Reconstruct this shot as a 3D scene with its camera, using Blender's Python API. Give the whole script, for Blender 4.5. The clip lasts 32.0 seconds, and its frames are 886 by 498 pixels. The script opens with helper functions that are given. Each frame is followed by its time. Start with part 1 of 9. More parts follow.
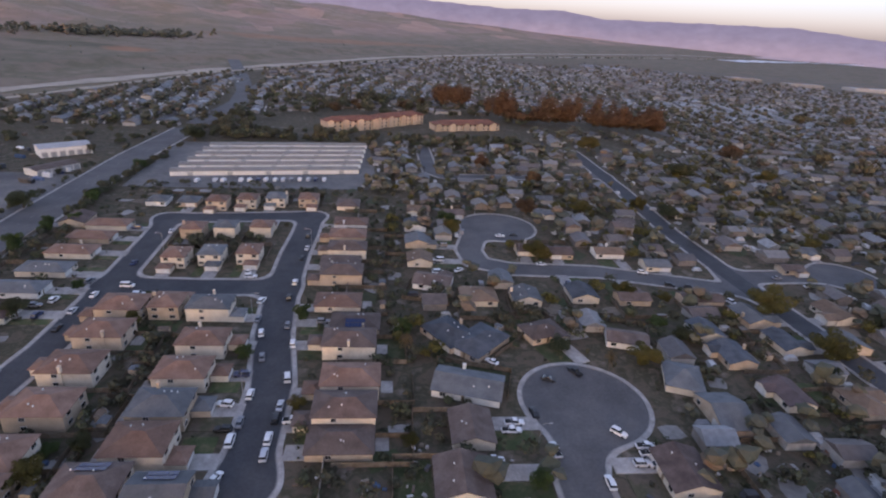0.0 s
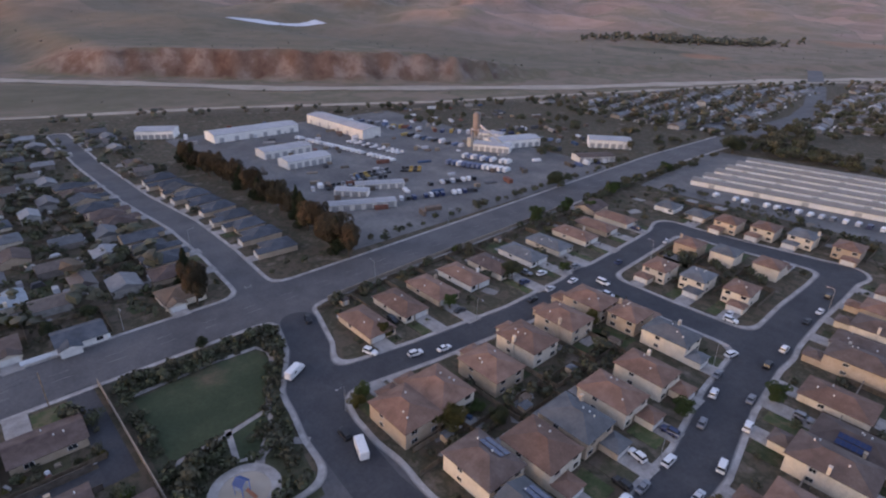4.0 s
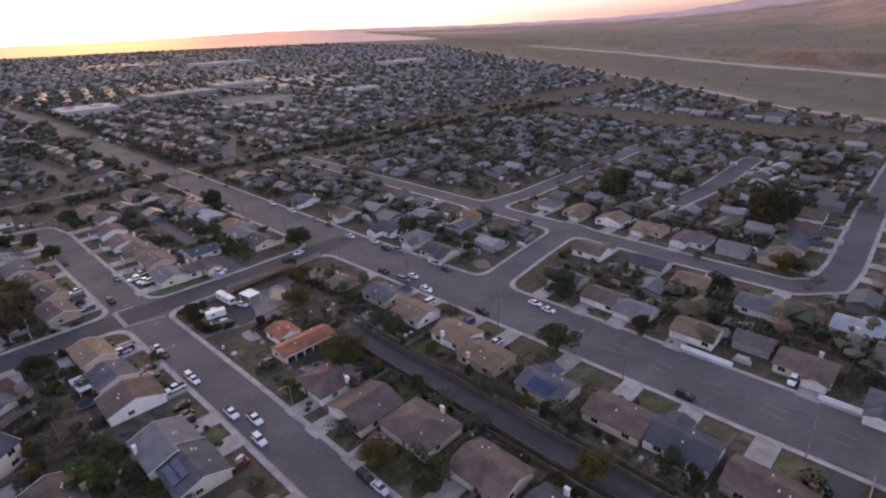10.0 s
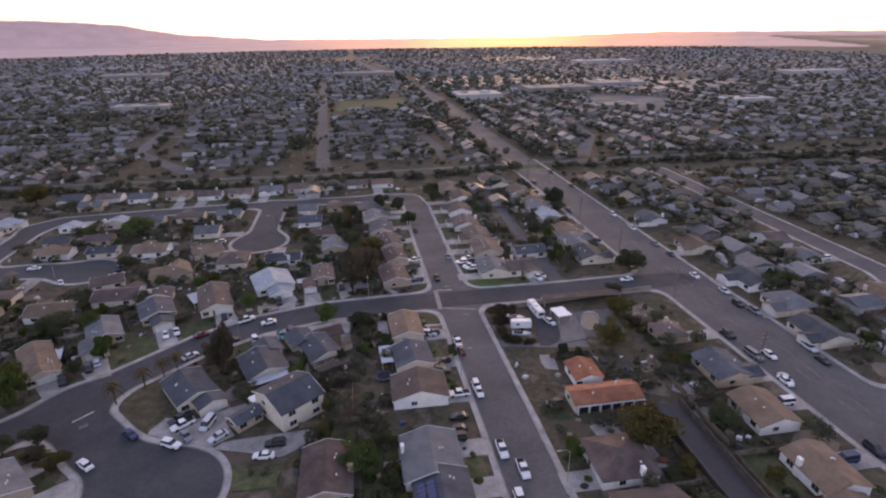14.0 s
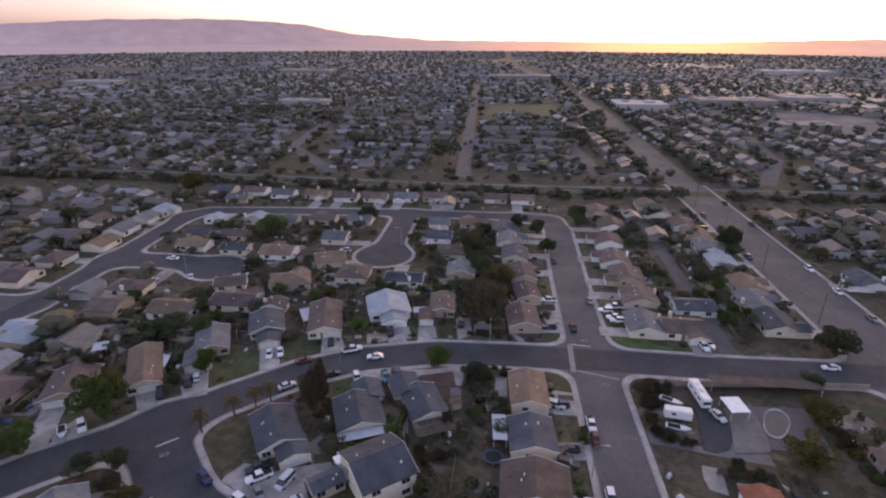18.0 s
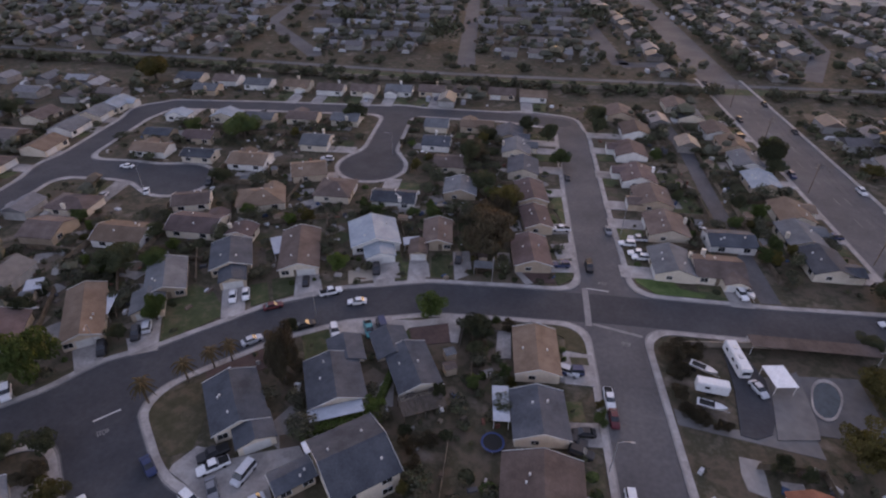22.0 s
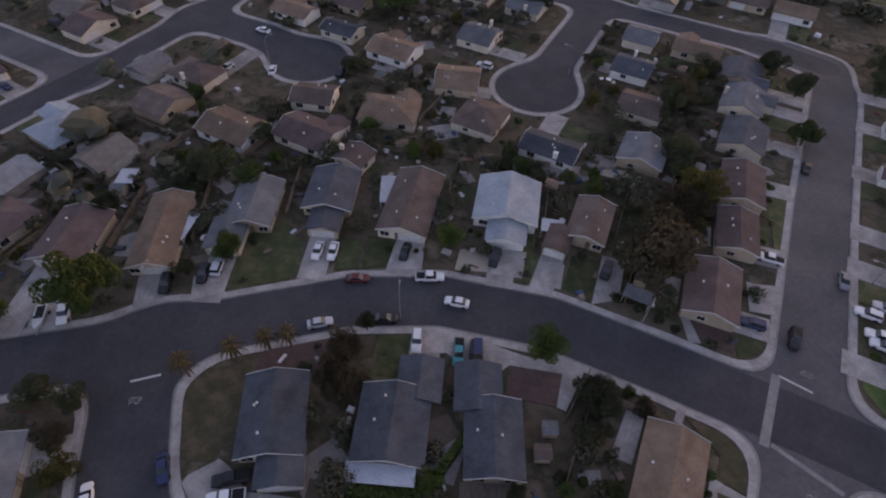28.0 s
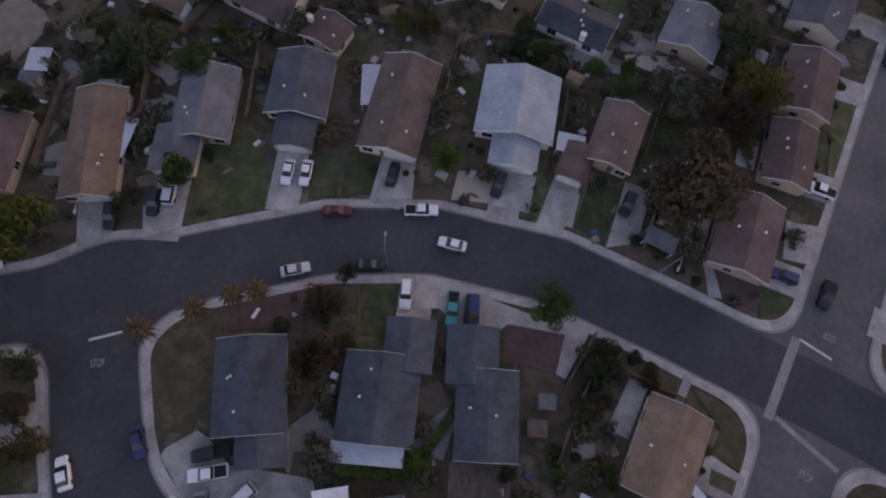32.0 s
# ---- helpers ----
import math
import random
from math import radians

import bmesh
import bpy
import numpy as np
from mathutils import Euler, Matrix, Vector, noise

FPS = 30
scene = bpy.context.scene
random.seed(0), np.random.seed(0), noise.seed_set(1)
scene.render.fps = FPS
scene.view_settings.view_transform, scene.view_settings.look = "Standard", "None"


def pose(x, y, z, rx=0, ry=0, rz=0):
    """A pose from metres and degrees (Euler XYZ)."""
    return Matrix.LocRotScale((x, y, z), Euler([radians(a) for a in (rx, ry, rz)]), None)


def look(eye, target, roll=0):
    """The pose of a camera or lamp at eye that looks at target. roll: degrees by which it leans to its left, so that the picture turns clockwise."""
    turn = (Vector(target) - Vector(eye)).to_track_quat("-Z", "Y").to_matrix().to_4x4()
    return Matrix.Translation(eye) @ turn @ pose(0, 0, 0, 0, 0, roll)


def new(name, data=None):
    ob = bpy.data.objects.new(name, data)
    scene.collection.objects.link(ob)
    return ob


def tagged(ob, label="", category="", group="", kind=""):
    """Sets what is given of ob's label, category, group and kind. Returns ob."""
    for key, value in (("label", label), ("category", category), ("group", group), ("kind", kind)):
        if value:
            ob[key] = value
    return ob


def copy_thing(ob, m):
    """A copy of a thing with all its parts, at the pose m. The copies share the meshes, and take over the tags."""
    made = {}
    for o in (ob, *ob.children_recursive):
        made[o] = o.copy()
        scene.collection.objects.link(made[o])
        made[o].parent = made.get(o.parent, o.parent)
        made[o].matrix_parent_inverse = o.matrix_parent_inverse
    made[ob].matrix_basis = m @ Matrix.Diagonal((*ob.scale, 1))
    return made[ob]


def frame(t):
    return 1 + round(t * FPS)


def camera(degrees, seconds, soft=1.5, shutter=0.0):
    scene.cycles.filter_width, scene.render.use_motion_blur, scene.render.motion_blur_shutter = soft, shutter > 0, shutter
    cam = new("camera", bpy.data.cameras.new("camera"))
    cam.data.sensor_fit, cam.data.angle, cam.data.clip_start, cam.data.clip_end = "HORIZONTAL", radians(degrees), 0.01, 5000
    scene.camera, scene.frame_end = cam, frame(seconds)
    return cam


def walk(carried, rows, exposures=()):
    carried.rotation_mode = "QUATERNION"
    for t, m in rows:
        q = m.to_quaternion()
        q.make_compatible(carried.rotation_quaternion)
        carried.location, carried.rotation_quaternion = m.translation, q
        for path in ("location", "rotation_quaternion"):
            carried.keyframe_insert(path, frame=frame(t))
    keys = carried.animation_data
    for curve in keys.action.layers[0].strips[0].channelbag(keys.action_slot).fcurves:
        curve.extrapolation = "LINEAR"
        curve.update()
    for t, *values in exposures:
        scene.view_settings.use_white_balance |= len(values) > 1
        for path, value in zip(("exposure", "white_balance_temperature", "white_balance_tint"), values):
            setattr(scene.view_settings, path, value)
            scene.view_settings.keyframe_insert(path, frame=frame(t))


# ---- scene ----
cam = camera(78.1, 32.0, soft=2.15)
PATH = [
    (0, (-2.87, 9.53, 103.00), (0.37, 36.95, 91.28), 4.20),
    (0.5, (-2.86, 12.41, 102.80), (-0.67, 39.91, 91.01), 4.17),
    (1, (-2.42, 15.39, 102.65), (-1.33, 42.92, 90.77), 4.03),
    (1.5, (-2.72, 18.23, 102.03), (-3.96, 45.71, 90.07), 3.92),
    (2, (-2.48, 21.85, 100.91), (-6.05, 49.10, 88.89), 3.73),
    (2.5, (-3.04, 25.11, 100.06), (-9.96, 51.66, 87.93), 3.45),
    (3, (-2.66, 28.67, 99.90), (-13.73, 53.67, 87.55), 2.77),
    (3.5, (-3.65, 32.48, 98.86), (-19.33, 54.81, 86.38), 2.07),
    (4, (-5.41, 35.52, 97.54), (-25.49, 53.98, 85.04), 1.35),
    (4.5, (-7.63, 38.82, 96.62), (-31.11, 52.65, 84.08), 0.68),
    (6.5, (-15.36, 50.18, 93.72), (-42.68, 48.37, 81.45), -1.15),
    (7, (-17.84, 50.73, 92.61), (-44.86, 45.76, 80.56), -1.59),
    (7.5, (-21.03, 50.53, 92.21), (-47.32, 42.49, 80.20), -1.78),
    (8, (-24.71, 50.06, 91.18), (-49.94, 39.00, 79.29), -1.92),
    (8.5, (-27.92, 48.90, 90.94), (-51.72, 35.03, 79.08), -1.90),
    (9, (-31.67, 49.32, 90.50), (-54.02, 33.15, 78.72), -2.27),
    (9.5, (-34.30, 47.20, 90.47), (-55.25, 29.24, 78.70), -2.05),
    (10, (-36.95, 45.40, 89.80), (-56.47, 25.85, 78.11), -1.98),
    (10.5, (-38.44, 42.59, 90.15), (-56.79, 21.96, 78.41), -1.70),
    (11, (-40.60, 40.20, 89.17), (-57.31, 18.14, 77.60), -1.56),
    (11.5, (-42.21, 36.63, 88.53), (-57.04, 13.25, 77.00), -1.23),
    (12, (-44.08, 33.89, 87.88), (-56.78, 9.24, 76.44), -1.20),
    (12.5, (-45.71, 31.38, 87.09), (-56.37, 5.72, 75.78), -1.22),
    (13, (-47.32, 27.72, 86.92), (-55.56, 1.17, 75.63), -1.06),
    (13.5, (-48.72, 24.79, 86.27), (-54.93, -2.36, 75.12), -1.04),
    (14, (-49.95, 20.99, 86.89), (-54.17, -6.49, 75.62), -0.83),
    (14.5, (-50.52, 17.80, 86.11), (-52.85, -9.98, 75.02), -0.66),
    (15, (-51.26, 13.86, 86.20), (-51.51, -14.00, 75.08), -0.63),
    (15.5, (-51.33, 10.54, 85.30), (-49.79, -17.37, 74.41), -0.28),
    (17.5, (-51.90, -5.06, 86.47), (-48.87, -32.76, 75.34), 0.04),
    (18, (-52.09, -8.97, 86.50), (-48.93, -36.65, 75.37), 0.07),
    (18.5, (-52.04, -12.48, 86.74), (-48.79, -40.13, 75.56), 0.14),
    (19, (-51.19, -15.75, 85.92), (-48.04, -43.44, 74.83), 0.39),
    (19.5, (-51.42, -19.70, 85.58), (-48.25, -46.61, 72.70), 0.45),
    (20, (-51.44, -24.63, 86.29), (-48.34, -50.37, 71.19), 0.42),
    (20.5, (-50.93, -28.34, 86.32), (-47.87, -54.07, 71.19), 0.60),
    (21, (-50.38, -31.90, 86.35), (-47.40, -57.63, 71.22), 0.78),
    (21.5, (-50.02, -35.49, 86.09), (-47.11, -61.04, 70.64), 0.95),
    (22, (-49.59, -39.27, 85.80), (-46.87, -63.96, 68.97), 1.09),
    (22.5, (-49.34, -43.92, 86.35), (-46.76, -67.61, 68.12), 1.21),
    (23, (-48.79, -46.87, 85.41), (-46.41, -69.97, 66.42), 1.52),
    (23.5, (-48.78, -52.54, 86.23), (-46.69, -73.03, 64.41), 1.60),
    (24, (-48.54, -56.61, 86.41), (-46.50, -77.04, 64.54), 1.70),
    (24.5, (-48.24, -60.25, 86.55), (-46.25, -80.64, 64.63), 1.81),
    (25, (-46.68, -63.74, 85.76), (-43.19, -84.08, 63.98), 2.42),
    (25.5, (-46.09, -67.90, 85.47), (-39.41, -87.37, 63.64), 2.39),
    (26, (-46.09, -72.24, 85.28), (-37.49, -90.87, 63.39), 1.69),
    (26.5, (-45.47, -75.88, 85.32), (-36.31, -94.24, 63.44), 1.54),
    (28.5, (-39.58, -87.86, 85.20), (-31.57, -104.13, 61.31), 3.04),
    (29, (-36.93, -92.29, 84.62), (-33.26, -101.08, 56.17), 6.50),
    (29.5, (-35.16, -95.11, 84.62), (-31.59, -103.98, 56.19), 7.24),
    (30, (-33.65, -98.47, 84.85), (-30.09, -107.27, 56.39), 7.26),
    (30.5, (-31.88, -101.69, 85.05), (-28.40, -110.47, 56.57), 7.76),
    (31, (-30.74, -104.00, 84.99), (-27.14, -113.03, 56.60), 7.63),
    (31.5, (-29.09, -107.10, 85.11), (-25.53, -116.12, 56.73), 7.85),
    (32, (-27.41, -110.76, 85.23), (-23.91, -119.67, 56.80), 7.93),
]
EXPOSURES = [
    (0, 2.05, 5900, 34), (4.5, 2.05, 5950, 34), (7, 2.1, 6100, 37), (9, 2.15, 6450, 41), (13, 2.18, 6600, 43), (18, 2.08, 6550, 42), (20, 2.0, 6550, 42),
    (22, 1.93, 6500, 41), (24, 1.8, 6450, 40), (26.5, 1.68, 6450, 40), (29, 1.58, 6450, 39), (32, 1.58, 6450, 40),
]
walk(cam, [(t, look(eye, aim, roll)) for t, eye, aim, roll in PATH], EXPOSURES)

# ---------------------------------------------------------------- light
SUN_AZ = 164.5  # degrees from +y towards -x
SUN_DIR = Vector((-math.sin(radians(SUN_AZ)), math.cos(radians(SUN_AZ)), 0))
world = bpy.data.worlds.new("dusk_sky")
scene.world = world
world.use_nodes = True
wn = world.node_tree.nodes
sky = wn.new("ShaderNodeTexSky")
sky.sky_type = "NISHITA"
sky.sun_disc = False
sky.sun_elevation = radians(5.5)
sky.sun_rotation = radians(360 - SUN_AZ)
sky.air_density, sky.dust_density, sky.ozone_density = 1.0, 1.2, 1.2
wn["Background"].inputs["Strength"].default_value = 0.15
pale = wn.new("ShaderNodeHueSaturation")
pale.inputs["Saturation"].default_value = 0.78
wl = world.node_tree.links
wl.new(sky.outputs["Color"], pale.inputs["Color"])
# dusty belt low over the horizon, pink and dimmer than clear air
toward = wn.new("ShaderNodeTexCoord")
height = wn.new("ShaderNodeSeparateXYZ")
wl.new(toward.outputs["Generated"], height.inputs["Vector"])
belt_ramp = wn.new("ShaderNodeValToRGB")
be = belt_ramp.color_ramp.elements
be[0].position, be[0].color = 0.0, (0.42, 0.475, 0.7, 1)
be[1].position, be[1].color = 0.3, (1, 1, 1, 1)
be.new(0.05).color = (0.44, 0.49, 0.68, 1)
be.new(0.13).color = (0.6, 0.63, 0.78, 1)
wl.new(height.outputs["Z"], belt_ramp.inputs["Fac"])
dusty = wn.new("ShaderNodeMix")
dusty.data_type, dusty.blend_type = "RGBA", "MULTIPLY"
dusty.inputs["Factor"].default_value = 1.0
wl.new(pale.outputs["Color"], dusty.inputs["A"])
wl.new(belt_ramp.outputs["Color"], dusty.inputs["B"])
# bright warm aureole of dust round the setting sun
beside = wn.new("ShaderNodeVectorMath")
beside.operation = "DOT_PRODUCT"
beside.inputs[1].default_value = SUN_DIR
wl.new(toward.outputs["Generated"], beside.inputs[0])
warm_side = wn.new("ShaderNodeValToRGB")
we = warm_side.color_ramp.elements
we[0].position, we[0].color = 0.72, (1, 1, 1, 1)
we[1].position, we[1].color = 0.985, (0.85, 0.74, 0.42, 1)
we.new(0.9).color = (0.95, 0.88, 0.72, 1)
wl.new(beside.outputs["Value"], warm_side.inputs["Fac"])
sunward = wn.new("ShaderNodeMix")
sunward.data_type, sunward.blend_type = "RGBA", "MULTIPLY"
sunward.inputs["Factor"].default_value = 1.0
wl.new(dusty.outputs["Result"], sunward.inputs["A"])
wl.new(warm_side.outputs["Color"], sunward.inputs["B"])
total = sunward.outputs["Result"]
for sharp, tint in ((14.0, (0.65, 0.4, 0.12)), (110.0, (5.5, 2.7, 0.5)), (900.0, (40.0, 16.0, 2.0))):
    up = wn.new("ShaderNodeMath")
    up.operation = "MAXIMUM"
    up.inputs[1].default_value = 0.0
    wl.new(beside.outputs["Value"], up.inputs[0])
    lobe = wn.new("ShaderNodeMath")
    lobe.operation = "POWER"
    lobe.inputs[1].default_value = sharp
    wl.new(up.outputs[0], lobe.inputs[0])
    add = wn.new("ShaderNodeMix")
    add.data_type, add.blend_type = "RGBA", "ADD"
    add.clamp_result = False
    add.inputs["B"].default_value = (*tint, 1)
    wl.new(lobe.outputs[0], add.inputs["Factor"])
    wl.new(total, add.inputs["A"])
    total = add.outputs["Result"]
wl.new(total, wn["Background"].inputs["Color"])
sun = new("sun", bpy.data.lights.new("sun", "SUN"))
sun.data.energy, sun.data.angle, sun.data.color = 0.55, radians(0.5), (1.0, 0.5, 0.28)
sun.matrix_world = look(SUN_DIR * 100 + Vector((0, 0, 100 * math.tan(radians(0.28)))), (0, 0, 0))


# ---------------------------------------------------------------- materials
def rgb(h):
    """Linear colour from three 0..1 values."""
    return (h[0], h[1], h[2], 1.0)


def material(name, colors, scale=1.0, rough=0.85, bump=0.0, bump_scale=None, fine=None, random_amount=0.0, island=False,
             metallic=0.0, spec=0.3, coords="Object", stops=None):
    """Noise between two or three base colours at one scale, darkened and lightened at a finer one, with bump and a shift per object."""
    m = bpy.data.materials.new(name)
    m.use_nodes = True
    t = m.node_tree
    n, l = t.nodes, t.links
    b = n["Principled BSDF"]
    b.inputs["Roughness"].default_value, b.inputs["Metallic"].default_value = rough, metallic
    b.inputs["Specular IOR Level"].default_value = spec
    tc = n.new("ShaderNodeTexCoord")
    co = tc.outputs[coords]
    info = n.new("ShaderNodeObjectInfo")
    shift = n.new("ShaderNodeVectorMath")
    shift.operation = "MULTIPLY_ADD"
    l.new(info.outputs["Random"], shift.inputs[0])
    shift.inputs[1].default_value = (37.0, 61.0, 13.0)
    l.new(co, shift.inputs[2])
    co = shift.outputs[0]
    big = n.new("ShaderNodeTexNoise")
    big.inputs["Scale"].default_value, big.inputs["Detail"].default_value = scale, 5.0
    big.inputs["Roughness"].default_value = 0.65
    l.new(co, big.inputs["Vector"])
    ramp = n.new("ShaderNodeValToRGB")
    e = ramp.color_ramp.elements
    pos = stops or [0.35 + 0.3 * i / max(1, len(colors) - 1) for i in range(len(colors))]
    e[0].position, e[0].color = pos[0], rgb(colors[0])
    e[1].position, e[1].color = pos[-1], rgb(colors[-1])
    for p, c in zip(pos[1:-1], colors[1:-1]):
        e.new(p).color = rgb(c)
    l.new(big.outputs["Fac"], ramp.inputs["Fac"])
    out = ramp.outputs["Color"]
    small = n.new("ShaderNodeTexNoise")
    small.inputs["Scale"].default_value, small.inputs["Detail"].default_value = fine or scale * 9, 3.0
    l.new(co, small.inputs["Vector"])
    hsv = n.new("ShaderNodeHueSaturation")
    l.new(out, hsv.inputs["Color"])
    rng = n.new("ShaderNodeMapRange")
    rng.inputs["From Min"].default_value, rng.inputs["From Max"].default_value = 0.3, 0.7
    rng.inputs["To Min"].default_value, rng.inputs["To Max"].default_value = 0.88, 1.12
    l.new(small.outputs["Fac"], rng.inputs["Value"])
    val = rng.outputs["Result"]
    if random_amount or island:
        if island:
            src = n.new("ShaderNodeNewGeometry").outputs["Random Per Island"]
        else:
            src = info.outputs["Random"]
        r2 = n.new("ShaderNodeMapRange")
        r2.inputs["To Min"].default_value, r2.inputs["To Max"].default_value = 1 - random_amount, 1 + random_amount
        l.new(src, r2.inputs["Value"])
        mul = n.new("ShaderNodeMath")
        mul.operation = "MULTIPLY"
        l.new(val, mul.inputs[0])
        l.new(r2.outputs["Result"], mul.inputs[1])
        val = mul.outputs[0]
    l.new(val, hsv.inputs["Value"])
    l.new(hsv.outputs["Color"], b.inputs["Base Color"])
    if bump:
        bp = n.new("ShaderNodeBump")
        bp.inputs["Strength"].default_value, bp.inputs["Distance"].default_value = bump, 0.05
        bn = small
        if bump_scale:
            bn = n.new("ShaderNodeTexNoise")
            bn.inputs["Scale"].default_value, bn.inputs["Detail"].default_value = bump_scale, 3.0
            l.new(co, bn.inputs["Vector"])
        l.new(bn.outputs["Fac"], bp.inputs["Height"])
        l.new(bp.outputs["Normal"], b.inputs["Normal"])
    return m


def palette_island(name, colors, rough=0.85, weights=None):
    """One of several base colours for each loose piece of a joined mesh."""
    m = bpy.data.materials.new(name)
    m.use_nodes = True
    n, l = m.node_tree.nodes, m.node_tree.links
    b = n["Principled BSDF"]
    b.inputs["Roughness"].default_value, b.inputs["Specular IOR Level"].default_value = rough, 0.25
    ramp = n.new("ShaderNodeValToRGB")
    ramp.color_ramp.interpolation = "CONSTANT"
    e = ramp.color_ramp.elements
    e[0].position, e[0].color = 0.0, rgb(colors[0])
    e[1].position, e[1].color = 1.0 / len(colors), rgb(colors[1])
    for i, c in enumerate(colors[2:]):
        e.new((i + 2) / len(colors)).color = rgb(c)
    l.new(n.new("ShaderNodeNewGeometry").outputs["Random Per Island"], ramp.inputs["Fac"])
    tc = n.new("ShaderNodeTexCoord")
    nz = n.new("ShaderNodeTexNoise")
    nz.inputs["Scale"].default_value = 0.6
    l.new(tc.outputs["Object"], nz.inputs["Vector"])
    hsv = n.new("ShaderNodeHueSaturation")
    rng = n.new("ShaderNodeMapRange")
    rng.inputs["To Min"].default_value, rng.inputs["To Max"].default_value = 0.6, 1.4
    l.new(nz.outputs["Fac"], rng.inputs["Value"])
    l.new(rng.outputs["Result"], hsv.inputs["Value"])
    l.new(ramp.outputs["Color"], hsv.inputs["Color"])
    l.new(hsv.outputs["Color"], b.inputs["Base Color"])
    return m


ASPHALT = material("asphalt", [(0.036, 0.037, 0.042), (0.046, 0.047, 0.052), (0.058, 0.058, 0.062)], 0.07, 0.9, 0.2, 6.0, fine=1.3)
ASPHALT_OLD = material("old_asphalt", [(0.07, 0.068, 0.07), (0.088, 0.085, 0.087), (0.108, 0.104, 0.104)], 0.06, 0.9, 0.2, 6.0, fine=1.1)
CONCRETE = material("concrete", [(0.2, 0.185, 0.175), (0.27, 0.25, 0.235), (0.34, 0.32, 0.3)], 0.25, 0.9, 0.15, fine=2.2, random_amount=0.15)
KERB = material("kerb_concrete", [(0.18, 0.17, 0.165), (0.25, 0.238, 0.228)], 0.4, 0.9, fine=3.0)
SOIL = material("yard_soil", [(0.05, 0.042, 0.03), (0.1, 0.078, 0.058), (0.06, 0.058, 0.03), (0.17, 0.135, 0.105)], 0.09, 0.95, 0.5, 1.5,
                fine=0.9, stops=[0.3, 0.45, 0.55, 0.72])
LAWN = material("lawn", [(0.034, 0.048, 0.018), (0.052, 0.062, 0.025), (0.1, 0.085, 0.048)], 0.35, 0.95, 0.5, 8.0, fine=3.5, random_amount=0.35)
FIELD = material("sports_lawn", [(0.03, 0.043, 0.02), (0.042, 0.054, 0.026), (0.1, 0.078, 0.048)], 0.06, 0.95, 0.4, 5.0, fine=1.2, stops=[0.4, 0.55, 0.75])
FAINT = material("worn_road_paint", [(0.14, 0.135, 0.13), (0.3, 0.29, 0.28)], 0.8, 0.85, fine=5)
STRIPE = material("road_paint", [(0.35, 0.35, 0.34), (0.5, 0.49, 0.47)], 1.0, 0.8, fine=6)

# ---------------------------------------------------------------- mesh helpers
def mesh_object(name, verts, faces, mat, parent=None, label="", uvs=None, smooth=False):
    me = bpy.data.meshes.new(name)
    me.from_pydata([tuple(v) for v in verts], [], faces)
    if mat is not None:
        me.materials.append(mat)
    if uvs is not None:
        layer = me.uv_layers.new(name="slope")
        k = 0
        for f, fu in zip(faces, uvs):
            for c in fu:
                layer.data[k].uv = c
                k += 1
    if smooth:
        me.polygons.foreach_set("use_smooth", [True] * len(me.polygons))
    ob = new(name, me)
    if parent is not None:
        ob.parent = parent
    if label:
        ob["label"] = label
    return ob


def part(name, bm, mat, parent, label="", smooth=False):
    """Links a bmesh as one mesh object under a thing or a part."""
    me = bpy.data.meshes.new(name)
    bm.to_mesh(me)
    bm.free()
    if mat is not None:
        me.materials.append(mat)
    if smooth:
        me.polygons.foreach_set("use_smooth", [True] * len(me.polygons))
    ob = new(name, me)
    ob.parent = parent
    if label:
        ob["label"] = label
    return ob


def box_faces(o):
    return [(o, o + 3, o + 2, o + 1), (o + 4, o + 5, o + 6, o + 7), (o, o + 1, o + 5, o + 4), (o + 1, o + 2, o + 6, o + 5),
            (o + 2, o + 3, o + 7, o + 6), (o + 3, o, o + 4, o + 7)]


def box_verts(x0, x1, y0, y1, z0, z1):
    return [(x0, y0, z0), (x1, y0, z0), (x1, y1, z0), (x0, y1, z0), (x0, y0, z1), (x1, y0, z1), (x1, y1, z1), (x0, y1, z1)]


def boxes(name, spans, mat, parent=None, label=""):
    """One mesh of boxes, each given as x0, x1, y0, y1, z0, z1."""
    v, f = [], []
    for s in spans:
        f += box_faces(len(v))
        v += box_verts(*s)
    return mesh_object(name, v, f, mat, parent, label)


def ribbon(name, pts, half, z, mat, label="", thick=0.0):
    """A strip along a line on the ground."""
    v, f = [], []
    pts = [Vector((p[0], p[1])) for p in pts]
    for i, p in enumerate(pts):
        d = (pts[min(i + 1, len(pts) - 1)] - pts[max(i - 1, 0)]).normalized()
        s = Vector((-d.y, d.x)) * half
        v += [(p.x + s.x, p.y + s.y, z), (p.x - s.x, p.y - s.y, z)]
        if i:
            k = 2 * i
            f.append((k - 2, k - 1, k + 1, k))
    ob = mesh_object(name, v, f, mat)
    return tagged(ob, label, kind="structure")


# ---------------------------------------------------------------- terrain
RIVER = [(-1560, -1050), (-1325, -588), (-1123, -292), (-1030, -110), (-955, 0), (-865, 88), (-740, 225), (-622, 335), (-434, 634), (-284, 987), (0, 1500), (500, 2100), (1500, 2950), (3200, 3800), (5200, 4600)]
LEVEE = [(-1400, -1250), (-1160, -890), (-770, -266), (-625, -80), (-565, 80), (-517, 230), (-432, 404), (-261, 916), (100, 1500), (600, 1950), (1600, 2700), (3300, 3550), (5200, 4300)]


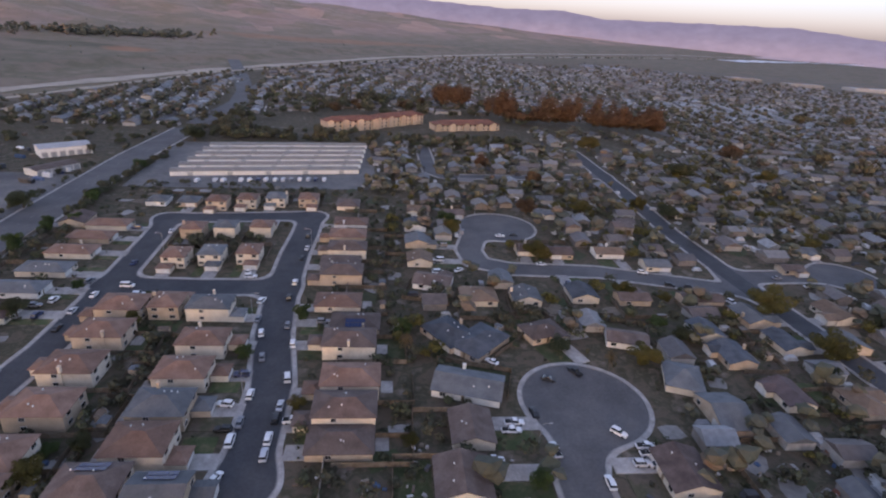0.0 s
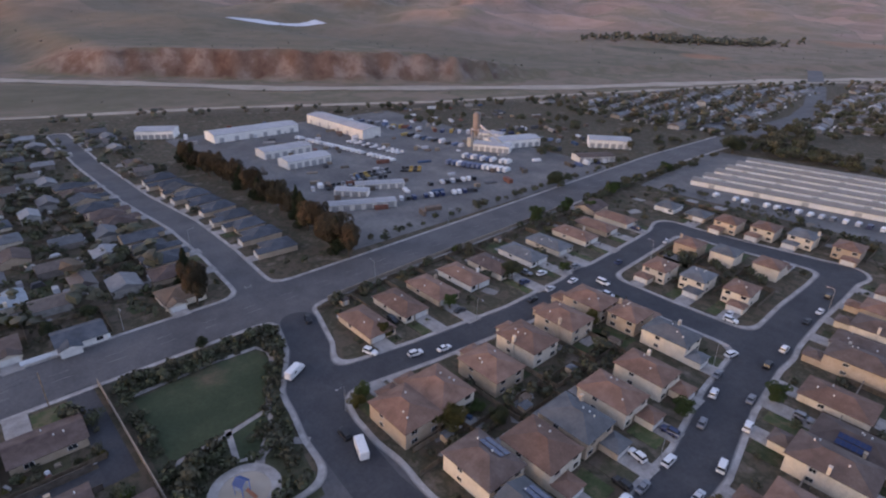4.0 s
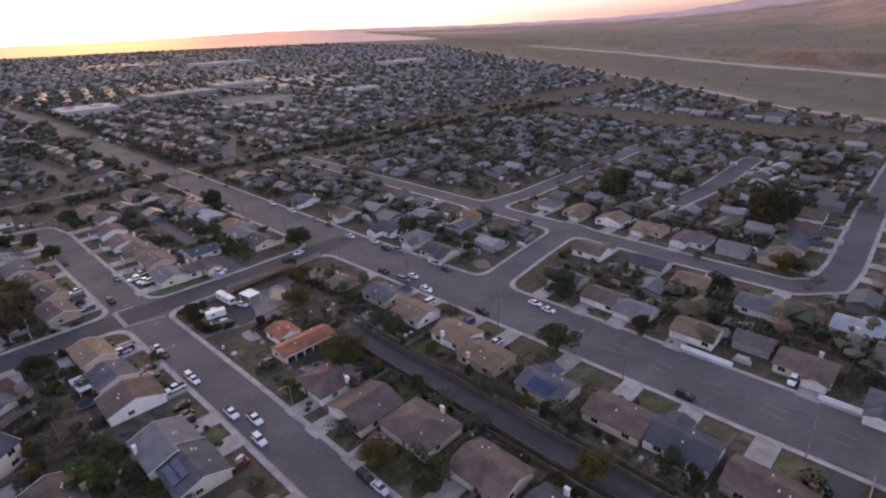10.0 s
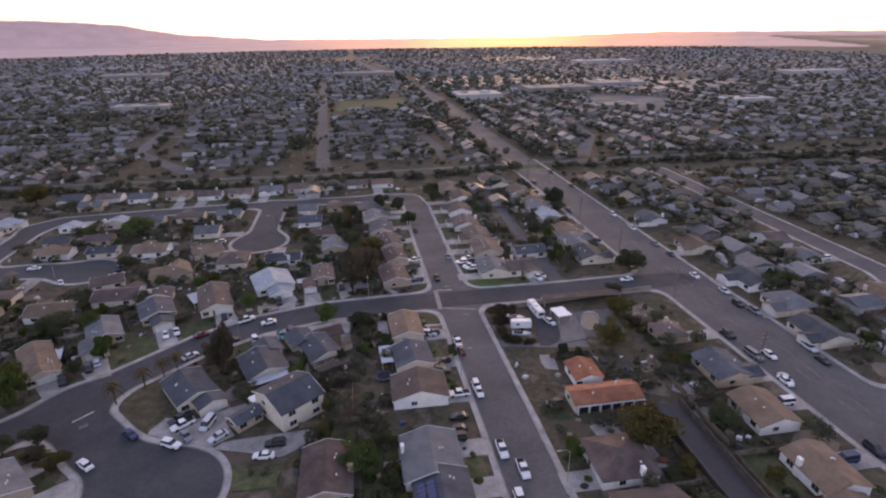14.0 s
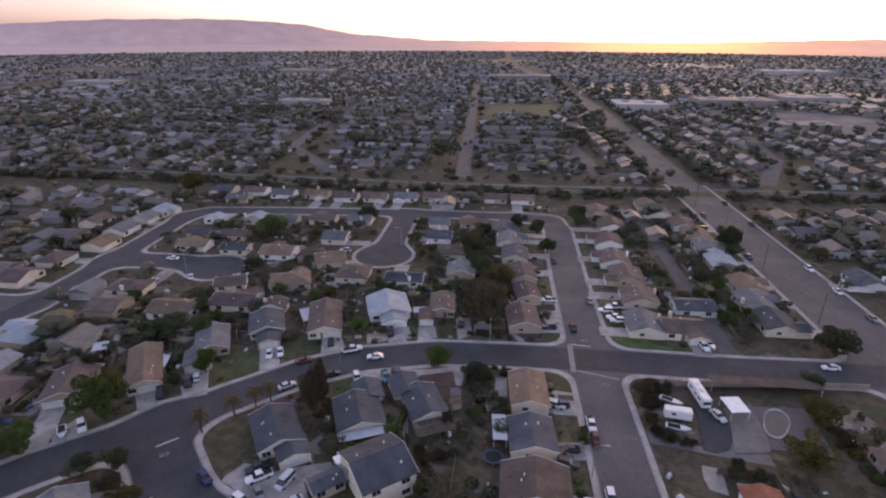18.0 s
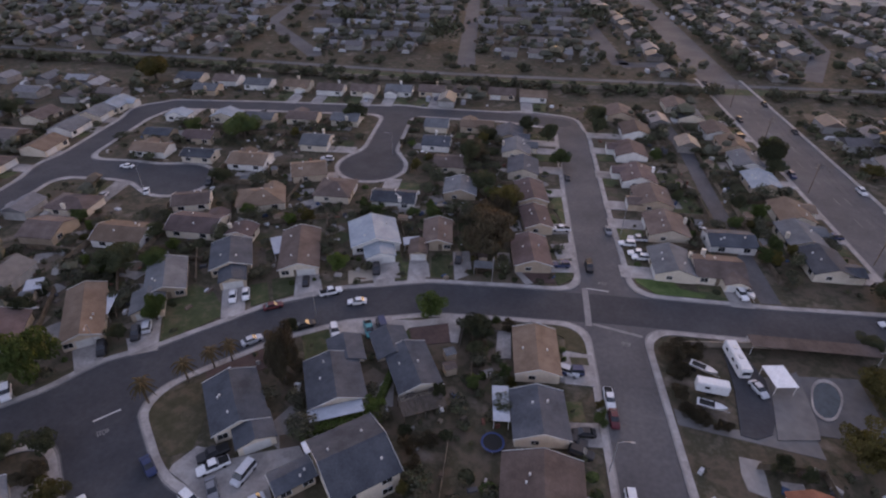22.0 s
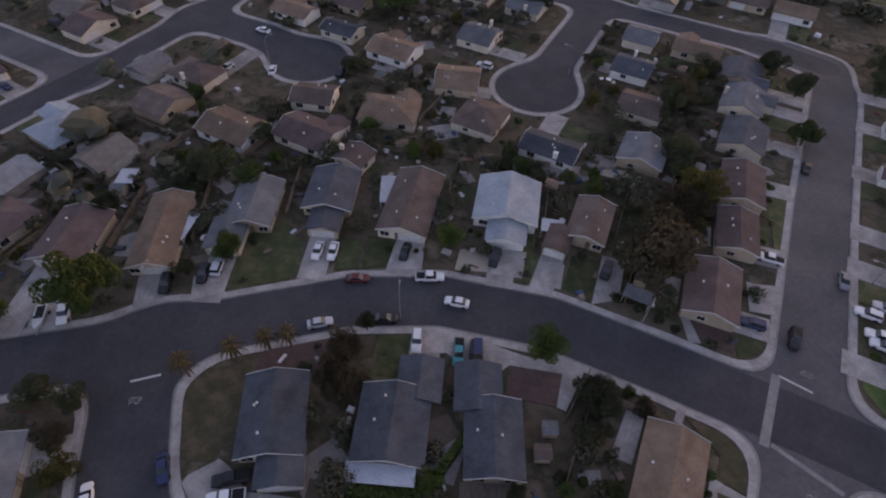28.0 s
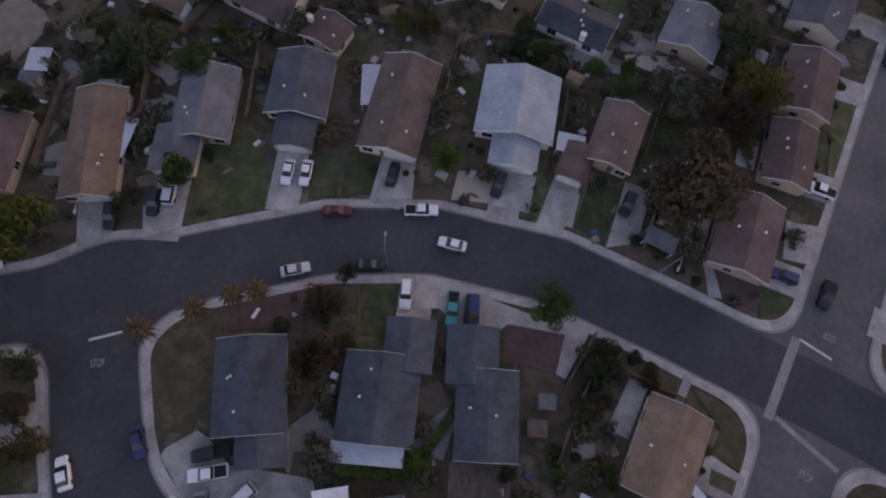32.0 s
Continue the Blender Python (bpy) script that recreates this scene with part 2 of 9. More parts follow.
def line_side(pts, X, Y):
    """Signed distance to a line, positive on its west and north side."""
    best = np.full(X.shape, 1e9)
    sign = np.ones(X.shape)
    for (ax, ay), (bx, by) in zip(pts, pts[1:]):
        dx, dy = bx - ax, by - ay
        t = np.clip(((X - ax) * dx + (Y - ay) * dy) / (dx * dx + dy * dy), 0, 1)
        d = np.hypot(X - ax - t * dx, Y - ay - t * dy)
        s = np.sign(dx * (Y - ay) - dy * (X - ax))
        near = d < best
        best = np.where(near, d, best)
        sign = np.where(near, s, sign)
    return best * sign


def smooth01(v, a, b):
    t = np.clip((v - a) / (b - a), 0, 1)
    return t * t * (3 - 2 * t)


def ground_height(X, Y):
    """Flat town, river bed below a levee, a bluff and foothills behind it."""
    lev = line_side(LEVEE, X, Y)
    riv = line_side(RIVER, X, Y)
    r = np.hypot(X, Y)
    az = np.degrees(np.arctan2(-X, Y))
    z = -2.5 * smooth01(lev, 2, 30) + 2.5 * np.exp(-((lev - 4) / 7) ** 2)
    bump = np.sin(X * 0.011 + Y * 0.007) * 0.5 + np.sin(Y * 0.017 - X * 0.005) * 0.35 + np.sin(X * 0.031 + 1.7) * np.sin(Y * 0.027) * 0.25
    bluff_at = 70 + 60 * smooth01(Y, 500, 900) + 25 * bump + 50 * smooth01(-Y, 100, 600)
    bluff_h = (33 + 4 * bump) * (1 - 0.8 * smooth01(Y, 520, 760)) * (0.35 + 0.35 * smooth01(Y, -450, -100) + 0.3 * smooth01(Y, 150, 230)) * (1 - 0.85 * np.exp(-((Y - 125) / 45) ** 2))
    z += bluff_h * smooth01(riv, bluff_at, bluff_at + 18 + 8 * np.sin(X * 0.09 + Y * 0.12))
    hills = smooth01(riv, 250, 2600)
    skyline = np.interp(az, [-180, -120, -60, -42, -36, -20, -5, 10, 47, 84, 100, 107, 112, 120, 130, 140, 180],
                        [0, 0, 0, 30, 50, 60, 90, 130, 230, 230, 110, 60, 30, 10, 0, 0, 0])
    roll = np.clip(1.6 - r / 2600, 0.25, 1.0)
    z += hills * skyline * (1 + 0.5 * bump * roll) + hills * 10 * roll * np.abs(np.sin(X * 0.006 + 0.8 * np.sin(Y * 0.004)))
    return z


def terrain():
    radii = list(np.linspace(0, 1600, 81)) + list(np.geomspace(1640, 4850, 46))
    n = 384
    ang = np.linspace(0, 2 * math.pi, n, endpoint=False)
    R, T = np.meshgrid(np.array(radii[1:]), ang, indexing="ij")
    X, Y = R * np.cos(T), R * np.sin(T)
    Z = ground_height(X, Y)
    Z = np.where(np.abs(Z) < 0.02, 0.0, Z)
    v = [(0, 0, 0)] + list(zip(X.ravel(), Y.ravel(), Z.ravel()))
    f = [(0, 1 + j, 1 + (j + 1) % n) for j in range(n)]
    for i in range(len(radii) - 2):
        for j in range(n):
            a, b = 1 + i * n + j, 1 + i * n + (j + 1) % n
            f.append((a, a + n, b + n, b))
    return v, f


GROUND = bpy.data.materials.new("valley_ground")
GROUND.use_nodes = True


def ground_material():
    """Yard soil in town, dry grass, sand and scrub outside; paled far off for haze."""
    t = GROUND.node_tree
    n, l = t.nodes, t.links
    b = n["Principled BSDF"]
    b.inputs["Roughness"].default_value, b.inputs["Specular IOR Level"].default_value = 0.95, 0.1
    tc = n.new("ShaderNodeTexCoord")

    def noise_ramp(scale, stops, detail=6.0):
        nz = n.new("ShaderNodeTexNoise")
        nz.inputs["Scale"].default_value, nz.inputs["Detail"].default_value = scale, detail
        nz.inputs["Roughness"].default_value = 0.65
        l.new(tc.outputs["Object"], nz.inputs["Vector"])
        r = n.new("ShaderNodeValToRGB")
        e = r.color_ramp.elements
        e[0].position, e[0].color = stops[0][0], rgb(stops[0][1])
        e[1].position, e[1].color = stops[-1][0], rgb(stops[-1][1])
        for p, c in stops[1:-1]:
            e.new(p).color = rgb(c)
        l.new(nz.outputs["Fac"], r.inputs["Fac"])
        return r.outputs["Color"]

    town = noise_ramp(0.11, [(0.3, (0.045, 0.045, 0.026)), (0.44, (0.105, 0.082, 0.06)), (0.53, (0.055, 0.052, 0.032)), (0.62, (0.13, 0.105, 0.08)), (0.75, (0.22, 0.185, 0.15))])
    # hill tones brightened and rosier, with sun and haze put into the colour
    hill = noise_ramp(0.0035, [(0.3, (0.2, 0.15, 0.11)), (0.43, (0.42, 0.29, 0.24)), (0.52, (0.26, 0.195, 0.145)), (0.6, (0.43, 0.29, 0.24)), (0.72, (0.33, 0.195, 0.145))], 12.0)
    bed = noise_ramp(0.012, [(0.3, (0.115, 0.105, 0.066)), (0.45, (0.2, 0.155, 0.118)), (0.56, (0.13, 0.115, 0.075)), (0.75, (0.26, 0.2, 0.16))], 9.0)
    # fields: flat patches of crops and ploughed earth
    cells = n.new("ShaderNodeTexVoronoi")
    cells.inputs["Scale"].default_value = 0.0055
    squash = n.new("ShaderNodeMapping")
    squash.inputs["Scale"].default_value = (1.0, 0.5, 0.0)
    squash.inputs["Rotation"].default_value = (0, 0, 0.6)
    l.new(tc.outputs["Object"], squash.inputs["Vector"])
    l.new(squash.outputs["Vector"], cells.inputs["Vector"])
    crop = n.new("ShaderNodeValToRGB")
    crop.color_ramp.interpolation = "CONSTANT"
    ce = crop.color_ramp.elements
    ce[0].position, ce[0].color = 0.0, rgb((0.1, 0.1, 0.055))
    ce[1].position, ce[1].color = 0.3, rgb((0.19, 0.135, 0.105))
    for q, c in ((0.5, (0.15, 0.13, 0.08)), (0.7, (0.36, 0.22, 0.16)), (0.88, (0.1, 0.12, 0.05))):
        ce.new(q).color = rgb(c)
    l.new(cells.outputs["Color"], crop.inputs["Fac"])
    patch = n.new("ShaderNodeMix")
    patch.data_type = "RGBA"
    patch.inputs["Factor"].default_value = 0.5
    l.new(hill, patch.inputs["A"])
    l.new(crop.outputs["Color"], patch.inputs["B"])
    hill = patch.outputs["Result"]
    side = n.new("ShaderNodeAttribute")
    side.attribute_name = "hill"
    both = n.new("ShaderNodeMix")
    both.data_type = "RGBA"
    l.new(side.outputs["Fac"], both.inputs["Factor"])
    l.new(bed, both.inputs["A"])
    l.new(hill, both.inputs["B"])
    wild_haze = both.outputs["Result"]
    att = n.new("ShaderNodeAttribute")
    att.attribute_name = "wild_haze"
    mix = n.new("ShaderNodeMix")
    mix.data_type = "RGBA"
    l.new(att.outputs["Fac"], mix.inputs["Factor"])
    l.new(town, mix.inputs["A"])
    l.new(wild_haze, mix.inputs["B"])
    sp = n.new("ShaderNodeSeparateXYZ")
    geo = n.new("ShaderNodeNewGeometry")
    l.new(geo.outputs["Normal"], sp.inputs["Vector"])
    steep = n.new("ShaderNodeMapRange")
    steep.inputs["From Min"].default_value, steep.inputs["From Max"].default_value = 0.97, 0.86
    l.new(sp.outputs["Z"], steep.inputs["Value"])
    cliff = noise_ramp(0.03, [(0.35, (0.085, 0.052, 0.038)), (0.5, (0.13, 0.09, 0.068)), (0.65, (0.2, 0.165, 0.14))])
    mix2 = n.new("ShaderNodeMix")
    mix2.data_type = "RGBA"
    l.new(steep.outputs["Result"], mix2.inputs["Factor"])
    l.new(mix.outputs["Result"], mix2.inputs["A"])
    l.new(cliff, mix2.inputs["B"])
    last = mix2.outputs["Result"]
    for key, tints in (("crop", [(0.3, (0.082, 0.08, 0.05)), (0.7, (0.14, 0.12, 0.085))]), ("rust", [(0.3, (0.2, 0.1, 0.055)), (0.7, (0.32, 0.19, 0.12))])):
        where = n.new("ShaderNodeAttribute")
        where.attribute_name = key
        over = n.new("ShaderNodeMix")
        over.data_type = "RGBA"
        l.new(where.outputs["Fac"], over.inputs["Factor"])
        l.new(last, over.inputs["A"])
        l.new(noise_ramp(0.02, tints), over.inputs["B"])
        last = over.outputs["Result"]
    l.new(last, b.inputs["Base Color"])


ground_material()
gv, gf = terrain()
ground = mesh_object("ground", gv, gf, GROUND, smooth=True)
tagged(ground, "dry valley floor with yards, river bed, bluff and bare hills", "ground", kind="structure")
ga = np.array(gv)
att = ground.data.attributes.new("wild_haze", "FLOAT", "POINT")
# second term pales the ground with distance in place of haze
att.data.foreach_set("value", np.maximum(smooth01(line_side(LEVEE, ga[:, 0], ga[:, 1]), -12, 6), 0.75 * smooth01(np.hypot(ga[:, 0], ga[:, 1]), 900, 2200)))

def oval(cx, cy, a, b, turn):
    """One inside a ragged oval on the ground, nought outside."""
    c, q = math.cos(radians(turn)), math.sin(radians(turn))
    u, w = ((ga[:, 0] - cx) * c + (ga[:, 1] - cy) * q) / a, (-(ga[:, 0] - cx) * q + (ga[:, 1] - cy) * c) / b
    return 1 - smooth01(np.hypot(u, w) + 0.15 * np.sin(ga[:, 0] * 0.05) * np.sin(ga[:, 1] * 0.04), 0.75, 1.1)


att = ground.data.attributes.new("crop", "FLOAT", "POINT")
from_levee, from_river = line_side(LEVEE, ga[:, 0], ga[:, 1]), line_side(RIVER, ga[:, 0], ga[:, 1])
plain = 0.8 * smooth01(from_levee, 25, 90) * smooth01(-from_river, 12, 40) * (1 - smooth01(ga[:, 1], 150, 420))
upland = 0.55 * smooth01(from_river, 110, 200) * (1 - smooth01(from_river, 700, 1500)) * (1 - smooth01(ga[:, 1], 700, 1300))
att.data.foreach_set("value", np.clip(oval(-620, 1200, 110, 45, 12) + plain + upland, 0, 1))
att = ground.data.attributes.new("rust", "FLOAT", "POINT")
att.data.foreach_set("value", np.clip(oval(-505, 1185, 75, 40, -55) + 0.6 * oval(-1020, 10, 130, 50, 33) + 0.7 * oval(-150, 1950, 420, 110, 25), 0, 1))
att = ground.data.attributes.new("hill", "FLOAT", "POINT")
att.data.foreach_set("value", smooth01(line_side(RIVER, ga[:, 0], ga[:, 1]), 260, 1000))

HAZE = material("far_hills_haze_glow", [(0.2, 0.165, 0.155), (0.26, 0.21, 0.19)], 0.002, 1.0, fine=0.01)


def painted_haze():
    """Haze painted as emission on the backdrop: mauve all round, amber under the sun."""
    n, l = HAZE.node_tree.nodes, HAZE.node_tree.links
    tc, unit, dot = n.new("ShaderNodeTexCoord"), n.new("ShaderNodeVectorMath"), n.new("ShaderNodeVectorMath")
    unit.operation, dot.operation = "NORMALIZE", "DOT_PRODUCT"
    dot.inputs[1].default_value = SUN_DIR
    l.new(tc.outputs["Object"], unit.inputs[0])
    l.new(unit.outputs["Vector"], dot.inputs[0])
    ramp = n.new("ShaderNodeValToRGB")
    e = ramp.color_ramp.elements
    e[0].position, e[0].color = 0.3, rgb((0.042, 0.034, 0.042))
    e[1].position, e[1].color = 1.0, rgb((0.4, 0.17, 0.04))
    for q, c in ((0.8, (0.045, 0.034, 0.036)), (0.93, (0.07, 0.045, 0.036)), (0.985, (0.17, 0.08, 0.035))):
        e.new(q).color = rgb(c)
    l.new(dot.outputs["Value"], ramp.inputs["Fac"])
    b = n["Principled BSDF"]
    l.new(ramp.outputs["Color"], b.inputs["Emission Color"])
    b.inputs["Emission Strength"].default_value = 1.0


painted_haze()


def far_ridge():
    """Distant plain and mountains all round, a backdrop three to five kilometres off; heights in degrees over the horizon by direction."""
    az = np.arange(-180, 180, 0.5)
    deg = np.interp(az, [-180, -173, -165, -160.6, -156, -152, -144, -137, -120, -90, -60, -42, -36, -29, -20, -16.6, -11, -4, 30, 60, 84, 100, 104, 107.5, 112, 118, 130, 150, 165, 180],
                    [-0.9, -0.85, -0.25, 0.56, 0.86, 0.97, 0.85, 0.44, 0.1, 0.1, 0.3, 0.7, 1.25, 1.15, 0.95, 1.45, 1.3, 1.5, 2.2, 2.5, 2.2, 1.3, 0.93, 0.5, -0.1, -0.45, -0.7, -0.6, -1.0, -0.9])
    deg = deg + 0.025 * np.sin(az * 1.9) + 0.015 * np.sin(az * 5.3 + 1)
    v, f = [], []
    for i, (a, e) in enumerate(zip(np.radians(az), deg)):
        x, y = -math.sin(a), math.cos(a)
        top = 88 + 4780 * math.tan(math.radians(e))
        near = 2700 if abs(az[i]) > 110 else 3900
        v += [(x * near, y * near, -1.0 if near < 3000 else -6.0), (x * (near + 60), y * (near + 60), 2.5 if near < 3000 else -5.0), (x * 4480, y * 4480, 6.0), (x * 4780, y * 4780, max(9.0, top)), (x * 4900, y * 4900, -4)]
        j = (i + 1) % len(az)
        f += [(5 * i + q, 5 * j + q, 5 * j + q + 1, 5 * i + q + 1) for q in range(4)]
    tagged(mesh_object("backdrop_hills", v, f, HAZE, smooth=True), "distant plain and mountains with haze painted as glow", kind="structure")


far_ridge()

# ---------------------------------------------------------------- streets
STREETS = [
    (10.5, [(-158, -640), (-160, -380), (-162, -250), (-163, -145), (-166, -40), (-167, 90), (-168, 150), (-170, 220), (-173, 300), (-176, 400), (-172, 520)]),
    (6.0, [(-165, 106), (-150, 104.5), (-134.5, 100), (-118, 90.5), (-100, 86.3), (-78, 84.6), (-55, 86), (-40, 93), (-34, 108)]),
    (5.8, [(-34, 108), (-34.3, 120), (-34.5, 145), (-39.5, 173), (-42, 205), (-42.5, 240), (-41.5, 265), (-41.5, 289)]),
    (5.2, [(-116, 93), (-110.5, 125), (-106, 164), (-106.3, 208), (-109, 262), (-111, 281)]),
    (6.0, [(-111, 281), (-80, 285), (-41.5, 291)]),
    (6.0, [(-106, 207), (-75, 206.3), (-44, 207.5)]),
    (6.0, [(50, 40), (47.5, 80), (47.5, 108), (54, 128)]),
    (5.7, [(157, 212), (95, 228.5), (55, 229.5), (40, 236), (38, 250), (44, 272)]),
    (5.5, [(175, 20), (168, 110), (163.5, 178), (160, 220), (157, 282), (161, 368), (161.5, 478)]),
    (6.0, [(160, 226), (190, 228), (215, 229)]),
    (5.0, [(27, 470), (29, 392), (38, 380), (118, 388), (160, 400)]),
    (5.7, [(-167, 102.7), (-215, 105), (-258, 104.5), (-310, 98), (-395, 94), (-490, 94)]),
    (5.0, [(-480, 14), (-350, 18), (-270, 22), (-250, 21), (-241, 12), (-240, -20), (-240, -75), (-240, -180), (-240, -300)]),
    (5.0, [(-240, -77), (-205, -73), (-170, -68)]),
    (5.8, [(-80, 84), (-81, 30), (-81, -30), (-80.5, -80), (-79, -145), (-78, -200), (-78, -255), (-74, -268), (-60, -271)]),
    (5.7, [(-163, -146), (-120, -144.5), (-80, -145), (-55, -144.5), (-35, -143.5), (-15, -138), (0, -129.5), (15, -116), (27, -104), (45, -88.5), (62, -70), (80, -45)]),
    (6.5, [(25, -106), (21, -97), (12, -87), (2, -78)]),
    (5.0, [(-74, -268), (-60, -271), (0, -271), (60, -267), (98, -263), (105, -253)]),
    (5.0, [(105, -255), (104.5, -200), (105, -165), (108, -130), (116, -100), (130, -70)]),
    (5.0, [(105, -157), (150, -157), (220, -150)]),
    (5.5, [(-4, -270), (-4, -240), (-4, -220)]),
    (6.5, [(104, -197), (80, -198), (62, -196)]),
    (5.0, [(-238, -127), (-274, -123), (-330, -125), (-415, -127)]),
    (5.0, [(-306, -56), (-345, -52), (-420, -55)]),
]
BULBS = [(58, 137, 18.5), (58, 283, 20), (220, 229, 15.5), (-4, -71, 13.5), (-4, -214, 11.5), (58, -194, 11)]
GX0, GX1, GY0, GY1, CELL = -500.0, 300.0, -345.0, 500.0, 1.25


def street_field(streets, bulbs):
    xs, ys = np.arange(GX0, GX1 + CELL / 2, CELL), np.arange(GY0, GY1 + CELL / 2, CELL)
    X, Y = np.meshgrid(xs, ys, indexing="ij")
    total = None
    fields = []
    for half, pts in streets:
        d = np.full(X.shape, 1e6)
        for (ax, ay), (bx, by) in zip(pts, pts[1:]):
            dx, dy = bx - ax, by - ay
            t = np.clip(((X - ax) * dx + (Y - ay) * dy) / (dx * dx + dy * dy), 0, 1)
            d = np.minimum(d, np.hypot(X - ax - t * dx, Y - ay - t * dy))
        fields.append(d - half)
    for bx, by, br in bulbs:
        fields.append(np.hypot(X - bx, Y - by) - br)
    k = 7.0
    for d in fields:
        if total is None:
            total = d
        else:
            h = np.clip(0.5 + 0.5 * (total - d) / k, 0, 1)
            total = total * (1 - h) + d * h - k * h * (1 - h)
    return xs, ys, total


FX, FY, FIELD_D = street_field(STREETS, BULBS)


def clip_polygon(poly, level, keep_below):
    out = []
    for i, (x, y, d) in enumerate(poly):
        x2, y2, d2 = poly[(i + 1) % len(poly)]
        a, b = (d - level, d2 - level) if keep_below else (level - d, level - d2)
        if a <= 0:
            out.append((x, y, d))
        if (a < 0 < b) or (b < 0 < a):
            t = a / (a - b)
            out.append((x + (x2 - x) * t, y + (y2 - y) * t, level))
    return out


def band(name, lo, hi, z, mat, label, drop=None, field=None):
    """The part of the ground where the distance to the road's edge lies between lo and hi, with an upright face at its inner edge."""
    D = FIELD_D if field is None else field
    cmin = np.minimum.reduce([D[:-1, :-1], D[1:, :-1], D[1:, 1:], D[:-1, 1:]])
    cmax = np.maximum.reduce([D[:-1, :-1], D[1:, :-1], D[1:, 1:], D[:-1, 1:]])
    full = (cmin >= lo) & (cmax <= hi)
    cut = (cmax > lo) & (cmin < hi) & ~full
    v, f = [], []
    for i in range(full.shape[0]):
        col = full[i]
        if not col.any():
            continue
        edges = np.flatnonzero(np.diff(np.concatenate([[0], col.astype(int), [0]])))
        for a, b in zip(edges[::2], edges[1::2]):
            k = len(v)
            v += [(FX[i], FY[a], z), (FX[i + 1], FY[a], z), (FX[i + 1], FY[b], z), (FX[i], FY[b], z)]
            f.append((k, k + 1, k + 2, k + 3))
    for i, j in np.argwhere(cut):
        poly = [(FX[i], FY[j], D[i, j]), (FX[i + 1], FY[j], D[i + 1, j]), (FX[i + 1], FY[j + 1], D[i + 1, j + 1]), (FX[i], FY[j + 1], D[i, j + 1])]
        poly = clip_polygon(poly, hi, True)
        if lo > -1e5 and poly:
            poly = clip_polygon(poly, lo, False)
        if len(poly) < 3:
            continue
        k = len(v)
        v += [(p[0], p[1], z) for p in poly]
        f.append(tuple(range(k, k + len(poly))))
        if drop is not None:
            for level in (lo, hi):
                on = [p for p in poly if abs(p[2] - level) < 1e-9]
                if len(on) == 2:
                    k = len(v)
                    v += [(on[0][0], on[0][1], z), (on[1][0], on[1][1], z), (on[1][0], on[1][1], drop), (on[0][0], on[0][1], drop)]
                    f.append((k, k + 1, k + 2, k + 3))
    return tagged(mesh_object(name, v, f, mat), label, kind="structure")


band("road", -1e6, 0.0, 0.03, ASPHALT_OLD, "worn grey asphalt streets of the housing estate")
band("kerb", 0.0, 0.35, 0.19, KERB, "pale concrete kerb along the streets", drop=0.0)
band("pavement", 0.35, 1.6, 0.18, CONCRETE, "pale concrete pavement beside the kerb", drop=0.0)
DARK_STREETS = [(6.0, STREETS[1][1][1:])] + [STREETS[i] for i in (2, 3, 4, 5, 8, 15, 16, 17, 18, 20, 21)]
dark_field = np.maximum(street_field(DARK_STREETS, [BULBS[3], BULBS[4], BULBS[5]])[2], FIELD_D) + 0.25
band("road_surface", -1e6, 0.0, 0.036, ASPHALT, "dark newer asphalt on the side streets", field=dark_field)

# ---------------------------------------------------------------- houses
ROOFS = {
    "T": (material("clay_tile_roof", [(0.13, 0.078, 0.056), (0.165, 0.1, 0.073), (0.2, 0.125, 0.094)], 0.25, 0.85, 0.5, 4.0, fine=3.0, random_amount=0.2), "reddish clay-tile"),
    "G": (material("grey_shingle_roof", [(0.085, 0.09, 0.096), (0.11, 0.115, 0.122), (0.135, 0.138, 0.143)], 0.25, 0.9, 0.4, 4.0, fine=3.0, random_amount=0.2), "grey shingle"),
    "N": (material("slate_shingle_roof", [(0.042, 0.048, 0.058), (0.06, 0.067, 0.079), (0.078, 0.085, 0.097)], 0.25, 0.9, 0.4, 4.0, fine=3.0, random_amount=0.25), "dark slate-grey shingle"),
    "B": (material("brown_shingle_roof", [(0.08, 0.058, 0.049), (0.104, 0.077, 0.066), (0.13, 0.1, 0.086)], 0.25, 0.9, 0.4, 4.0, fine=3.0, random_amount=0.25), "brown shingle"),
    "D": (material("dark_brown_shingle_roof", [(0.065, 0.045, 0.04), (0.09, 0.065, 0.057), (0.12, 0.09, 0.08)], 0.25, 0.9, 0.4, 4.0, fine=3.0, random_amount=0.2), "dark brown shingle"),
    "L": (material("pale_grey_roof", [(0.2, 0.235, 0.265), (0.25, 0.285, 0.315), (0.3, 0.33, 0.35)], 0.25, 0.8, 0.3, 4.0, fine=3.0, random_amount=0.15), "pale blue-grey"),
    "K": (material("tan_shingle_roof", [(0.122, 0.084, 0.058), (0.15, 0.105, 0.074), (0.178, 0.128, 0.093)], 0.25, 0.9, 0.4, 4.0, fine=3.0, random_amount=0.2), "tan shingle"),
    "R": (material("red_brown_shingle_roof", [(0.075, 0.053, 0.049), (0.096, 0.068, 0.064), (0.118, 0.085, 0.08)], 0.25, 0.9, 0.4, 4.0, fine=3.0, random_amount=0.2), "red-brown shingle"),
    "O": (material("orange_tile_roof", [(0.2, 0.075, 0.04), (0.26, 0.1, 0.055), (0.31, 0.13, 0.075)], 0.25, 0.85, 0.5, 4.0, fine=3.0), "orange clay-tile"),
}
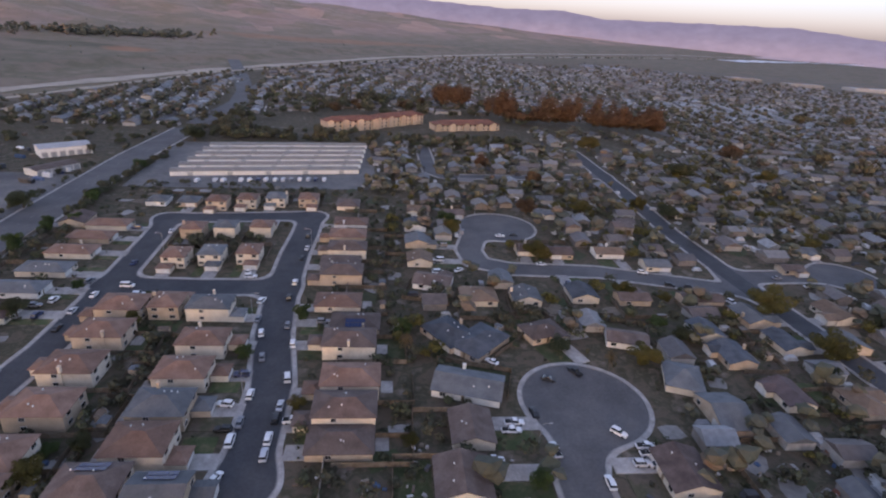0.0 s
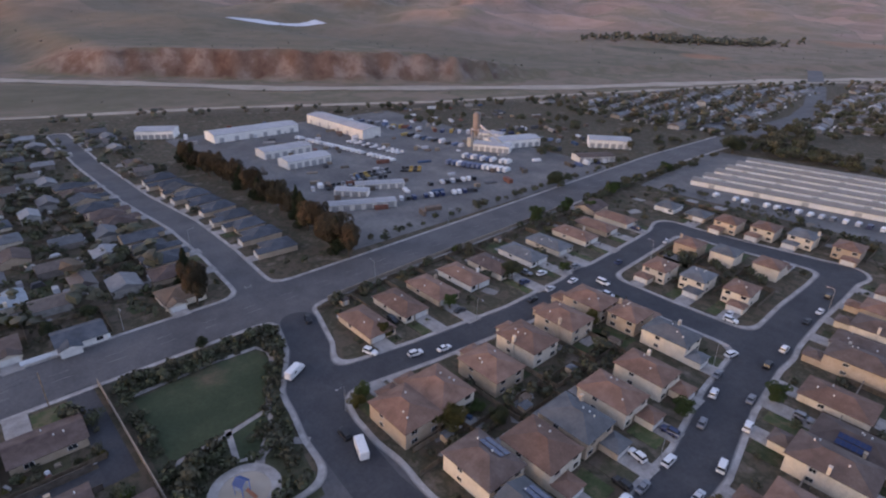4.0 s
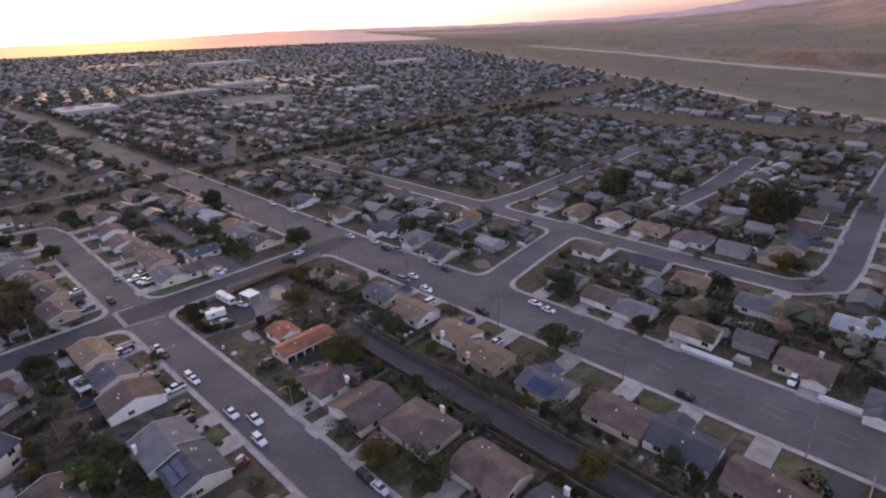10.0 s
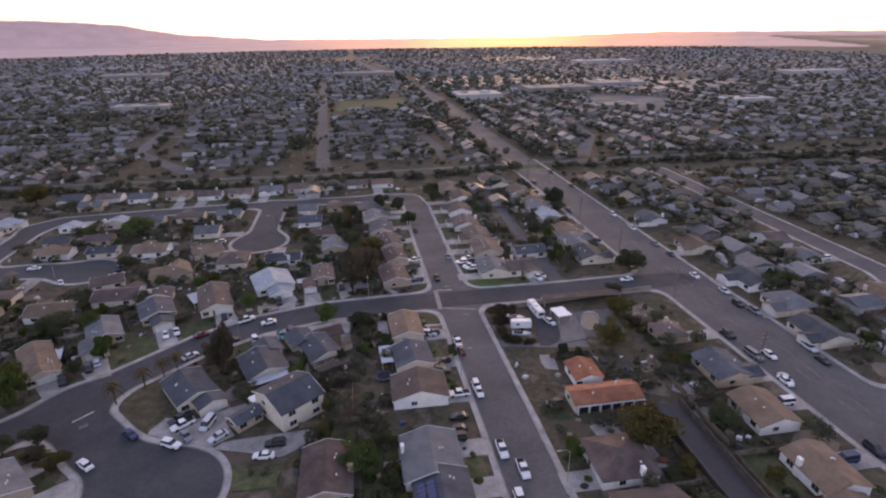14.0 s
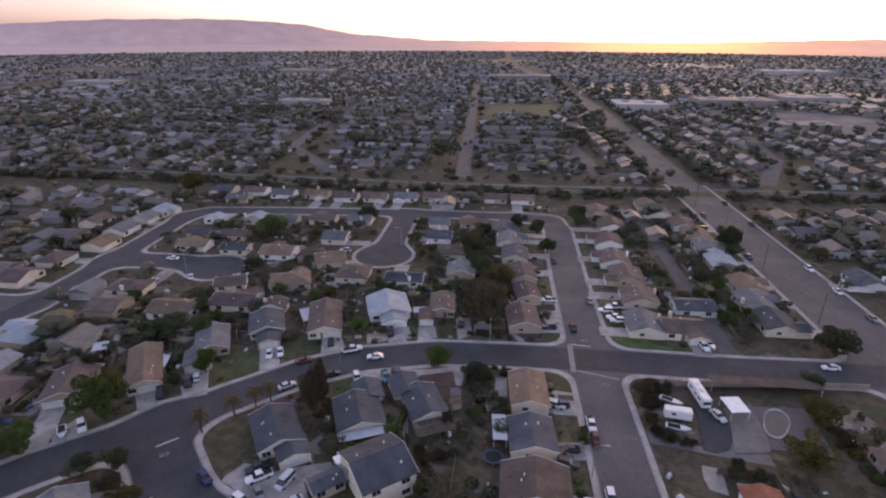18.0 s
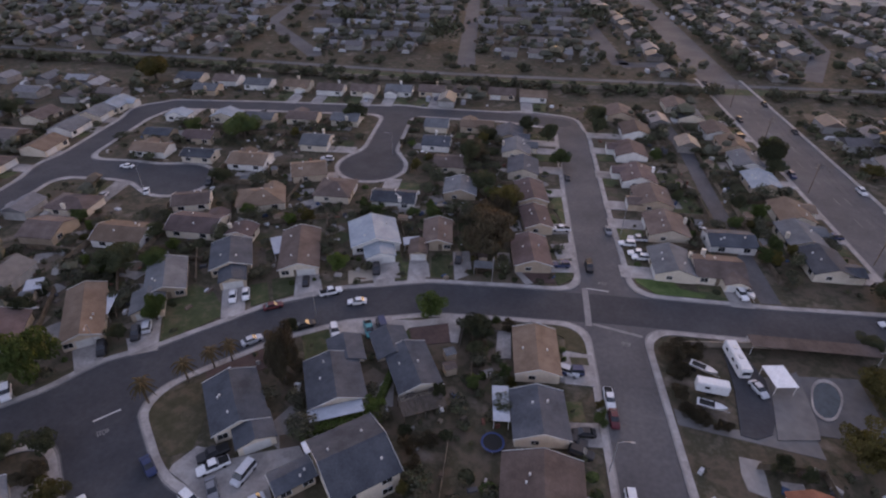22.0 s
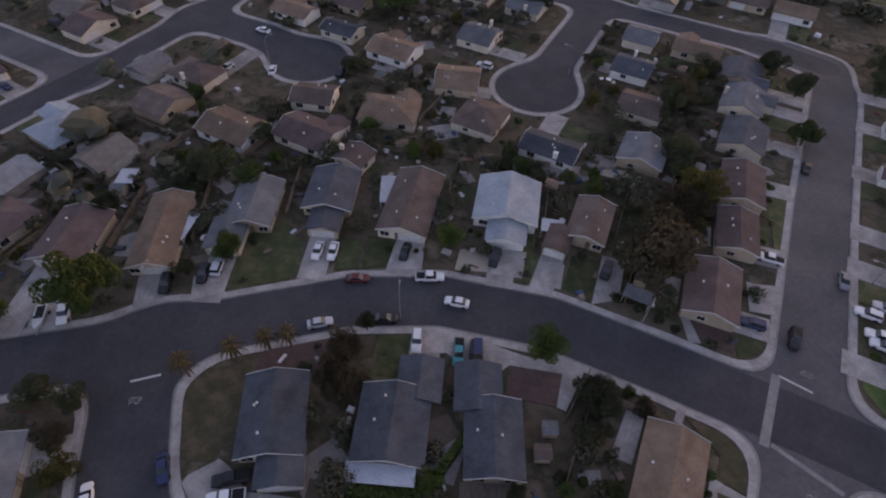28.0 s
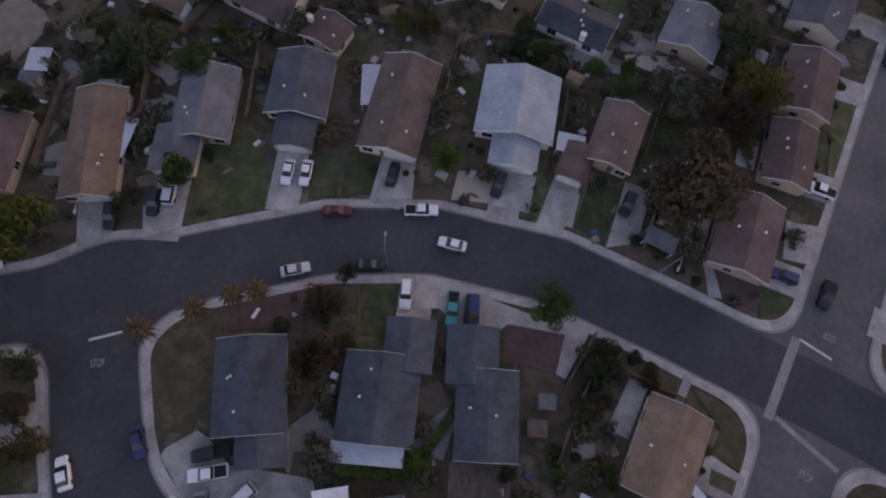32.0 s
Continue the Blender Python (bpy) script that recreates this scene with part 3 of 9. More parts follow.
WALLS = {
    "cream": material("cream_stucco", [(0.5, 0.43, 0.34), (0.6, 0.53, 0.43)], 0.4, 0.9, 0.2, 8.0, fine=4, random_amount=0.15),
    "white": material("white_stucco", [(0.6, 0.58, 0.55), (0.7, 0.68, 0.64)], 0.4, 0.9, 0.2, 8.0, fine=4, random_amount=0.12),
    "tan": material("tan_stucco", [(0.36, 0.28, 0.2), (0.45, 0.36, 0.27)], 0.4, 0.9, 0.2, 8.0, fine=4, random_amount=0.2),
    "grey": material("grey_siding", [(0.3, 0.31, 0.32), (0.4, 0.41, 0.42)], 0.4, 0.9, 0.2, 8.0, fine=4, random_amount=0.2),
    "mint": material("mint_siding", [(0.42, 0.55, 0.5), (0.5, 0.62, 0.57)], 0.4, 0.9, 0.2, 8.0, fine=4),
}
TRIM = material("white_trim", [(0.5, 0.49, 0.47), (0.62, 0.61, 0.58)], 0.6, 0.7, fine=5)
GLASS = material("dark_window_glass", [(0.015, 0.017, 0.02), (0.03, 0.033, 0.038)], 0.5, 0.08, spec=0.6)
METAL = material("grey_metal", [(0.3, 0.3, 0.3), (0.4, 0.4, 0.4)], 0.8, 0.5, metallic=0.6)
WOOD = material("weathered_wood", [(0.1, 0.075, 0.05), (0.15, 0.115, 0.08), (0.2, 0.16, 0.12)], 0.6, 0.9, 0.3, fine=5, random_amount=0.3)
SOLAR = material("solar_cell", [(0.015, 0.025, 0.07), (0.02, 0.035, 0.1)], 1.0, 0.25, spec=0.5)
TARP_BLUE = material("blue_plastic", [(0.04, 0.1, 0.4), (0.06, 0.15, 0.5)], 0.8, 0.5)
WHITE_SHEET = material("white_sheet_metal", [(0.6, 0.63, 0.66), (0.72, 0.74, 0.76)], 0.4, 0.55, fine=3, random_amount=0.08)

PLACED = []      # x, y, rot, half width, half depth of every house
CACHE = {}


def shared(name, key, verts, faces, mats, parent, m, slots=None, label=""):
    """An object on a mesh that alike pieces share."""
    if key not in CACHE:
        me = bpy.data.meshes.new(name)
        me.from_pydata(verts, [], faces)
        for mat in mats:
            me.materials.append(mat)
        if slots:
            me.polygons.foreach_set("material_index", slots)
        CACHE[key] = me
    ob = new(name, CACHE[key])
    ob.parent = parent
    ob.matrix_basis = m
    if label:
        ob["label"] = label
    return ob


def roof_solid(x0, x1, y0, y1, z, ridge, pitch, over, thick, hip):
    """Vertices and faces of a gable or hip roof over a rectangle, eaves at z."""
    x0, x1, y0, y1 = x0 - over, x1 + over, y0 - over, y1 + over
    swap = ridge == "x"
    if swap:
        a0, a1, b0, b1 = y0, y1, x0, x1
    else:
        a0, a1, b0, b1 = x0, x1, y0, y1
    half, mid = (a1 - a0) / 2, (a0 + a1) / 2
    z -= over * math.tan(pitch)
    zr = z + half * math.tan(pitch)
    inset = min(half, (b1 - b0) / 2 - 0.3) if hip else 0.0
    pts = [(a0, b0, z), (a1, b0, z), (a1, b1, z), (a0, b1, z), (mid, b0 + inset, zr), (mid, b1 - inset, zr)]
    pts += [(p[0], p[1], p[2] - thick) for p in pts[:4]]
    pts += [(mid, b0 + inset, zr - thick), (mid, b1 - inset, zr - thick)]
    f = [(0, 4, 5, 3), (1, 2, 5, 4), (0, 3, 9, 6), (2, 1, 7, 8)]
    if hip:
        f += [(0, 1, 4), (2, 3, 5), (1, 0, 6, 7), (3, 2, 8, 9), (6, 9, 8, 7)]
    else:
        f += [(0, 6, 10, 4), (4, 10, 7, 1), (2, 8, 11, 5), (5, 11, 9, 3), (6, 9, 11, 10), (7, 10, 11, 8)]
    if swap:
        pts = [(p[1], p[0], p[2]) for p in pts]
        f = [tuple(reversed(q)) for q in f]
    return pts, f


def wall_solid(x0, x1, y0, y1, z, ridge, pitch, hip):
    v = box_verts(x0, x1, y0, y1, 0, z)
    f = [(0, 1, 5, 4), (1, 2, 6, 5), (2, 3, 7, 6), (3, 0, 4, 7), (4, 5, 6, 7)]
    if not hip:
        if ridge == "y":
            h = z + (x1 - x0) / 2 * math.tan(pitch) - 0.12
            v += [((x0 + x1) / 2, y0, h), ((x0 + x1) / 2, y1, h)]
            f = f[:4] + [(4, 5, 8), (6, 7, 9)]
        else:
            h = z + (y1 - y0) / 2 * math.tan(pitch) - 0.12
            v += [(x0, (y0 + y1) / 2, h), (x1, (y0 + y1) / 2, h)]
            f = f[:4] + [(5, 6, 9), (7, 4, 8)]
    return v, f


def window(parent, x, y, z, turn, w, h):
    """A framed window, its outer face towards local -y before the turn."""
    v = box_verts(-w / 2 - 0.09, w / 2 + 0.09, -0.05, 0.05, -h / 2 - 0.09, h / 2 + 0.09) + box_verts(-w / 2, -0.03, -0.065, 0, -h / 2, h / 2) + box_verts(0.03, w / 2, -0.065, 0, -h / 2, h / 2)
    shared("window", ("window", w, h), v, box_faces(0) + box_faces(8) + box_faces(16), [TRIM, GLASS], parent, pose(x, y, z, 0, 0, turn), [0] * 6 + [1] * 12)


def garage_door(parent, x, y, w, h=2.15):
    v, f = [], []
    for i in range(4):
        f += box_faces(len(v))
        v += box_verts(-w / 2, w / 2, -0.06, 0.02, i * h / 4 + 0.015, (i + 1) * h / 4 - 0.015)
    shared("garage_door", ("garage", w), v, f, [TRIM], parent, pose(x, y, 0, 0, 0, 0))


def field_at(x, y):
    i, j = int((x - GX0) / CELL), int((y - GY0) / CELL)
    if 0 <= i < FIELD_D.shape[0] and 0 <= j < FIELD_D.shape[1]:
        return FIELD_D[i, j]
    return 99.0


def inside_house(x, y, margin=0.0):
    for hx, hy, c, s, hw, hd in PLACED:
        dx, dy = x - hx, y - hy
        if abs(dx * c + dy * s) < hw + margin and abs(-dx * s + dy * c) < hd + margin:
            return True
    return False


def rise_of(half, pitch):
    """Ridge height over the wall plate."""
    return (half - 0.45) * math.tan(pitch)


rnd = random.Random(11)


def house(x, y, rot, w, d, roof, storeys=1, ridge="y", hip=False, wing=None, wall="", solar=0, plain=False):
    """A detached house: its front looks along local -y; rot is the turn of local x. wing: place along the front, width, depth."""
    mat, word = ROOFS[roof]
    wall = wall or rnd.choice(["cream", "cream", "white", "tan"] if storeys == 1 else ["cream", "cream", "tan"])
    base = new("house")
    base.matrix_basis = pose(x, y, 0, 0, 0, rot)
    near = -150 < x < 75 and -235 < y < 235
    if wing is None and storeys == 1 and ridge == "x" and not plain and rnd.random() < 0.5:
        wing = (rnd.choice((-0.24, 0.24)), 6.4, 2.6)
    front = "with garage wing and" if wing else "with"
    tagged(base, f"{'two-storey' if storeys == 2 else 'single-storey'} {wall} house {front} {word} {'hip' if hip else 'gable'} roof", "house", "houses of the estate")
    c, s = math.cos(radians(rot)), math.sin(radians(rot))
    PLACED.append((x, y, c, s, w / 2, d / 2))
    z = 2.75 if storeys == 1 else 5.4
    pitch = radians(19 if storeys == 1 else 20)
    x0, x1, y0, y1 = -w / 2 + 0.45, w / 2 - 0.45, -d / 2 + 0.45, d / 2 - 0.45
    wv, wf = wall_solid(x0, x1, y0, y1, z, ridge, pitch, hip)
    mesh_object("wall", wv, wf, WALLS[wall], base)
    rv, rf = roof_solid(x0, x1, y0, y1, z, ridge, pitch, 0.45, 0.16, hip)
    mesh_object("roof", rv, rf, mat, base)
    if not hip and -85 < x < 60 and -215 < y < -55:
        for end in (-1, 1):
            half, out = ((w if ridge == "y" else d) / 2, (d if ridge == "y" else w) / 2)
            top, low = z + rise_of(half, pitch) + 0.04, z - 0.45 * math.tan(pitch) - 0.1
            bv = []
            for a, zz in ((-half, low), (0.0, top - 0.2), (half, low)):
                for b in (out + 0.02, out + 0.07):
                    for dz in (0.0, 0.24):
                        q = (a, b * end, zz + dz) if ridge == "y" else (b * end, a, zz + dz)
                        bv.append(q)
            bf = []
            for k in (0, 4):
                bf += [(k, k + 1, k + 5, k + 4), (k + 2, k + 6, k + 7, k + 3), (k + 1, k + 3, k + 7, k + 5), (k, k + 4, k + 6, k + 2)]
            mesh_object("bargeboard", bv, bf, TRIM, base)
    gx, gy, gw = (x0 + 3.1 if rnd.random() < 0.5 else x1 - 3.1), y0, 4.8
    if wing or (storeys == 2 and not plain):
        if not wing:
            wing = (-0.22 if rnd.random() < 0.5 else 0.22, 6.4, 5.0)
        fx, ww, wd = wing
        gx, gy, gw = fx * w, y0 - wd, min(4.8, ww - 1.4)
        PLACED.append((x + c * gx + s * (wd / 2 - y0), y + s * gx - c * (wd / 2 - y0), c, s, ww / 2, wd / 2))
        v, f = wall_solid(gx - ww / 2 + 0.4, gx + ww / 2 - 0.4, gy, y0 - 0.01, 2.6, "y", radians(19), hip and storeys == 2)
        mesh_object("garage_wing", v, f, WALLS[wall], base)
        v, f = roof_solid(gx - ww / 2 + 0.4, gx + ww / 2 - 0.4, gy, y0 + (1.5 if storeys == 1 else -0.45), 2.6, "y", radians(19), 0.4, 0.15, hip and storeys == 2)
        mesh_object("wing_roof", v, f, mat, base)
    garage_door(base, gx, gy - 0.01, gw)
    side = 1 if gx < 0 else -1
    v = box_verts(-0.5, 0.5, -0.05, 0.02, 0.0, 2.05)
    if near:
        shared("front_door", "front_door", v, box_faces(0), [WOOD], base, pose(side * 0.8, y0 - 0.01, 0.1, 0, 0, 0))
    for k in range(storeys):
        zz = 1.45 + 2.7 * k
        for fx in ((0.32,) if k == 0 else (-0.26, 0.28)):
            window(base, side * abs(fx) * w if k == 0 else fx * w, y0, zz, 0, 1.8, 1.2)
        for fx in ((-0.27, 0.25) if near else (0.2,) if math.hypot(x + 40, y + 20) < 280 else ()):
            window(base, fx * w, y1, zz, 180, 1.8, 1.2)
        if near:
            window(base, x0, 0.12 * d, zz, -90, 1.4, 1.0)
            window(base, x1, -0.15 * d, zz, 90, 1.4, 1.0)
    rise = (w if ridge == "y" else d) / 2 * math.tan(pitch)
    if rnd.random() < (0.4 if near else 0.2) and not (plain and near and y < 0):
        cx, cy = (x1 - 0.1, rnd.uniform(-0.2, 0.2) * d) if ridge == "y" else (rnd.uniform(-0.2, 0.2) * w, y1 - 0.1)
        top = z + rise * 0.55 + 0.6
        boxes("chimney", [(cx - 0.5, cx + 0.5, cy - 0.35, cy + 0.35, 0, top), (cx - 0.58, cx + 0.58, cy - 0.43, cy + 0.43, top, top + 0.15)], WALLS[wall], base)
    for i in range(rnd.randint(2, 3) if near else 0):
        a, b = rnd.uniform(-0.3, 0.3), rnd.uniform(0.12, 0.3) * rnd.choice((-1, 1))
        px, py = (b * w, a * d) if ridge == "y" else (a * w, b * d)
        zz = z + rise * (1 - 2 * abs(b)) + 0.02
        shared("roof_vent", "vent", box_verts(-0.16, 0.16, -0.16, 0.16, -0.15, 0.28), box_faces(0), [TRIM], base, pose(px, py, zz))
    for i in range(solar):
        for j in range(2):
            a, b = (i - (solar - 1) / 2) * 1.12, 0.2 + 0.16 * j
            zz = z + rise * (1 - 2 * b) + 0.13
            m = pose(b * w, a, zz, 0, math.degrees(pitch), 0) if ridge == "y" else pose(a, b * d, zz, -math.degrees(pitch), 0, 0) @ pose(0, 0, 0, 0, 0, 90)
            shared("solar_panel", "solar_panel", box_verts(-0.82, 0.82, -0.52, 0.52, -0.03, 0.03), box_faces(0), [SOLAR], base, m)
    # driveway and lawns reach to the pavement
    reach, step = 0.0, 0.5
    gate = None
    while reach < 16:
        lx, ly = gx, gy - reach
        wx, wy = x + c * lx - s * ly, y + s * lx + c * ly
        dd = min(field_at(wx + c * q, wy + s * q) for q in (-gw / 2, 0.0, gw / 2))
        if dd < 0.4:
            gate = reach
            break
        reach += step
    if gate and gate > 1.5:
        v = box_verts(gx - gw / 2 - 0.3, gx + gw / 2 + 0.3, gy - gate, gy - 0.05, 0.0, 0.205)
        my = gy - gate / 2
        DRIVES.append((x + c * gx - s * my, y + s * gx + c * my, c, s, gw / 2 + 0.6, gate / 2))
        far_off = math.hypot(x + 40, y + 20) > 250
        if far_off:
            join_flat(FAR_DRIVES, base.matrix_basis, v)
        else:
            dr = mesh_object("driveway", v, box_faces(0), CONCRETE)
            dr.matrix_basis = base.matrix_basis.copy()
            tagged(dr, "pale concrete driveway in front of a garage", kind="structure")
        for lo, hi in ((x0, gx - gw / 2 - 0.5), (gx + gw / 2 + 0.5, x1)):
            if hi - lo > 2 and gate > 4.5:
                v = box_verts(lo, hi, gy - gate + 2.2, y0 - 0.8 if not (lo < gx < hi) else gy - 0.5, 0.0, 0.12)
                if far_off:
                    join_flat(FAR_LAWNS, base.matrix_basis, v)
                    continue
                la = mesh_object("lawn", v, box_faces(0), LAWN if rnd.random() < 0.75 else SOIL)
                la.matrix_basis = base.matrix_basis.copy()
                tagged(la, "small front lawn of patchy grass", kind="structure")
        if rnd.random() < 0.35 and gate > 5.5:
            for_driveway.append((x + c * gx - s * (gy - 3.2), y + s * gx + c * (gy - 3.2), rot + 90))
    return base


FAR_DRIVES, FAR_LAWNS = ([], []), ([], [])


def join_flat(store, m, v):
    store[1].extend(box_faces(len(store[0])))
    store[0].extend([tuple(m @ Vector(p)) for p in v])


DRIVES = []
for_driveway = []

# houses placed one by one
house(27.5, -76.0, -48, 13.0, 11.0, "G", ridge="x", plain=True)
house(-2.9, -104.5, 213, 10.5, 14.0, "N", wing=(0.18, 7.4, 4.6), plain=True)
house(-20.2, -112.0, 23, 11.5, 12.9, "N", wing=(-0.3, 7.6, 5.8), plain=True)
house(-35.1, -117.6, 26, 9.4, 12.9, "N", wing=(0.25, 8, 6.5), plain=True)
house(-60.5, -125.7, -87, 14.2, 9.8, "K", ridge="x", plain=True)
house(-60.8, -108.8, -85, 11.8, 10.8, "N", ridge="x", plain=True)
house(-29.0, -93.8, 37, 12.1, 13.6, "N", storeys=2, ridge="x", wall="cream", plain=True)
house(-19.1, -90.6, 40, 7.4, 4.9, "N", ridge="x", plain=True)
house(-61.0, -94.1, -91, 11.2, 14.3, "B", ridge="x", plain=True)
house(56.3, -114.7, -156, 11.2, 14.3, "R", plain=True)
house(42.1, -124.4, -148, 8.9, 20.5, "K", plain=True)
house(31.0, -139.7, -154, 9.9, 14.2, "G", wing=(-0.35, 7.6, 6.5), plain=True)
house(19.2, -151.0, -157, 10.8, 13.1, "N", wing=(0.05, 7, 6), plain=True)
house(2.1, -156.2, -164, 10.7, 19.4, "B", plain=True)
house(-15.8, -166.8, -162, 13.9, 13.8, "L", wing=(0.05, 8.5, 5.5), plain=True)
house(-33.6, -170.0, -174, 8.4, 12.9, "B", wing=(-0.6, 5.5, 5), plain=True)
house(-59.8, -163.9, -84, 14.4, 10.4, "R", ridge="x", plain=True)
house(-61.6, -182.3, -81, 12.8, 8.7, "R", ridge="x", plain=True)
house(-60.3, -198.4, -83, 14.4, 9.8, "R", ridge="x", plain=True)
house(78.4, -170.7, 0, 14.0, 10.0, "D", ridge="x", hip=True)
house(76.0, -156.6, 90, 12.0, 11.0, "B")
house(53.2, -157.3, 0, 15.0, 11.0, "K", ridge="x")
house(35.9, -165.0, 0, 15.0, 11.0, "R", ridge="x")
house(21.4, -162.9, 0, 8.0, 7.0, "R")
house(23.9, -182.6, 20, 15.0, 12.0, "K", ridge="x", hip=True)
house(2.5, -191.9, -90, 13.0, 12.0, "B", hip=True)
house(-17.4, -189.1, 0, 14.0, 9.0, "N", ridge="x")
house(15.5, -204.1, -70, 12.0, 12.0, "K")
house(38.5, -208.8, 0, 14.0, 11.0, "K", ridge="x")
house(58.2, -210.5, 0, 12.0, 8.0, "N", ridge="x")
house(77.9, -212.8, 0, 14.0, 9.0, "K", ridge="x")
house(82.9, -227.0, 0, 11.0, 8.0, "N", ridge="x")
house(66.0, -248.8, 0, 12.0, 9.0, "L")
house(20.5, -228.8, -90, 12.0, 11.0, "G")
house(51.2, -249.5, 0, 12.0, 9.0, "G", ridge="x")
house(33.8, -252.6, 0, 13.0, 10.0, "B", ridge="x")
house(15.8, -253.9, 0, 12.0, 10.0, "G", ridge="x")
house(85.9, -246.5, 0, 10.0, 7.0, "L")
house(106.4, -297.1, -180, 13.0, 11.0, "N", ridge="x")
house(87.2, -296.4, -180, 13.0, 11.0, "B", ridge="x")
house(69.7, -293.0, -180, 13.0, 11.0, "G", ridge="x")
house(50.6, -294.1, -180, 13.0, 11.0, "K", ridge="x")
house(33.2, -290.9, -180, 13.0, 11.0, "B", ridge="x")
house(17.1, -292.3, -180, 13.0, 11.0, "B", ridge="x")
house(0.8, -294.5, -180, 13.0, 11.0, "G", ridge="x")
house(-14.9, -296.6, -180, 13.0, 11.0, "B", ridge="x")
house(-31.2, -298.1, -180, 13.0, 11.0, "B", ridge="x")
house(-48.0, -298.1, -180, 13.0, 11.0, "B", ridge="x")
house(-62.6, -296.9, -180, 13.0, 11.0, "K", ridge="x")
house(118.4, -209.3, -90, 13.0, 11.0, "K", ridge="x")
house(121.5, -227.4, -90, 13.0, 11.0, "G", ridge="x")
house(120.7, -243.5, -90, 13.0, 11.0, "G", ridge="x")
house(119.7, -254.7, -90, 13.0, 11.0, "L", ridge="x")
house(140.9, -236.8, -90, 13.0, 11.0, "B", ridge="x")
house(-57.8, -217.2, -90, 13.0, 11.0, "N", ridge="x")
house(-55.3, -233.6, -90, 13.0, 11.0, "G", ridge="x")
house(-52.4, -247.4, -90, 13.0, 11.0, "N", ridge="x")
house(-39.1, -254.6, 0, 14.0, 9.0, "K", ridge="x")
house(-25.0, -234.9, -90, 11.0, 11.0, "N")
house(-32.2, -217.4, -90, 11.0, 12.0, "B")
house(-22.6, -253.5, -90, 11.0, 10.0, "G")
house(-108.4, -163.6, -180, 13.0, 11.0, "B", ridge="x")
house(-97.1, -164.3, 90, 13.0, 11.0, "G", ridge="x")
house(-99.6, -183.3, 90, 13.0, 12.0, "B", ridge="x")
house(-98.9, -200.8, 90, 13.0, 12.0, "B", ridge="x")
house(-97.0, -216.6, 90, 13.0, 12.0, "R", ridge="x")
house(-97.8, -237.3, 90, 13.0, 12.0, "R", ridge="x")
house(-103.2, -258.8, 90, 13.0, 12.0, "B", ridge="x")
house(-99.6, -279.2, 90, 13.0, 12.0, "B", ridge="x")
house(-138.3, -169.9, -90, 13.0, 11.0, "N", ridge="x")
house(-137.3, -183.3, -90, 13.0, 11.0, "G", ridge="x")
house(-140.0, -197.2, -90, 13.0, 11.0, "K", ridge="x")
house(-138.7, -218.1, -90, 13.0, 11.0, "L", ridge="x")
house(-138.7, -234.8, -90, 13.0, 11.0, "G", ridge="x")
house(-138.6, -250.4, -90, 13.0, 11.0, "K", ridge="x")
house(-136.4, -264.5, -90, 13.0, 11.0, "B", ridge="x")
house(-129.7, -281.3, -90, 13.0, 11.0, "G", ridge="x")
house(-126.8, -294.1, -90, 13.0, 11.0, "B", ridge="x")
orange_house = house(-105.8, -83.9, -180, 18.0, 8.0, "O", ridge="x")
for i in range(6):
    bx = -7.6 + i * 2.75
    # thin dark panel on the wall, painting the shade inside an open bay
    boxes("carport_bay", [(bx, bx + 2.35, -3.66, -3.57, 0.05, 2.05)], GLASS, orange_house)
boxes("carport_beam", [(-8.2, 9.0, -4.3, -4.1, 2.1, 2.4)] + [(-8.2 + i * 2.86, -7.9 + i * 2.86, -4.3, -4.1, 0, 2.1) for i in range(7)], TRIM, orange_house)
house(-104.8, -93.8, -180, 8.0, 9.0, "O")
house(-99.8, -62.8, 90, 13.0, 13.0, "D", hip=True)
house(-100.0, -46.9, 90, 14.0, 14.0, "B")
house(-104.2, -31.4, 90, 16.0, 13.0, "B", ridge="x", hip=True)
house(-104.6, -10.6, 90, 15.0, 12.0, "D", ridge="x")
house(-103.2, 7.6, 90, 15.0, 13.0, "N", ridge="x")
house(-113.8, 32.4, 90, 11.0, 8.0, "D", ridge="x")
house(-100.6, 25.5, 90, 14.0, 12.0, "D", ridge="x")
house(-137.5, -108.8, -90, 9.0, 9.0, "B", hip=True)
house(-142.0, -89.4, -90, 13.0, 11.0, "N", ridge="x")
house(-140.4, -71.7, -90, 13.0, 11.0, "K", ridge="x")
house(-139.6, -52.5, -90, 13.0, 11.0, "K", ridge="x")
house(-136.3, -38.4, -90, 14.0, 11.0, "K", ridge="x")
house(-136.5, -18.0, -90, 14.0, 11.0, "N", ridge="x", solar=6)
house(-138.4, 1.0, -90, 15.0, 11.0, "B", ridge="x")
house(-139.3, 15.8, -90, 15.0, 11.0, "N", ridge="x")
house(-137.6, 33.2, -90, 16.0, 11.0, "D", ridge="x")
house(-60.7, -69.6, -90, 14.0, 13.0, "G", ridge="x")
house(-61.7, -58.0, -90, 14.0, 12.0, "N", ridge="x", solar=6)
house(-38.8, -69.1, -180, 11.0, 15.0, "D")
house(-181.3, -101.1, 90, 14.0, 11.0, "N", ridge="x")
house(-192.8, -47.5, 90, 12.0, 11.0, "N", ridge="x")
house(-188.9, -31.1, 90, 13.0, 11.0, "B", ridge="x")
house(-187.2, -19.1, 90, 12.0, 11.0, "G", ridge="x")
house(-187.7, -0.1, 90, 13.0, 11.0, "K", ridge="x")
house(-188.9, 27.8, 90, 14.0, 11.0, "B", ridge="x")
house(-182.8, 48.6, 90, 14.0, 11.0, "N", ridge="x")
house(-221.7, -54.6, -90, 13.0, 11.0, "B", ridge="x")
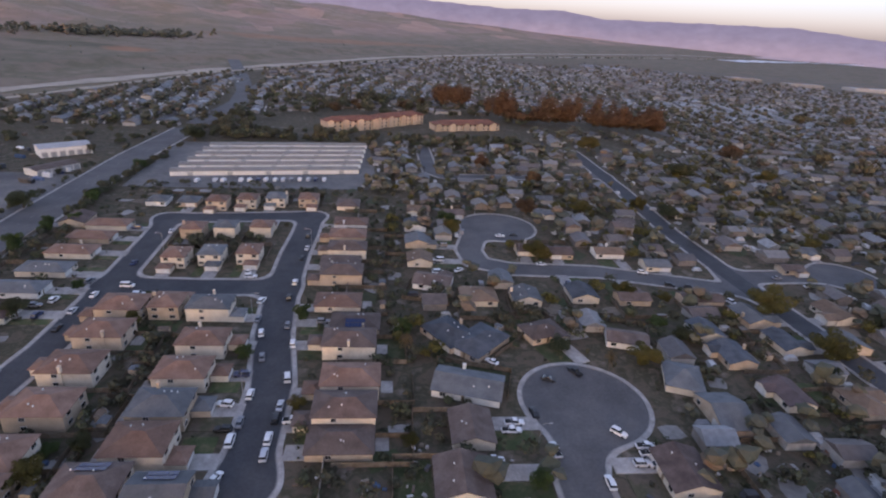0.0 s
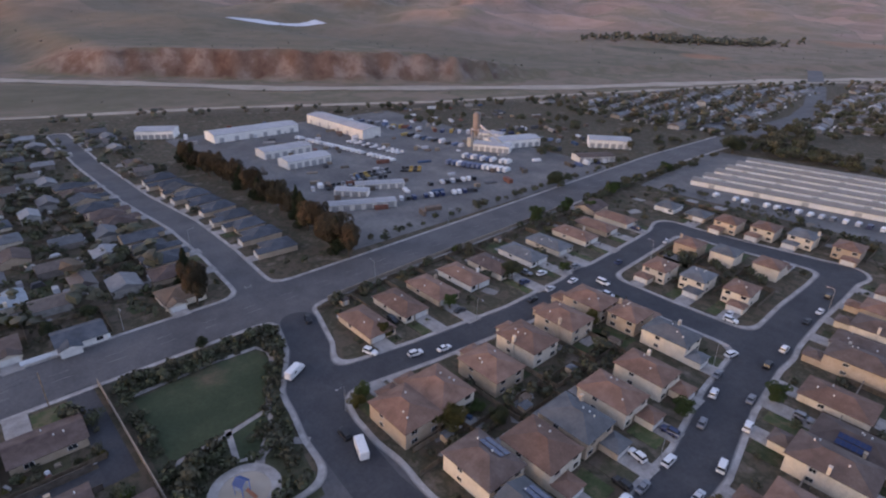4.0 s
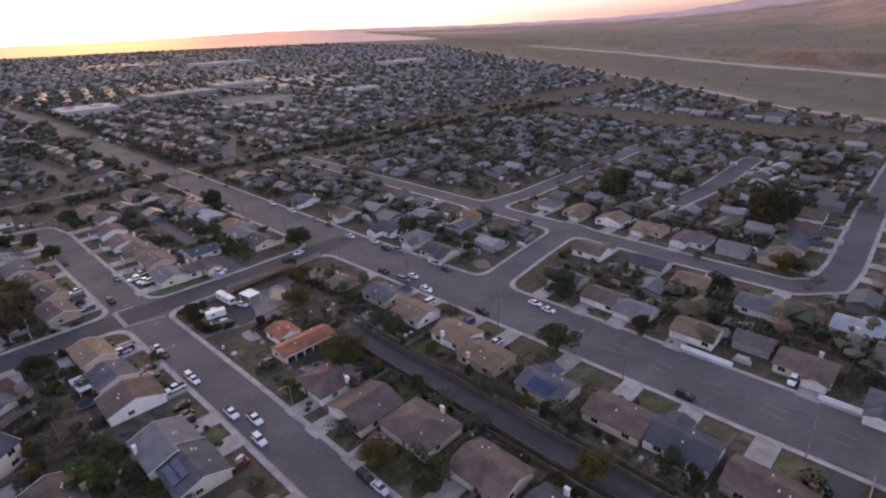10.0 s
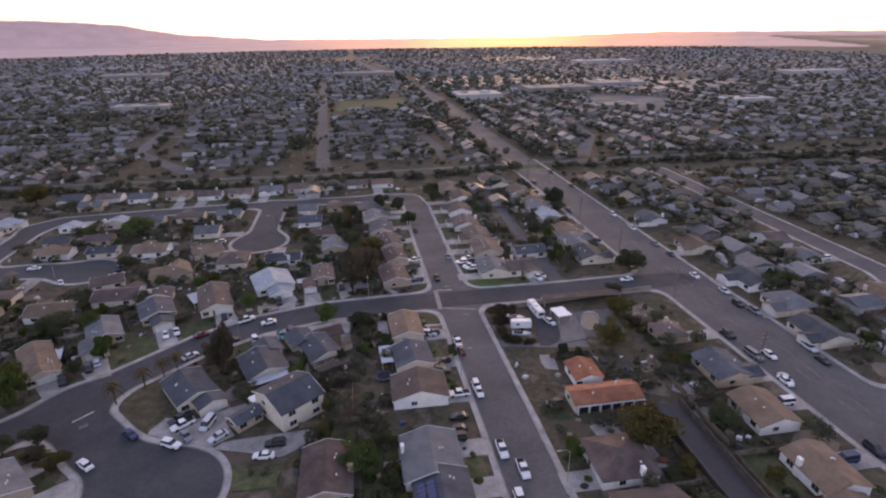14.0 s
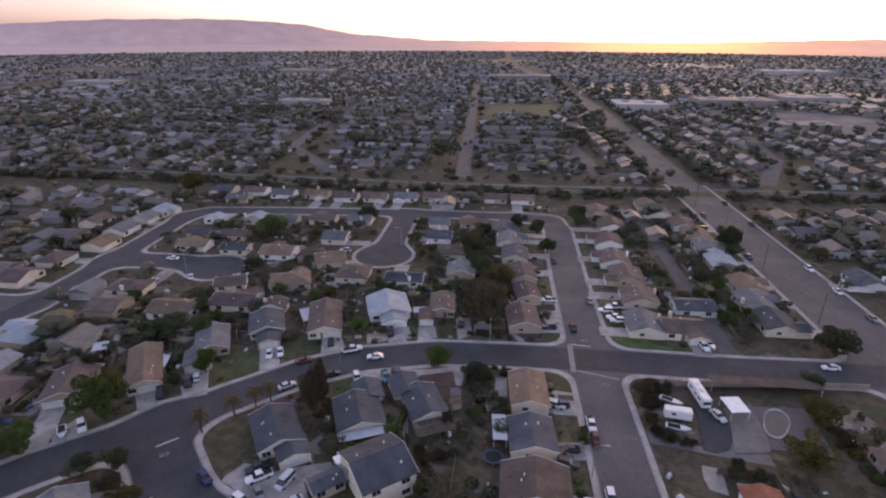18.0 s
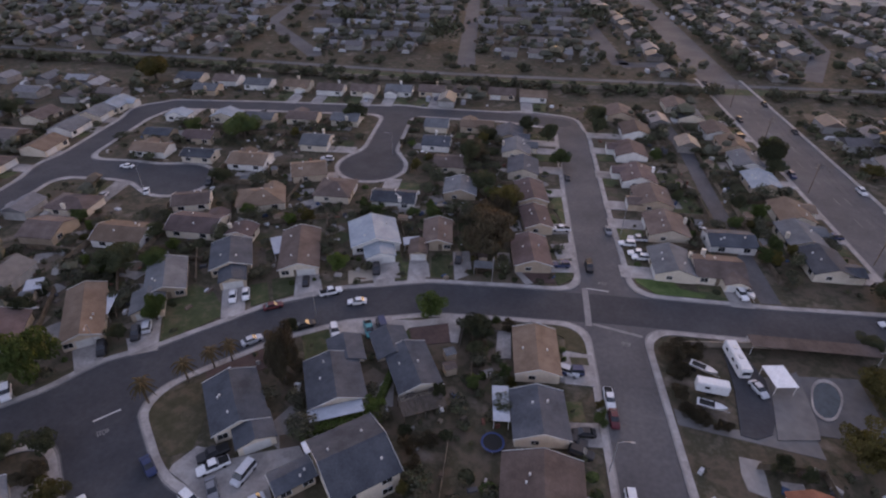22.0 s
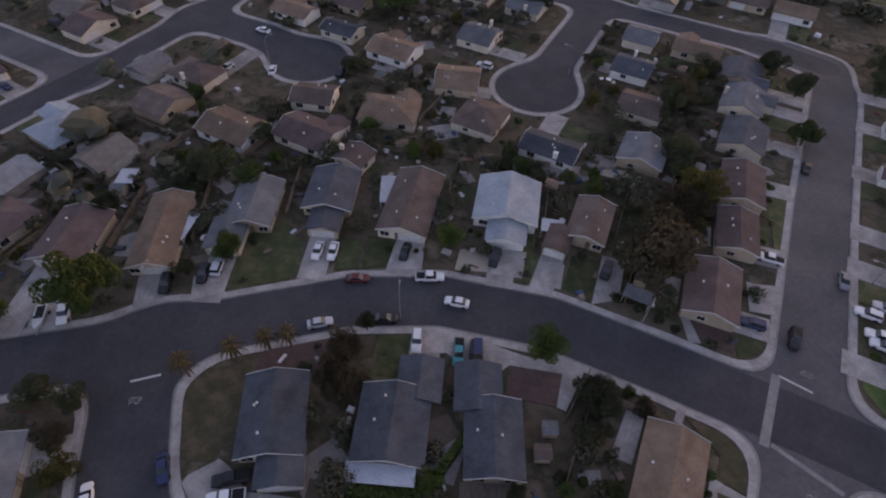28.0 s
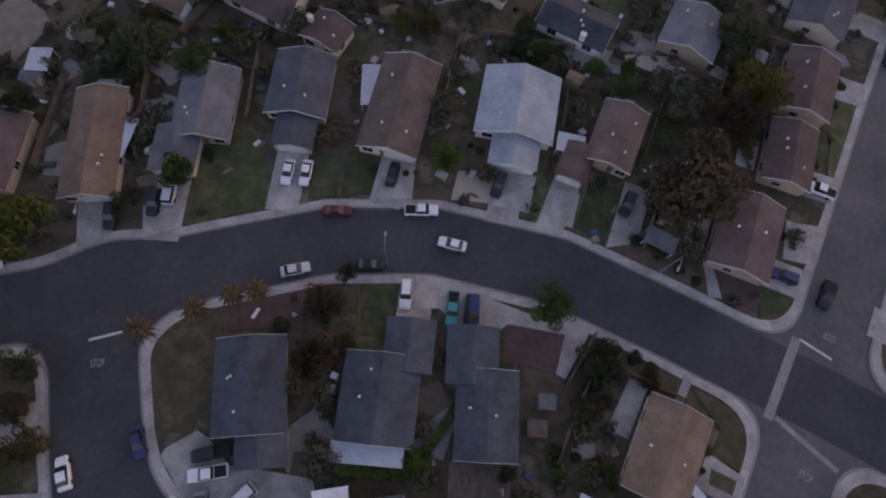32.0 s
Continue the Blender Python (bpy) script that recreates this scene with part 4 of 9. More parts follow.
house(-223.9, -31.5, -90, 13.0, 11.0, "N", ridge="x")
house(-219.1, -13.6, -90, 12.0, 11.0, "K", ridge="x")
house(-215.9, 8.1, -90, 12.0, 11.0, "G", ridge="x")
house(-219.4, 34.0, -90, 13.0, 11.0, "L", ridge="x")
house(-132.5, 119.5, 90, 10.5, 19.0, "T", hip=True)
house(-134.9, 135.2, 90, 10.5, 19.0, "T", hip=True)
house(-136.2, 150.9, 90, 10.5, 19.0, "T", hip=True)
house(-136.4, 166.8, 90, 10.5, 19.0, "T", hip=True)
house(-135.4, 181.9, 90, 10.5, 19.0, "D", hip=True)
house(-134.9, 199.5, 90, 10.5, 19.0, "G", hip=True)
house(-134.4, 216.6, 90, 10.5, 19.0, "G", hip=True)
house(-133.3, 234.1, 90, 10.5, 19.0, "T", hip=True)
house(-133.3, 250.5, 90, 10.5, 19.0, "T", hip=True)
house(-132.7, 266.6, 90, 10.5, 19.0, "T", hip=True)
house(-89.8, 101.6, -90, 12.2, 15.5, "T", storeys=2, hip=True)
house(-90.5, 113.6, -90, 12.2, 15.5, "T", storeys=2, hip=True)
house(-88.7, 131.5, -90, 12.2, 15.5, "T", storeys=2, hip=True)
house(-90.5, 149.3, -90, 12.2, 15.5, "T", storeys=2, hip=True)
house(-90.5, 167.7, -90, 12.2, 15.5, "T", storeys=2, hip=True)
house(-91.9, 184.8, -90, 12.2, 15.5, "T", storeys=2, hip=True)
house(-65.4, 104.4, 90, 12.0, 15.2, "B", storeys=2, hip=True, solar=6)
house(-59.9, 117.8, 90, 12.5, 15.2, "T", storeys=2, hip=True)
house(-59.9, 131.3, 90, 12.0, 15.2, "G", storeys=2, hip=True)
house(-59.4, 146.8, 90, 11.5, 15.2, "T", storeys=2, hip=True)
house(-58.7, 163.2, 90, 11.0, 15.2, "T", storeys=2, hip=True)
house(-63.0, 185.6, 90, 11.0, 15.2, "G", storeys=2, hip=True)
house(-77.8, 186.8, -180, 11.0, 12.0, "T", storeys=2, hip=True)
house(-49.9, 101.5, 90, 12.0, 13.0, "G", storeys=2, solar=6)
house(-88.9, 227.9, 0, 10.0, 12.0, "T", storeys=2, hip=True)
house(-75.4, 231.0, 0, 10.0, 12.0, "G", storeys=2, hip=True)
house(-60.4, 233.1, 0, 10.0, 12.0, "T", storeys=2, hip=True)
house(-91.7, 258.8, -180, 10.5, 11.0, "T", storeys=2, hip=True)
house(-77.8, 262.1, -180, 10.5, 11.0, "G", storeys=2, hip=True)
house(-61.5, 263.6, -180, 10.5, 11.0, "T", storeys=2, hip=True)
house(-124.2, 303.8, 0, 11.0, 12.0, "G", hip=True)
house(-108.5, 304.1, 0, 11.0, 12.0, "G", hip=True)
house(-92.0, 299.7, 0, 11.0, 12.0, "T", storeys=2, hip=True)
house(-77.4, 304.5, 0, 11.0, 12.0, "T", storeys=2, hip=True)
house(-62.8, 308.2, 0, 11.0, 12.0, "G", storeys=2, hip=True)
house(-45.3, 308.7, 0, 11.0, 12.0, "T", storeys=2, hip=True)
house(-23.3, 307.8, -90, 14.0, 13.0, "B", hip=True)
house(-19.9, 278.4, -90, 11.8, 17.5, "T", hip=True)
house(-19.9, 255.0, -90, 11.8, 17.5, "T", storeys=2, hip=True)
house(-19.0, 239.7, -90, 11.8, 17.5, "B", storeys=2, hip=True)
house(-19.6, 214.9, -90, 11.8, 17.5, "B", storeys=2, hip=True)
house(-21.2, 228.9, -90, 11.8, 17.5, "B", hip=True)
house(-19.2, 193.5, -90, 11.8, 17.5, "T", hip=True)
house(-12.0, 178.1, -90, 11.8, 17.5, "B", hip=True, solar=6)
house(-13.1, 163.4, -90, 11.8, 17.5, "B", storeys=2, hip=True)
house(-11.4, 143.5, -90, 11.8, 17.5, "T", storeys=2, hip=True)
house(-12.1, 130.3, -90, 11.8, 17.5, "B", storeys=2, hip=True)
house(-12.5, 120.1, -90, 11.8, 17.5, "B", hip=True)
house(13.0, 277.5, 90, 12.0, 12.0, "N", ridge="x")
house(13.5, 255.7, 90, 12.0, 13.0, "G", ridge="x")
house(13.4, 234.1, 90, 11.0, 12.0, "K", ridge="x")
house(18.0, 212.2, 165, 16.0, 12.0, "B", ridge="x")
house(35.0, 200.3, -180, 15.0, 13.0, "K", hip=True)
house(67.0, 249.1, 0, 13.0, 10.0, "B", ridge="x")
house(81.8, 246.6, 0, 12.0, 11.0, "D", ridge="x")
house(106.7, 248.3, 0, 15.0, 10.0, "K", ridge="x")
house(125.2, 234.7, 0, 13.0, 10.0, "G", ridge="x")
house(54.3, 200.4, -180, 12.0, 12.0, "G")
house(79.0, 203.9, -180, 12.0, 13.0, "N")
house(99.5, 200.7, -180, 14.0, 9.0, "B", ridge="x")
house(129.2, 200.9, -180, 18.0, 9.0, "B", ridge="x")
house(30.4, 166.8, -44, 13.3, 20.0, "N", ridge="y", hip=True, plain=True)
house(20.7, 172.0, -56, 17.8, 13.6, "N", ridge="x", hip=True, plain=True)
house(54.4, 174.1, 20, 15.0, 11.0, "B", ridge="x", hip=True)
house(84.1, 169.4, -15, 15.0, 10.0, "B", ridge="x")
house(93.6, 146.7, -110, 15.0, 12.0, "G", hip=True)
house(97.9, 129.7, -90, 17.0, 11.0, "G")
house(23.6, 143.0, -16, 21.1, 13.2, "G", ridge="x", wall="white", plain=True)
house(21.9, 124.3, 90, 14.0, 12.0, "B", ridge="x")
house(17.4, 106.7, 90, 14.0, 14.0, "B", ridge="x")
house(74.1, 107.8, -90, 15.0, 13.0, "D", ridge="x")
house(119.0, 159.8, -90, 14.0, 11.0, "N", ridge="x")
house(117.4, 175.5, -90, 12.0, 11.0, "N", ridge="x")
house(124.4, 138.1, -90, 14.0, 10.0, "R", ridge="x")
house(15.9, 302.9, 0, 13.0, 10.0, "K", ridge="x")
house(34.8, 298.1, 0, 13.0, 10.0, "B", ridge="x")
house(88.3, 303.7, 0, 12.0, 9.0, "G", ridge="x")
house(216.4, 255.9, 0, 12.0, 10.0, "G", ridge="x")
house(193.7, 233.5, 0, 12.0, 8.0, "B", ridge="x")
house(211.3, 284.2, 0, 13.0, 10.0, "G", ridge="x")
house(168.6, 167.8, -180, 13.0, 12.0, "G")

# the remaining lots along the streets
def auto_lots():
    made = 0
    for half, pts in STREETS[:-2]:
        for (ax, ay), (bx, by) in zip(pts, pts[1:]):
            length = math.hypot(bx - ax, by - ay)
            ux, uy = (bx - ax) / length, (by - ay) / length
            tight = ax < -150 and bx < -190 and min(ay, by) > 85
            n = int(length / (12.6 if tight else 16.5))
            for i in range(n):
                t = (i + 0.5) * length / n
                for sgn in (1, -1):
                    off = half + (15.2 if tight else 14.5) if half < 9 else half + 12
                    px, py = ax + ux * t - uy * off * sgn, ay + uy * t + ux * off * sgn
                    if math.hypot(px + 40, py + 20) > (315 if py > 0 else 245) and not tight or px < -345:
                        continue
                    if any(math.hypot(px - q[0], py - q[1]) < (11.9 if tight else 16.5) for q in PLACED) or not lot_allowed(px, py):
                        continue
                    if min(field_at(px + a, py + b) for a in (-7, 0, 7) for b in (-7, 0, 7)) < 2.5:
                        continue
                    rot = math.degrees(math.atan2(uy, ux)) + (0 if sgn > 0 else 180)
                    if tight:
                        house(px, py, rot, rnd.uniform(11.0, 11.9), rnd.uniform(13.5, 15.5), rnd.choice("NNNDN"), ridge=rnd.choice("yxx"), hip=rnd.random() < 0.7, wing=(rnd.choice((-0.22, 0.22)), rnd.uniform(5.5, 6.4), rnd.uniform(3.2, 4.6)), wall="tan", plain=True)
                        continue
                    house(px, py, rot, rnd.uniform(12, 15), rnd.uniform(10, 12.5), rnd.choice("GNBBDKKRBL"),
                          ridge=rnd.choice("xxy"), hip=rnd.random() < 0.3, wing=(rnd.choice((-0.22, 0.22)), 7, 4) if rnd.random() < 0.4 else None)
                    made += 1
    return made


def lot_allowed(px, py):
    """Not on the park, the yards, the garden with the pool, or the open strip beside the main road."""
    if -160 < px < -85 and 44 < py < 84:
        return False
    if px < -178 and py > 131:
        return False
    if -155 < px < -88 and -140 < py < -95:
        return False
    if -190 < px < -150 and py > 110:
        return False
    if py > 300 and px < -8:
        return False
    if py < -285 or py > 470 or px < -480:
        return False
    return True


def infill_lots(limit):
    """Houses on the lots behind the street fronts that are still open."""
    made = 0
    r = random.Random(77)
    for i in range(9000):
        px, py = r.uniform(-150, 125), r.uniform(-285, 60)
        if made >= limit:
            break
        if not lot_allowed(px, py) or -20 < px < 8 and -99 < py < -60 or -130 < px < -110 and py > -90:
            continue
        turn = r.choice((0.0, 90.0)) + (r.uniform(15, 30) if -20 < px < 60 and -180 < py < -90 else r.uniform(-4, 4))
        w, d = r.uniform(11, 13.5), r.uniform(9, 11)
        c, s = math.cos(radians(turn)), math.sin(radians(turn))
        grid = [(px + c * a * w / 2 - s * b * d / 2, py + s * a * w / 2 + c * b * d / 2) for a in (-1, -0.5, 0, 0.5, 1) for b in (-1, -0.4, 0.4, 1)]
        if any(field_at(*q) < 3.6 or inside_house(*q, 1.6) for q in grid) or any(abs((q[0] - e[0]) * e[2] + (q[1] - e[1]) * e[3]) < e[4] + 0.6 and abs(-(q[0] - e[0]) * e[3] + (q[1] - e[1]) * e[2]) < e[5] + 0.6 for e in DRIVES for q in grid):
            continue
        house(px, py, turn, w, d, r.choice("BDKGNRB"), ridge="x", hip=r.random() < 0.4, plain=True)
        made += 1
    return made


auto_lots()
infill_lots(26)
NEAR_HOUSES = list(PLACED)

tagged(mesh_object("driveways", FAR_DRIVES[0], FAR_DRIVES[1], CONCRETE), "pale concrete driveways of the houses further off", kind="structure")
tagged(mesh_object("lawns", FAR_LAWNS[0], FAR_LAWNS[1], LAWN), "front lawns of the houses further off", kind="structure")

# ---------------------------------------------------------------- trees
BARK = material("bark", [(0.06, 0.045, 0.035), (0.1, 0.08, 0.06)], 2.0, 0.95, 0.5, fine=12)
LEAVES = {
    "green": material("green_leaves", [(0.04, 0.062, 0.018), (0.062, 0.09, 0.026), (0.085, 0.108, 0.035)], 1.2, 0.8, fine=7, random_amount=0.3),
    "dark": material("dark_leaves", [(0.036, 0.045, 0.022), (0.056, 0.065, 0.032), (0.078, 0.082, 0.04)], 1.2, 0.8, fine=7, random_amount=0.3),
    "bright": material("bright_leaves", [(0.048, 0.076, 0.016), (0.07, 0.105, 0.022), (0.092, 0.125, 0.03)], 1.2, 0.8, fine=7, random_amount=0.2),
    "yellow": material("olive_leaves", [(0.06, 0.055, 0.015), (0.09, 0.08, 0.02), (0.12, 0.095, 0.03)], 1.2, 0.8, fine=7, random_amount=0.25),
    "conifer": material("needle_leaves", [(0.014, 0.022, 0.01), (0.026, 0.034, 0.015)], 1.2, 0.85, fine=7, random_amount=0.3),
    "palm": material("palm_fronds", [(0.075, 0.056, 0.024), (0.12, 0.084, 0.036)], 1.2, 0.7, fine=7),
    "pine": material("brown_needle_leaves", [(0.042, 0.036, 0.022), (0.062, 0.052, 0.03), (0.088, 0.066, 0.038)], 0.6, 0.85, fine=5, random_amount=0.3),
    # rusty leaf tone, in part warm evening sun put into the colour
    "gum": material("gum_leaves", [(0.075, 0.048, 0.026), (0.115, 0.074, 0.04), (0.15, 0.1, 0.055)], 0.5, 0.8, fine=3, random_amount=0.3),
}
for leaf in LEAVES.values():
    tree_nodes, tree_links = leaf.node_tree.nodes, leaf.node_tree.links
    thin, both = tree_nodes.new("ShaderNodeBsdfTranslucent"), tree_nodes.new("ShaderNodeMixShader")
    both.inputs["Fac"].default_value = 0.35
    tree_links.new(tree_nodes["Principled BSDF"].inputs["Base Color"].links[0].from_socket, thin.inputs["Color"])
    tree_links.new(tree_nodes["Principled BSDF"].outputs[0], both.inputs[1])
    tree_links.new(thin.outputs[0], both.inputs[2])
    tree_links.new(both.outputs[0], tree_nodes["Material Output"].inputs["Surface"])
WORDS = {"green": "green broadleaf tree", "dark": "dense dark-green broadleaf tree", "bright": "bright green leafy tree", "yellow": "olive-yellow broadleaf tree",
         "conifer": "tall dark conifer with narrow crown", "palm": "palm tree with drooping fronds", "pine": "tall brownish-green pine", "gum": "tall gum tree with sunset-tinted rusty leaves"}
trnd = random.Random(5)


def leaf_cloud(kind, seed):
    """A crown of radius one, about height one, of many small leaf clumps in lumps."""
    r = random.Random(seed)
    v, f = [], []
    lumps = []
    if kind in ("conifer",):
        for i in range(26):
            t = i / 25
            a = r.uniform(0, 6.28)
            rad = (1 - t) * 0.72 + 0.05
            lumps.append((rad * math.cos(a) * r.uniform(0.4, 1), rad * math.sin(a) * r.uniform(0.4, 1), 0.08 + 0.9 * t, 0.34 * (1 - t) + 0.12, 0.1))
    else:
        for i in range(17):
            a, q = r.uniform(0, 6.28), r.uniform(0.1, 0.72) ** 0.7
            zz = r.uniform(0.34, 0.82)
            lumps.append((q * math.cos(a), q * math.sin(a), zz, r.uniform(0.26, 0.42), r.uniform(0.12, 0.19)))
        lumps.append((0, 0, 0.78, 0.4, 0.2))
        lumps.append((0, 0, 0.55, 0.55, 0.25))
    for lx, ly, lz, lr, lh in lumps:
        for i in range(340):
            d = Vector((r.gauss(0, 1), r.gauss(0, 1), r.gauss(0, 1))).normalized()
            p = Vector((lx + d.x * lr * r.uniform(0.75, 1.08), ly + d.y * lr * r.uniform(0.75, 1.08), lz + d.z * lh * r.uniform(0.75, 1.08)))
            size = r.uniform(0.014, 0.034)
            n = (d + Vector((r.gauss(0, 0.5), r.gauss(0, 0.5), r.gauss(0, 0.5)))).normalized()
            a = n.orthogonal().normalized()
            b = n.cross(a)
            k = len(v)
            for sa, sb in ((-1, -0.7), (1, -0.8), (0.8, 1), (-0.9, 0.8)):
                o = p + a * sa * size + b * sb * size
                v.append((o.x, o.y, o.z))
            f.append((k, k + 1, k + 2, k + 3))
    return v, f


def limb(v, f, p0, p1, r0, r1, sides=6):
    d = (Vector(p1) - Vector(p0)).normalized()
    a = d.orthogonal().normalized()
    b = d.cross(a)
    k = len(v)
    for p, rad in ((p0, r0), (p1, r1)):
        for i in range(sides):
            t = 2 * math.pi * i / sides
            o = Vector(p) + (a * math.cos(t) + b * math.sin(t)) * rad
            v.append(tuple(o))
    for i in range(sides):
        j = (i + 1) % sides
        f.append((k + i, k + j, k + sides + j, k + sides + i))


def trunk_mesh(kind, seed):
    r = random.Random(seed + 99)
    v, f = [], []
    if kind == "conifer":
        limb(v, f, (0, 0, 0), (0, 0, 0.95), 0.06, 0.01)
    else:
        limb(v, f, (0, 0, 0), (0.01, 0.01, 0.32), 0.085, 0.06)
        for i in range(5):
            a = i * 1.256 + r.uniform(-0.3, 0.3)
            limb(v, f, (0.01, 0.01, 0.3), (0.42 * math.cos(a), 0.42 * math.sin(a), r.uniform(0.5, 0.68)), 0.045, 0.015, 5)
        limb(v, f, (0.01, 0.01, 0.31), (0, 0.03, 0.75), 0.05, 0.015, 5)
    return v, f


def palm_mesh():
    v, f = [], []
    tv, tf = [], []
    limb(tv, tf, (0, 0, 0), (0.02, 0, 0.5), 0.09, 0.07, 8)
    limb(tv, tf, (0.02, 0, 0.5), (0.0, 0.02, 0.86), 0.07, 0.065, 8)
    r = random.Random(3)
    for i in range(26):
        a = i * 2.399
        up = 0.16 - 0.28 * (i / 26)
        prev = None
        for j in range(6):
            t = j / 5
            rad = t * 1.0
            z = 0.87 + up * math.sin(t * 2.4) - 0.26 * t * t * (0.6 + i / 26)
            wdt = 0.11 * math.sin(math.pi * min(1, t + 0.15)) + 0.01
            px, py = rad * math.cos(a), rad * math.sin(a)
            sx, sy = -math.sin(a) * wdt, math.cos(a) * wdt
            k = len(v)
            v += [(px + sx, py + sy, z - 0.03), (px, py, z), (px - sx, py - sy, z - 0.03)]
            if prev is not None:
                f += [(prev, prev + 1, k + 1, k), (prev + 1, prev + 2, k + 2, k + 1)]
            prev = k
    return v, f, tv, tf


TREES = {}
TREE_SPOTS, MORE_TREES, MORE_BUSHES, MORE_GUMS = [], [], [], []


def field_smooth(px, py):
    """Distance to the kerb, read between the grid's points."""
    u, w = (px - GX0) / CELL, (py - GY0) / CELL
    i, j = int(u), int(w)
    if not (0 <= i < FIELD_D.shape[0] - 1 and 0 <= j < FIELD_D.shape[1] - 1):
        return 99.0
    u, w = u - i, w - j
    return float((FIELD_D[i, j] * (1 - u) + FIELD_D[i + 1, j] * u) * (1 - w) + (FIELD_D[i, j + 1] * (1 - u) + FIELD_D[i + 1, j + 1] * u) * w)


def off_kerb(px, py, gap):
    """Moves a corner back behind the kerb."""
    for i in range(14):
        short = gap - field_smooth(px, py)
        if short <= 0.02:
            break
        gx, gy = field_smooth(px + 0.7, py) - field_smooth(px - 0.7, py), field_smooth(px, py + 0.7) - field_smooth(px, py - 0.7)
        n = math.hypot(gx, gy) or 1.0
        px, py = px + min(short, 0.5) * gx / n, py + min(short, 0.5) * gy / n
    return px, py


def tree(x, y, kind, h, r):
    """A tree of that height and crown radius; z of the crown is squeezed to fit."""
    if field_at(x, y) < 0.8:
        if field_at(x, y) < -2.0:
            return None
        x, y = off_kerb(x, y, 0.8)
    for i in range(12):
        if not inside_house(x, y, 0.4):
            break
        x, y = x + 0.8 * math.cos(i * 2.4) * (1 + i / 3), y + 0.8 * math.sin(i * 2.4) * (1 + i / 3)
    if len(TREE_SPOTS) >= 300 or not (-420 < x < 320 and -300 < y < 720):
        (MORE_GUMS if kind == "gum" else MORE_TREES).append((x, y, float(ground_height(np.array([x]), np.array([y]))[0]), h, r))
        return None
    variant = trnd.randint(0, 2) if kind != "palm" else 0
    turn = trnd.uniform(0, 360)
    scale = Matrix.Diagonal((r, r, h, 1))
    m = pose(x, y, float(ground_height(np.array([x]), np.array([y]))[0]) - 0.05, 0, 0, turn)
    TREE_SPOTS.append((x, y, r))
    key = (kind, variant)
    if key in TREES:
        first, s0 = TREES[key]
        return copy_thing(first, m @ scale @ Matrix.Diagonal((1 / s0[0], 1 / s0[1], 1 / s0[2], 1)))
    base = new("palm_tree" if kind == "palm" else "tree")
    tagged(base, WORDS[kind] + " standing among houses", "tree", "trees of the neighbourhood")
    if kind == "palm":
        v, f, tv, tf = palm_mesh()
    else:
        v, f = leaf_cloud(kind, variant + len(kind) * 7)
        tv, tf = trunk_mesh(kind, variant)
    mesh_object("trunk", tv, tf, BARK, base)
    mesh_object("crown", v, f, LEAVES[kind], base)
    base.matrix_basis = m @ scale
    TREES[key] = (base, (r, r, h))
    return base


def bush_mesh(seed):
    r = random.Random(seed)
    v, f = [], []
    for i in range(480):
        d = Vector((r.gauss(0, 1), r.gauss(0, 1), abs(r.gauss(0, 1)) + 0.05)).normalized()
        p = Vector((d.x, d.y, d.z)) * r.uniform(0.7, 1.02)
        n = (d + Vector((r.gauss(0, 0.5), r.gauss(0, 0.5), r.gauss(0, 0.5)))).normalized()
        a = n.orthogonal().normalized()
        b = n.cross(a)
        s = r.uniform(0.06, 0.135)
        k = len(v)
        for sa, sb in ((-1, -0.7), (1, -0.8), (0.8, 1), (-0.9, 0.8)):
            o = p + a * sa * s + b * sb * s
            v.append((o.x, o.y, max(o.z, 0.0)))
        f.append((k, k + 1, k + 2, k + 3))
    return v, f


BUSHES = [0]


def bush(x, y, kind, r, h):
    BUSHES[0] += 1
    if BUSHES[0] > 300:
        MORE_BUSHES.append((x, y, 0.0, h * 1.1, r))
        return None
    key = ("bush", kind)
    ob = new("bush", CACHE.get((key, trnd.randint(0, 1))))
    if ob.data is None:
        scene.collection.objects.unlink(ob)
        bpy.data.objects.remove(ob)
        for i in range(2):
            v, f = bush_mesh(i + 31)
            me = bpy.data.meshes.new("bush")
            me.from_pydata(v, [], f)
            me.materials.append(LEAVES[kind])
            CACHE[(key, i)] = me
        ob = new("bush", CACHE[(key, 0)])
    ob.matrix_basis = pose(x, y, 0, 0, 0, trnd.uniform(0, 360)) @ Matrix.Diagonal((r, r * trnd.uniform(0.8, 1.2), h, 1))
    return tagged(ob, f"rounded {'dark' if kind == 'dark' else 'green'} garden bush on bare soil", "bush", "garden bushes")

tree(-72.5, -109.7, "green", 3.8, 1.6)
tree(40.6, -105.6, "bright", 13.1, 6.2)
tree(-10.1, -111.9, "pine", 15.9, 3.4)
tree(-53.9, -119.2, "green", 4.2, 1.4)
tree(-93.9, -18.8, "dark", 7.4, 5.9)
tree(-45.6, -71.5, "bright", 6.2, 4.8)
tree(-91.2, -31.6, "yellow", 5.7, 4.5)
tree(51.4, -92.3, "bright", 7.8, 4.9)
tree(-82.4, 108.9, "yellow", 6.3, 5.0)
tree(-47.7, -132.7, "dark", 4.5, 3.6)
tree(26.3, -127.2, "bright", 7.6, 3.3)
tree(37.1, 105.4, "green", 4.9, 3.4)
tree(-25.6, 134.4, "yellow", 4.3, 2.5)
tree(46.5, -143.0, "dark", 7.6, 6.1)
tree(-91.2, -66.3, "bright", 5.2, 2.6)
tree(-9.7, -151.2, "bright", 5.8, 3.0)
tree(-115.4, -44.3, "dark", 3.9, 1.9)
tree(-163.3, -4.4, "yellow", 7.2, 5.8)
tree(-36.2, -136.6, "bright", 7.0, 3.9)
tree(-158.0, -16.2, "dark", 3.8, 2.7)
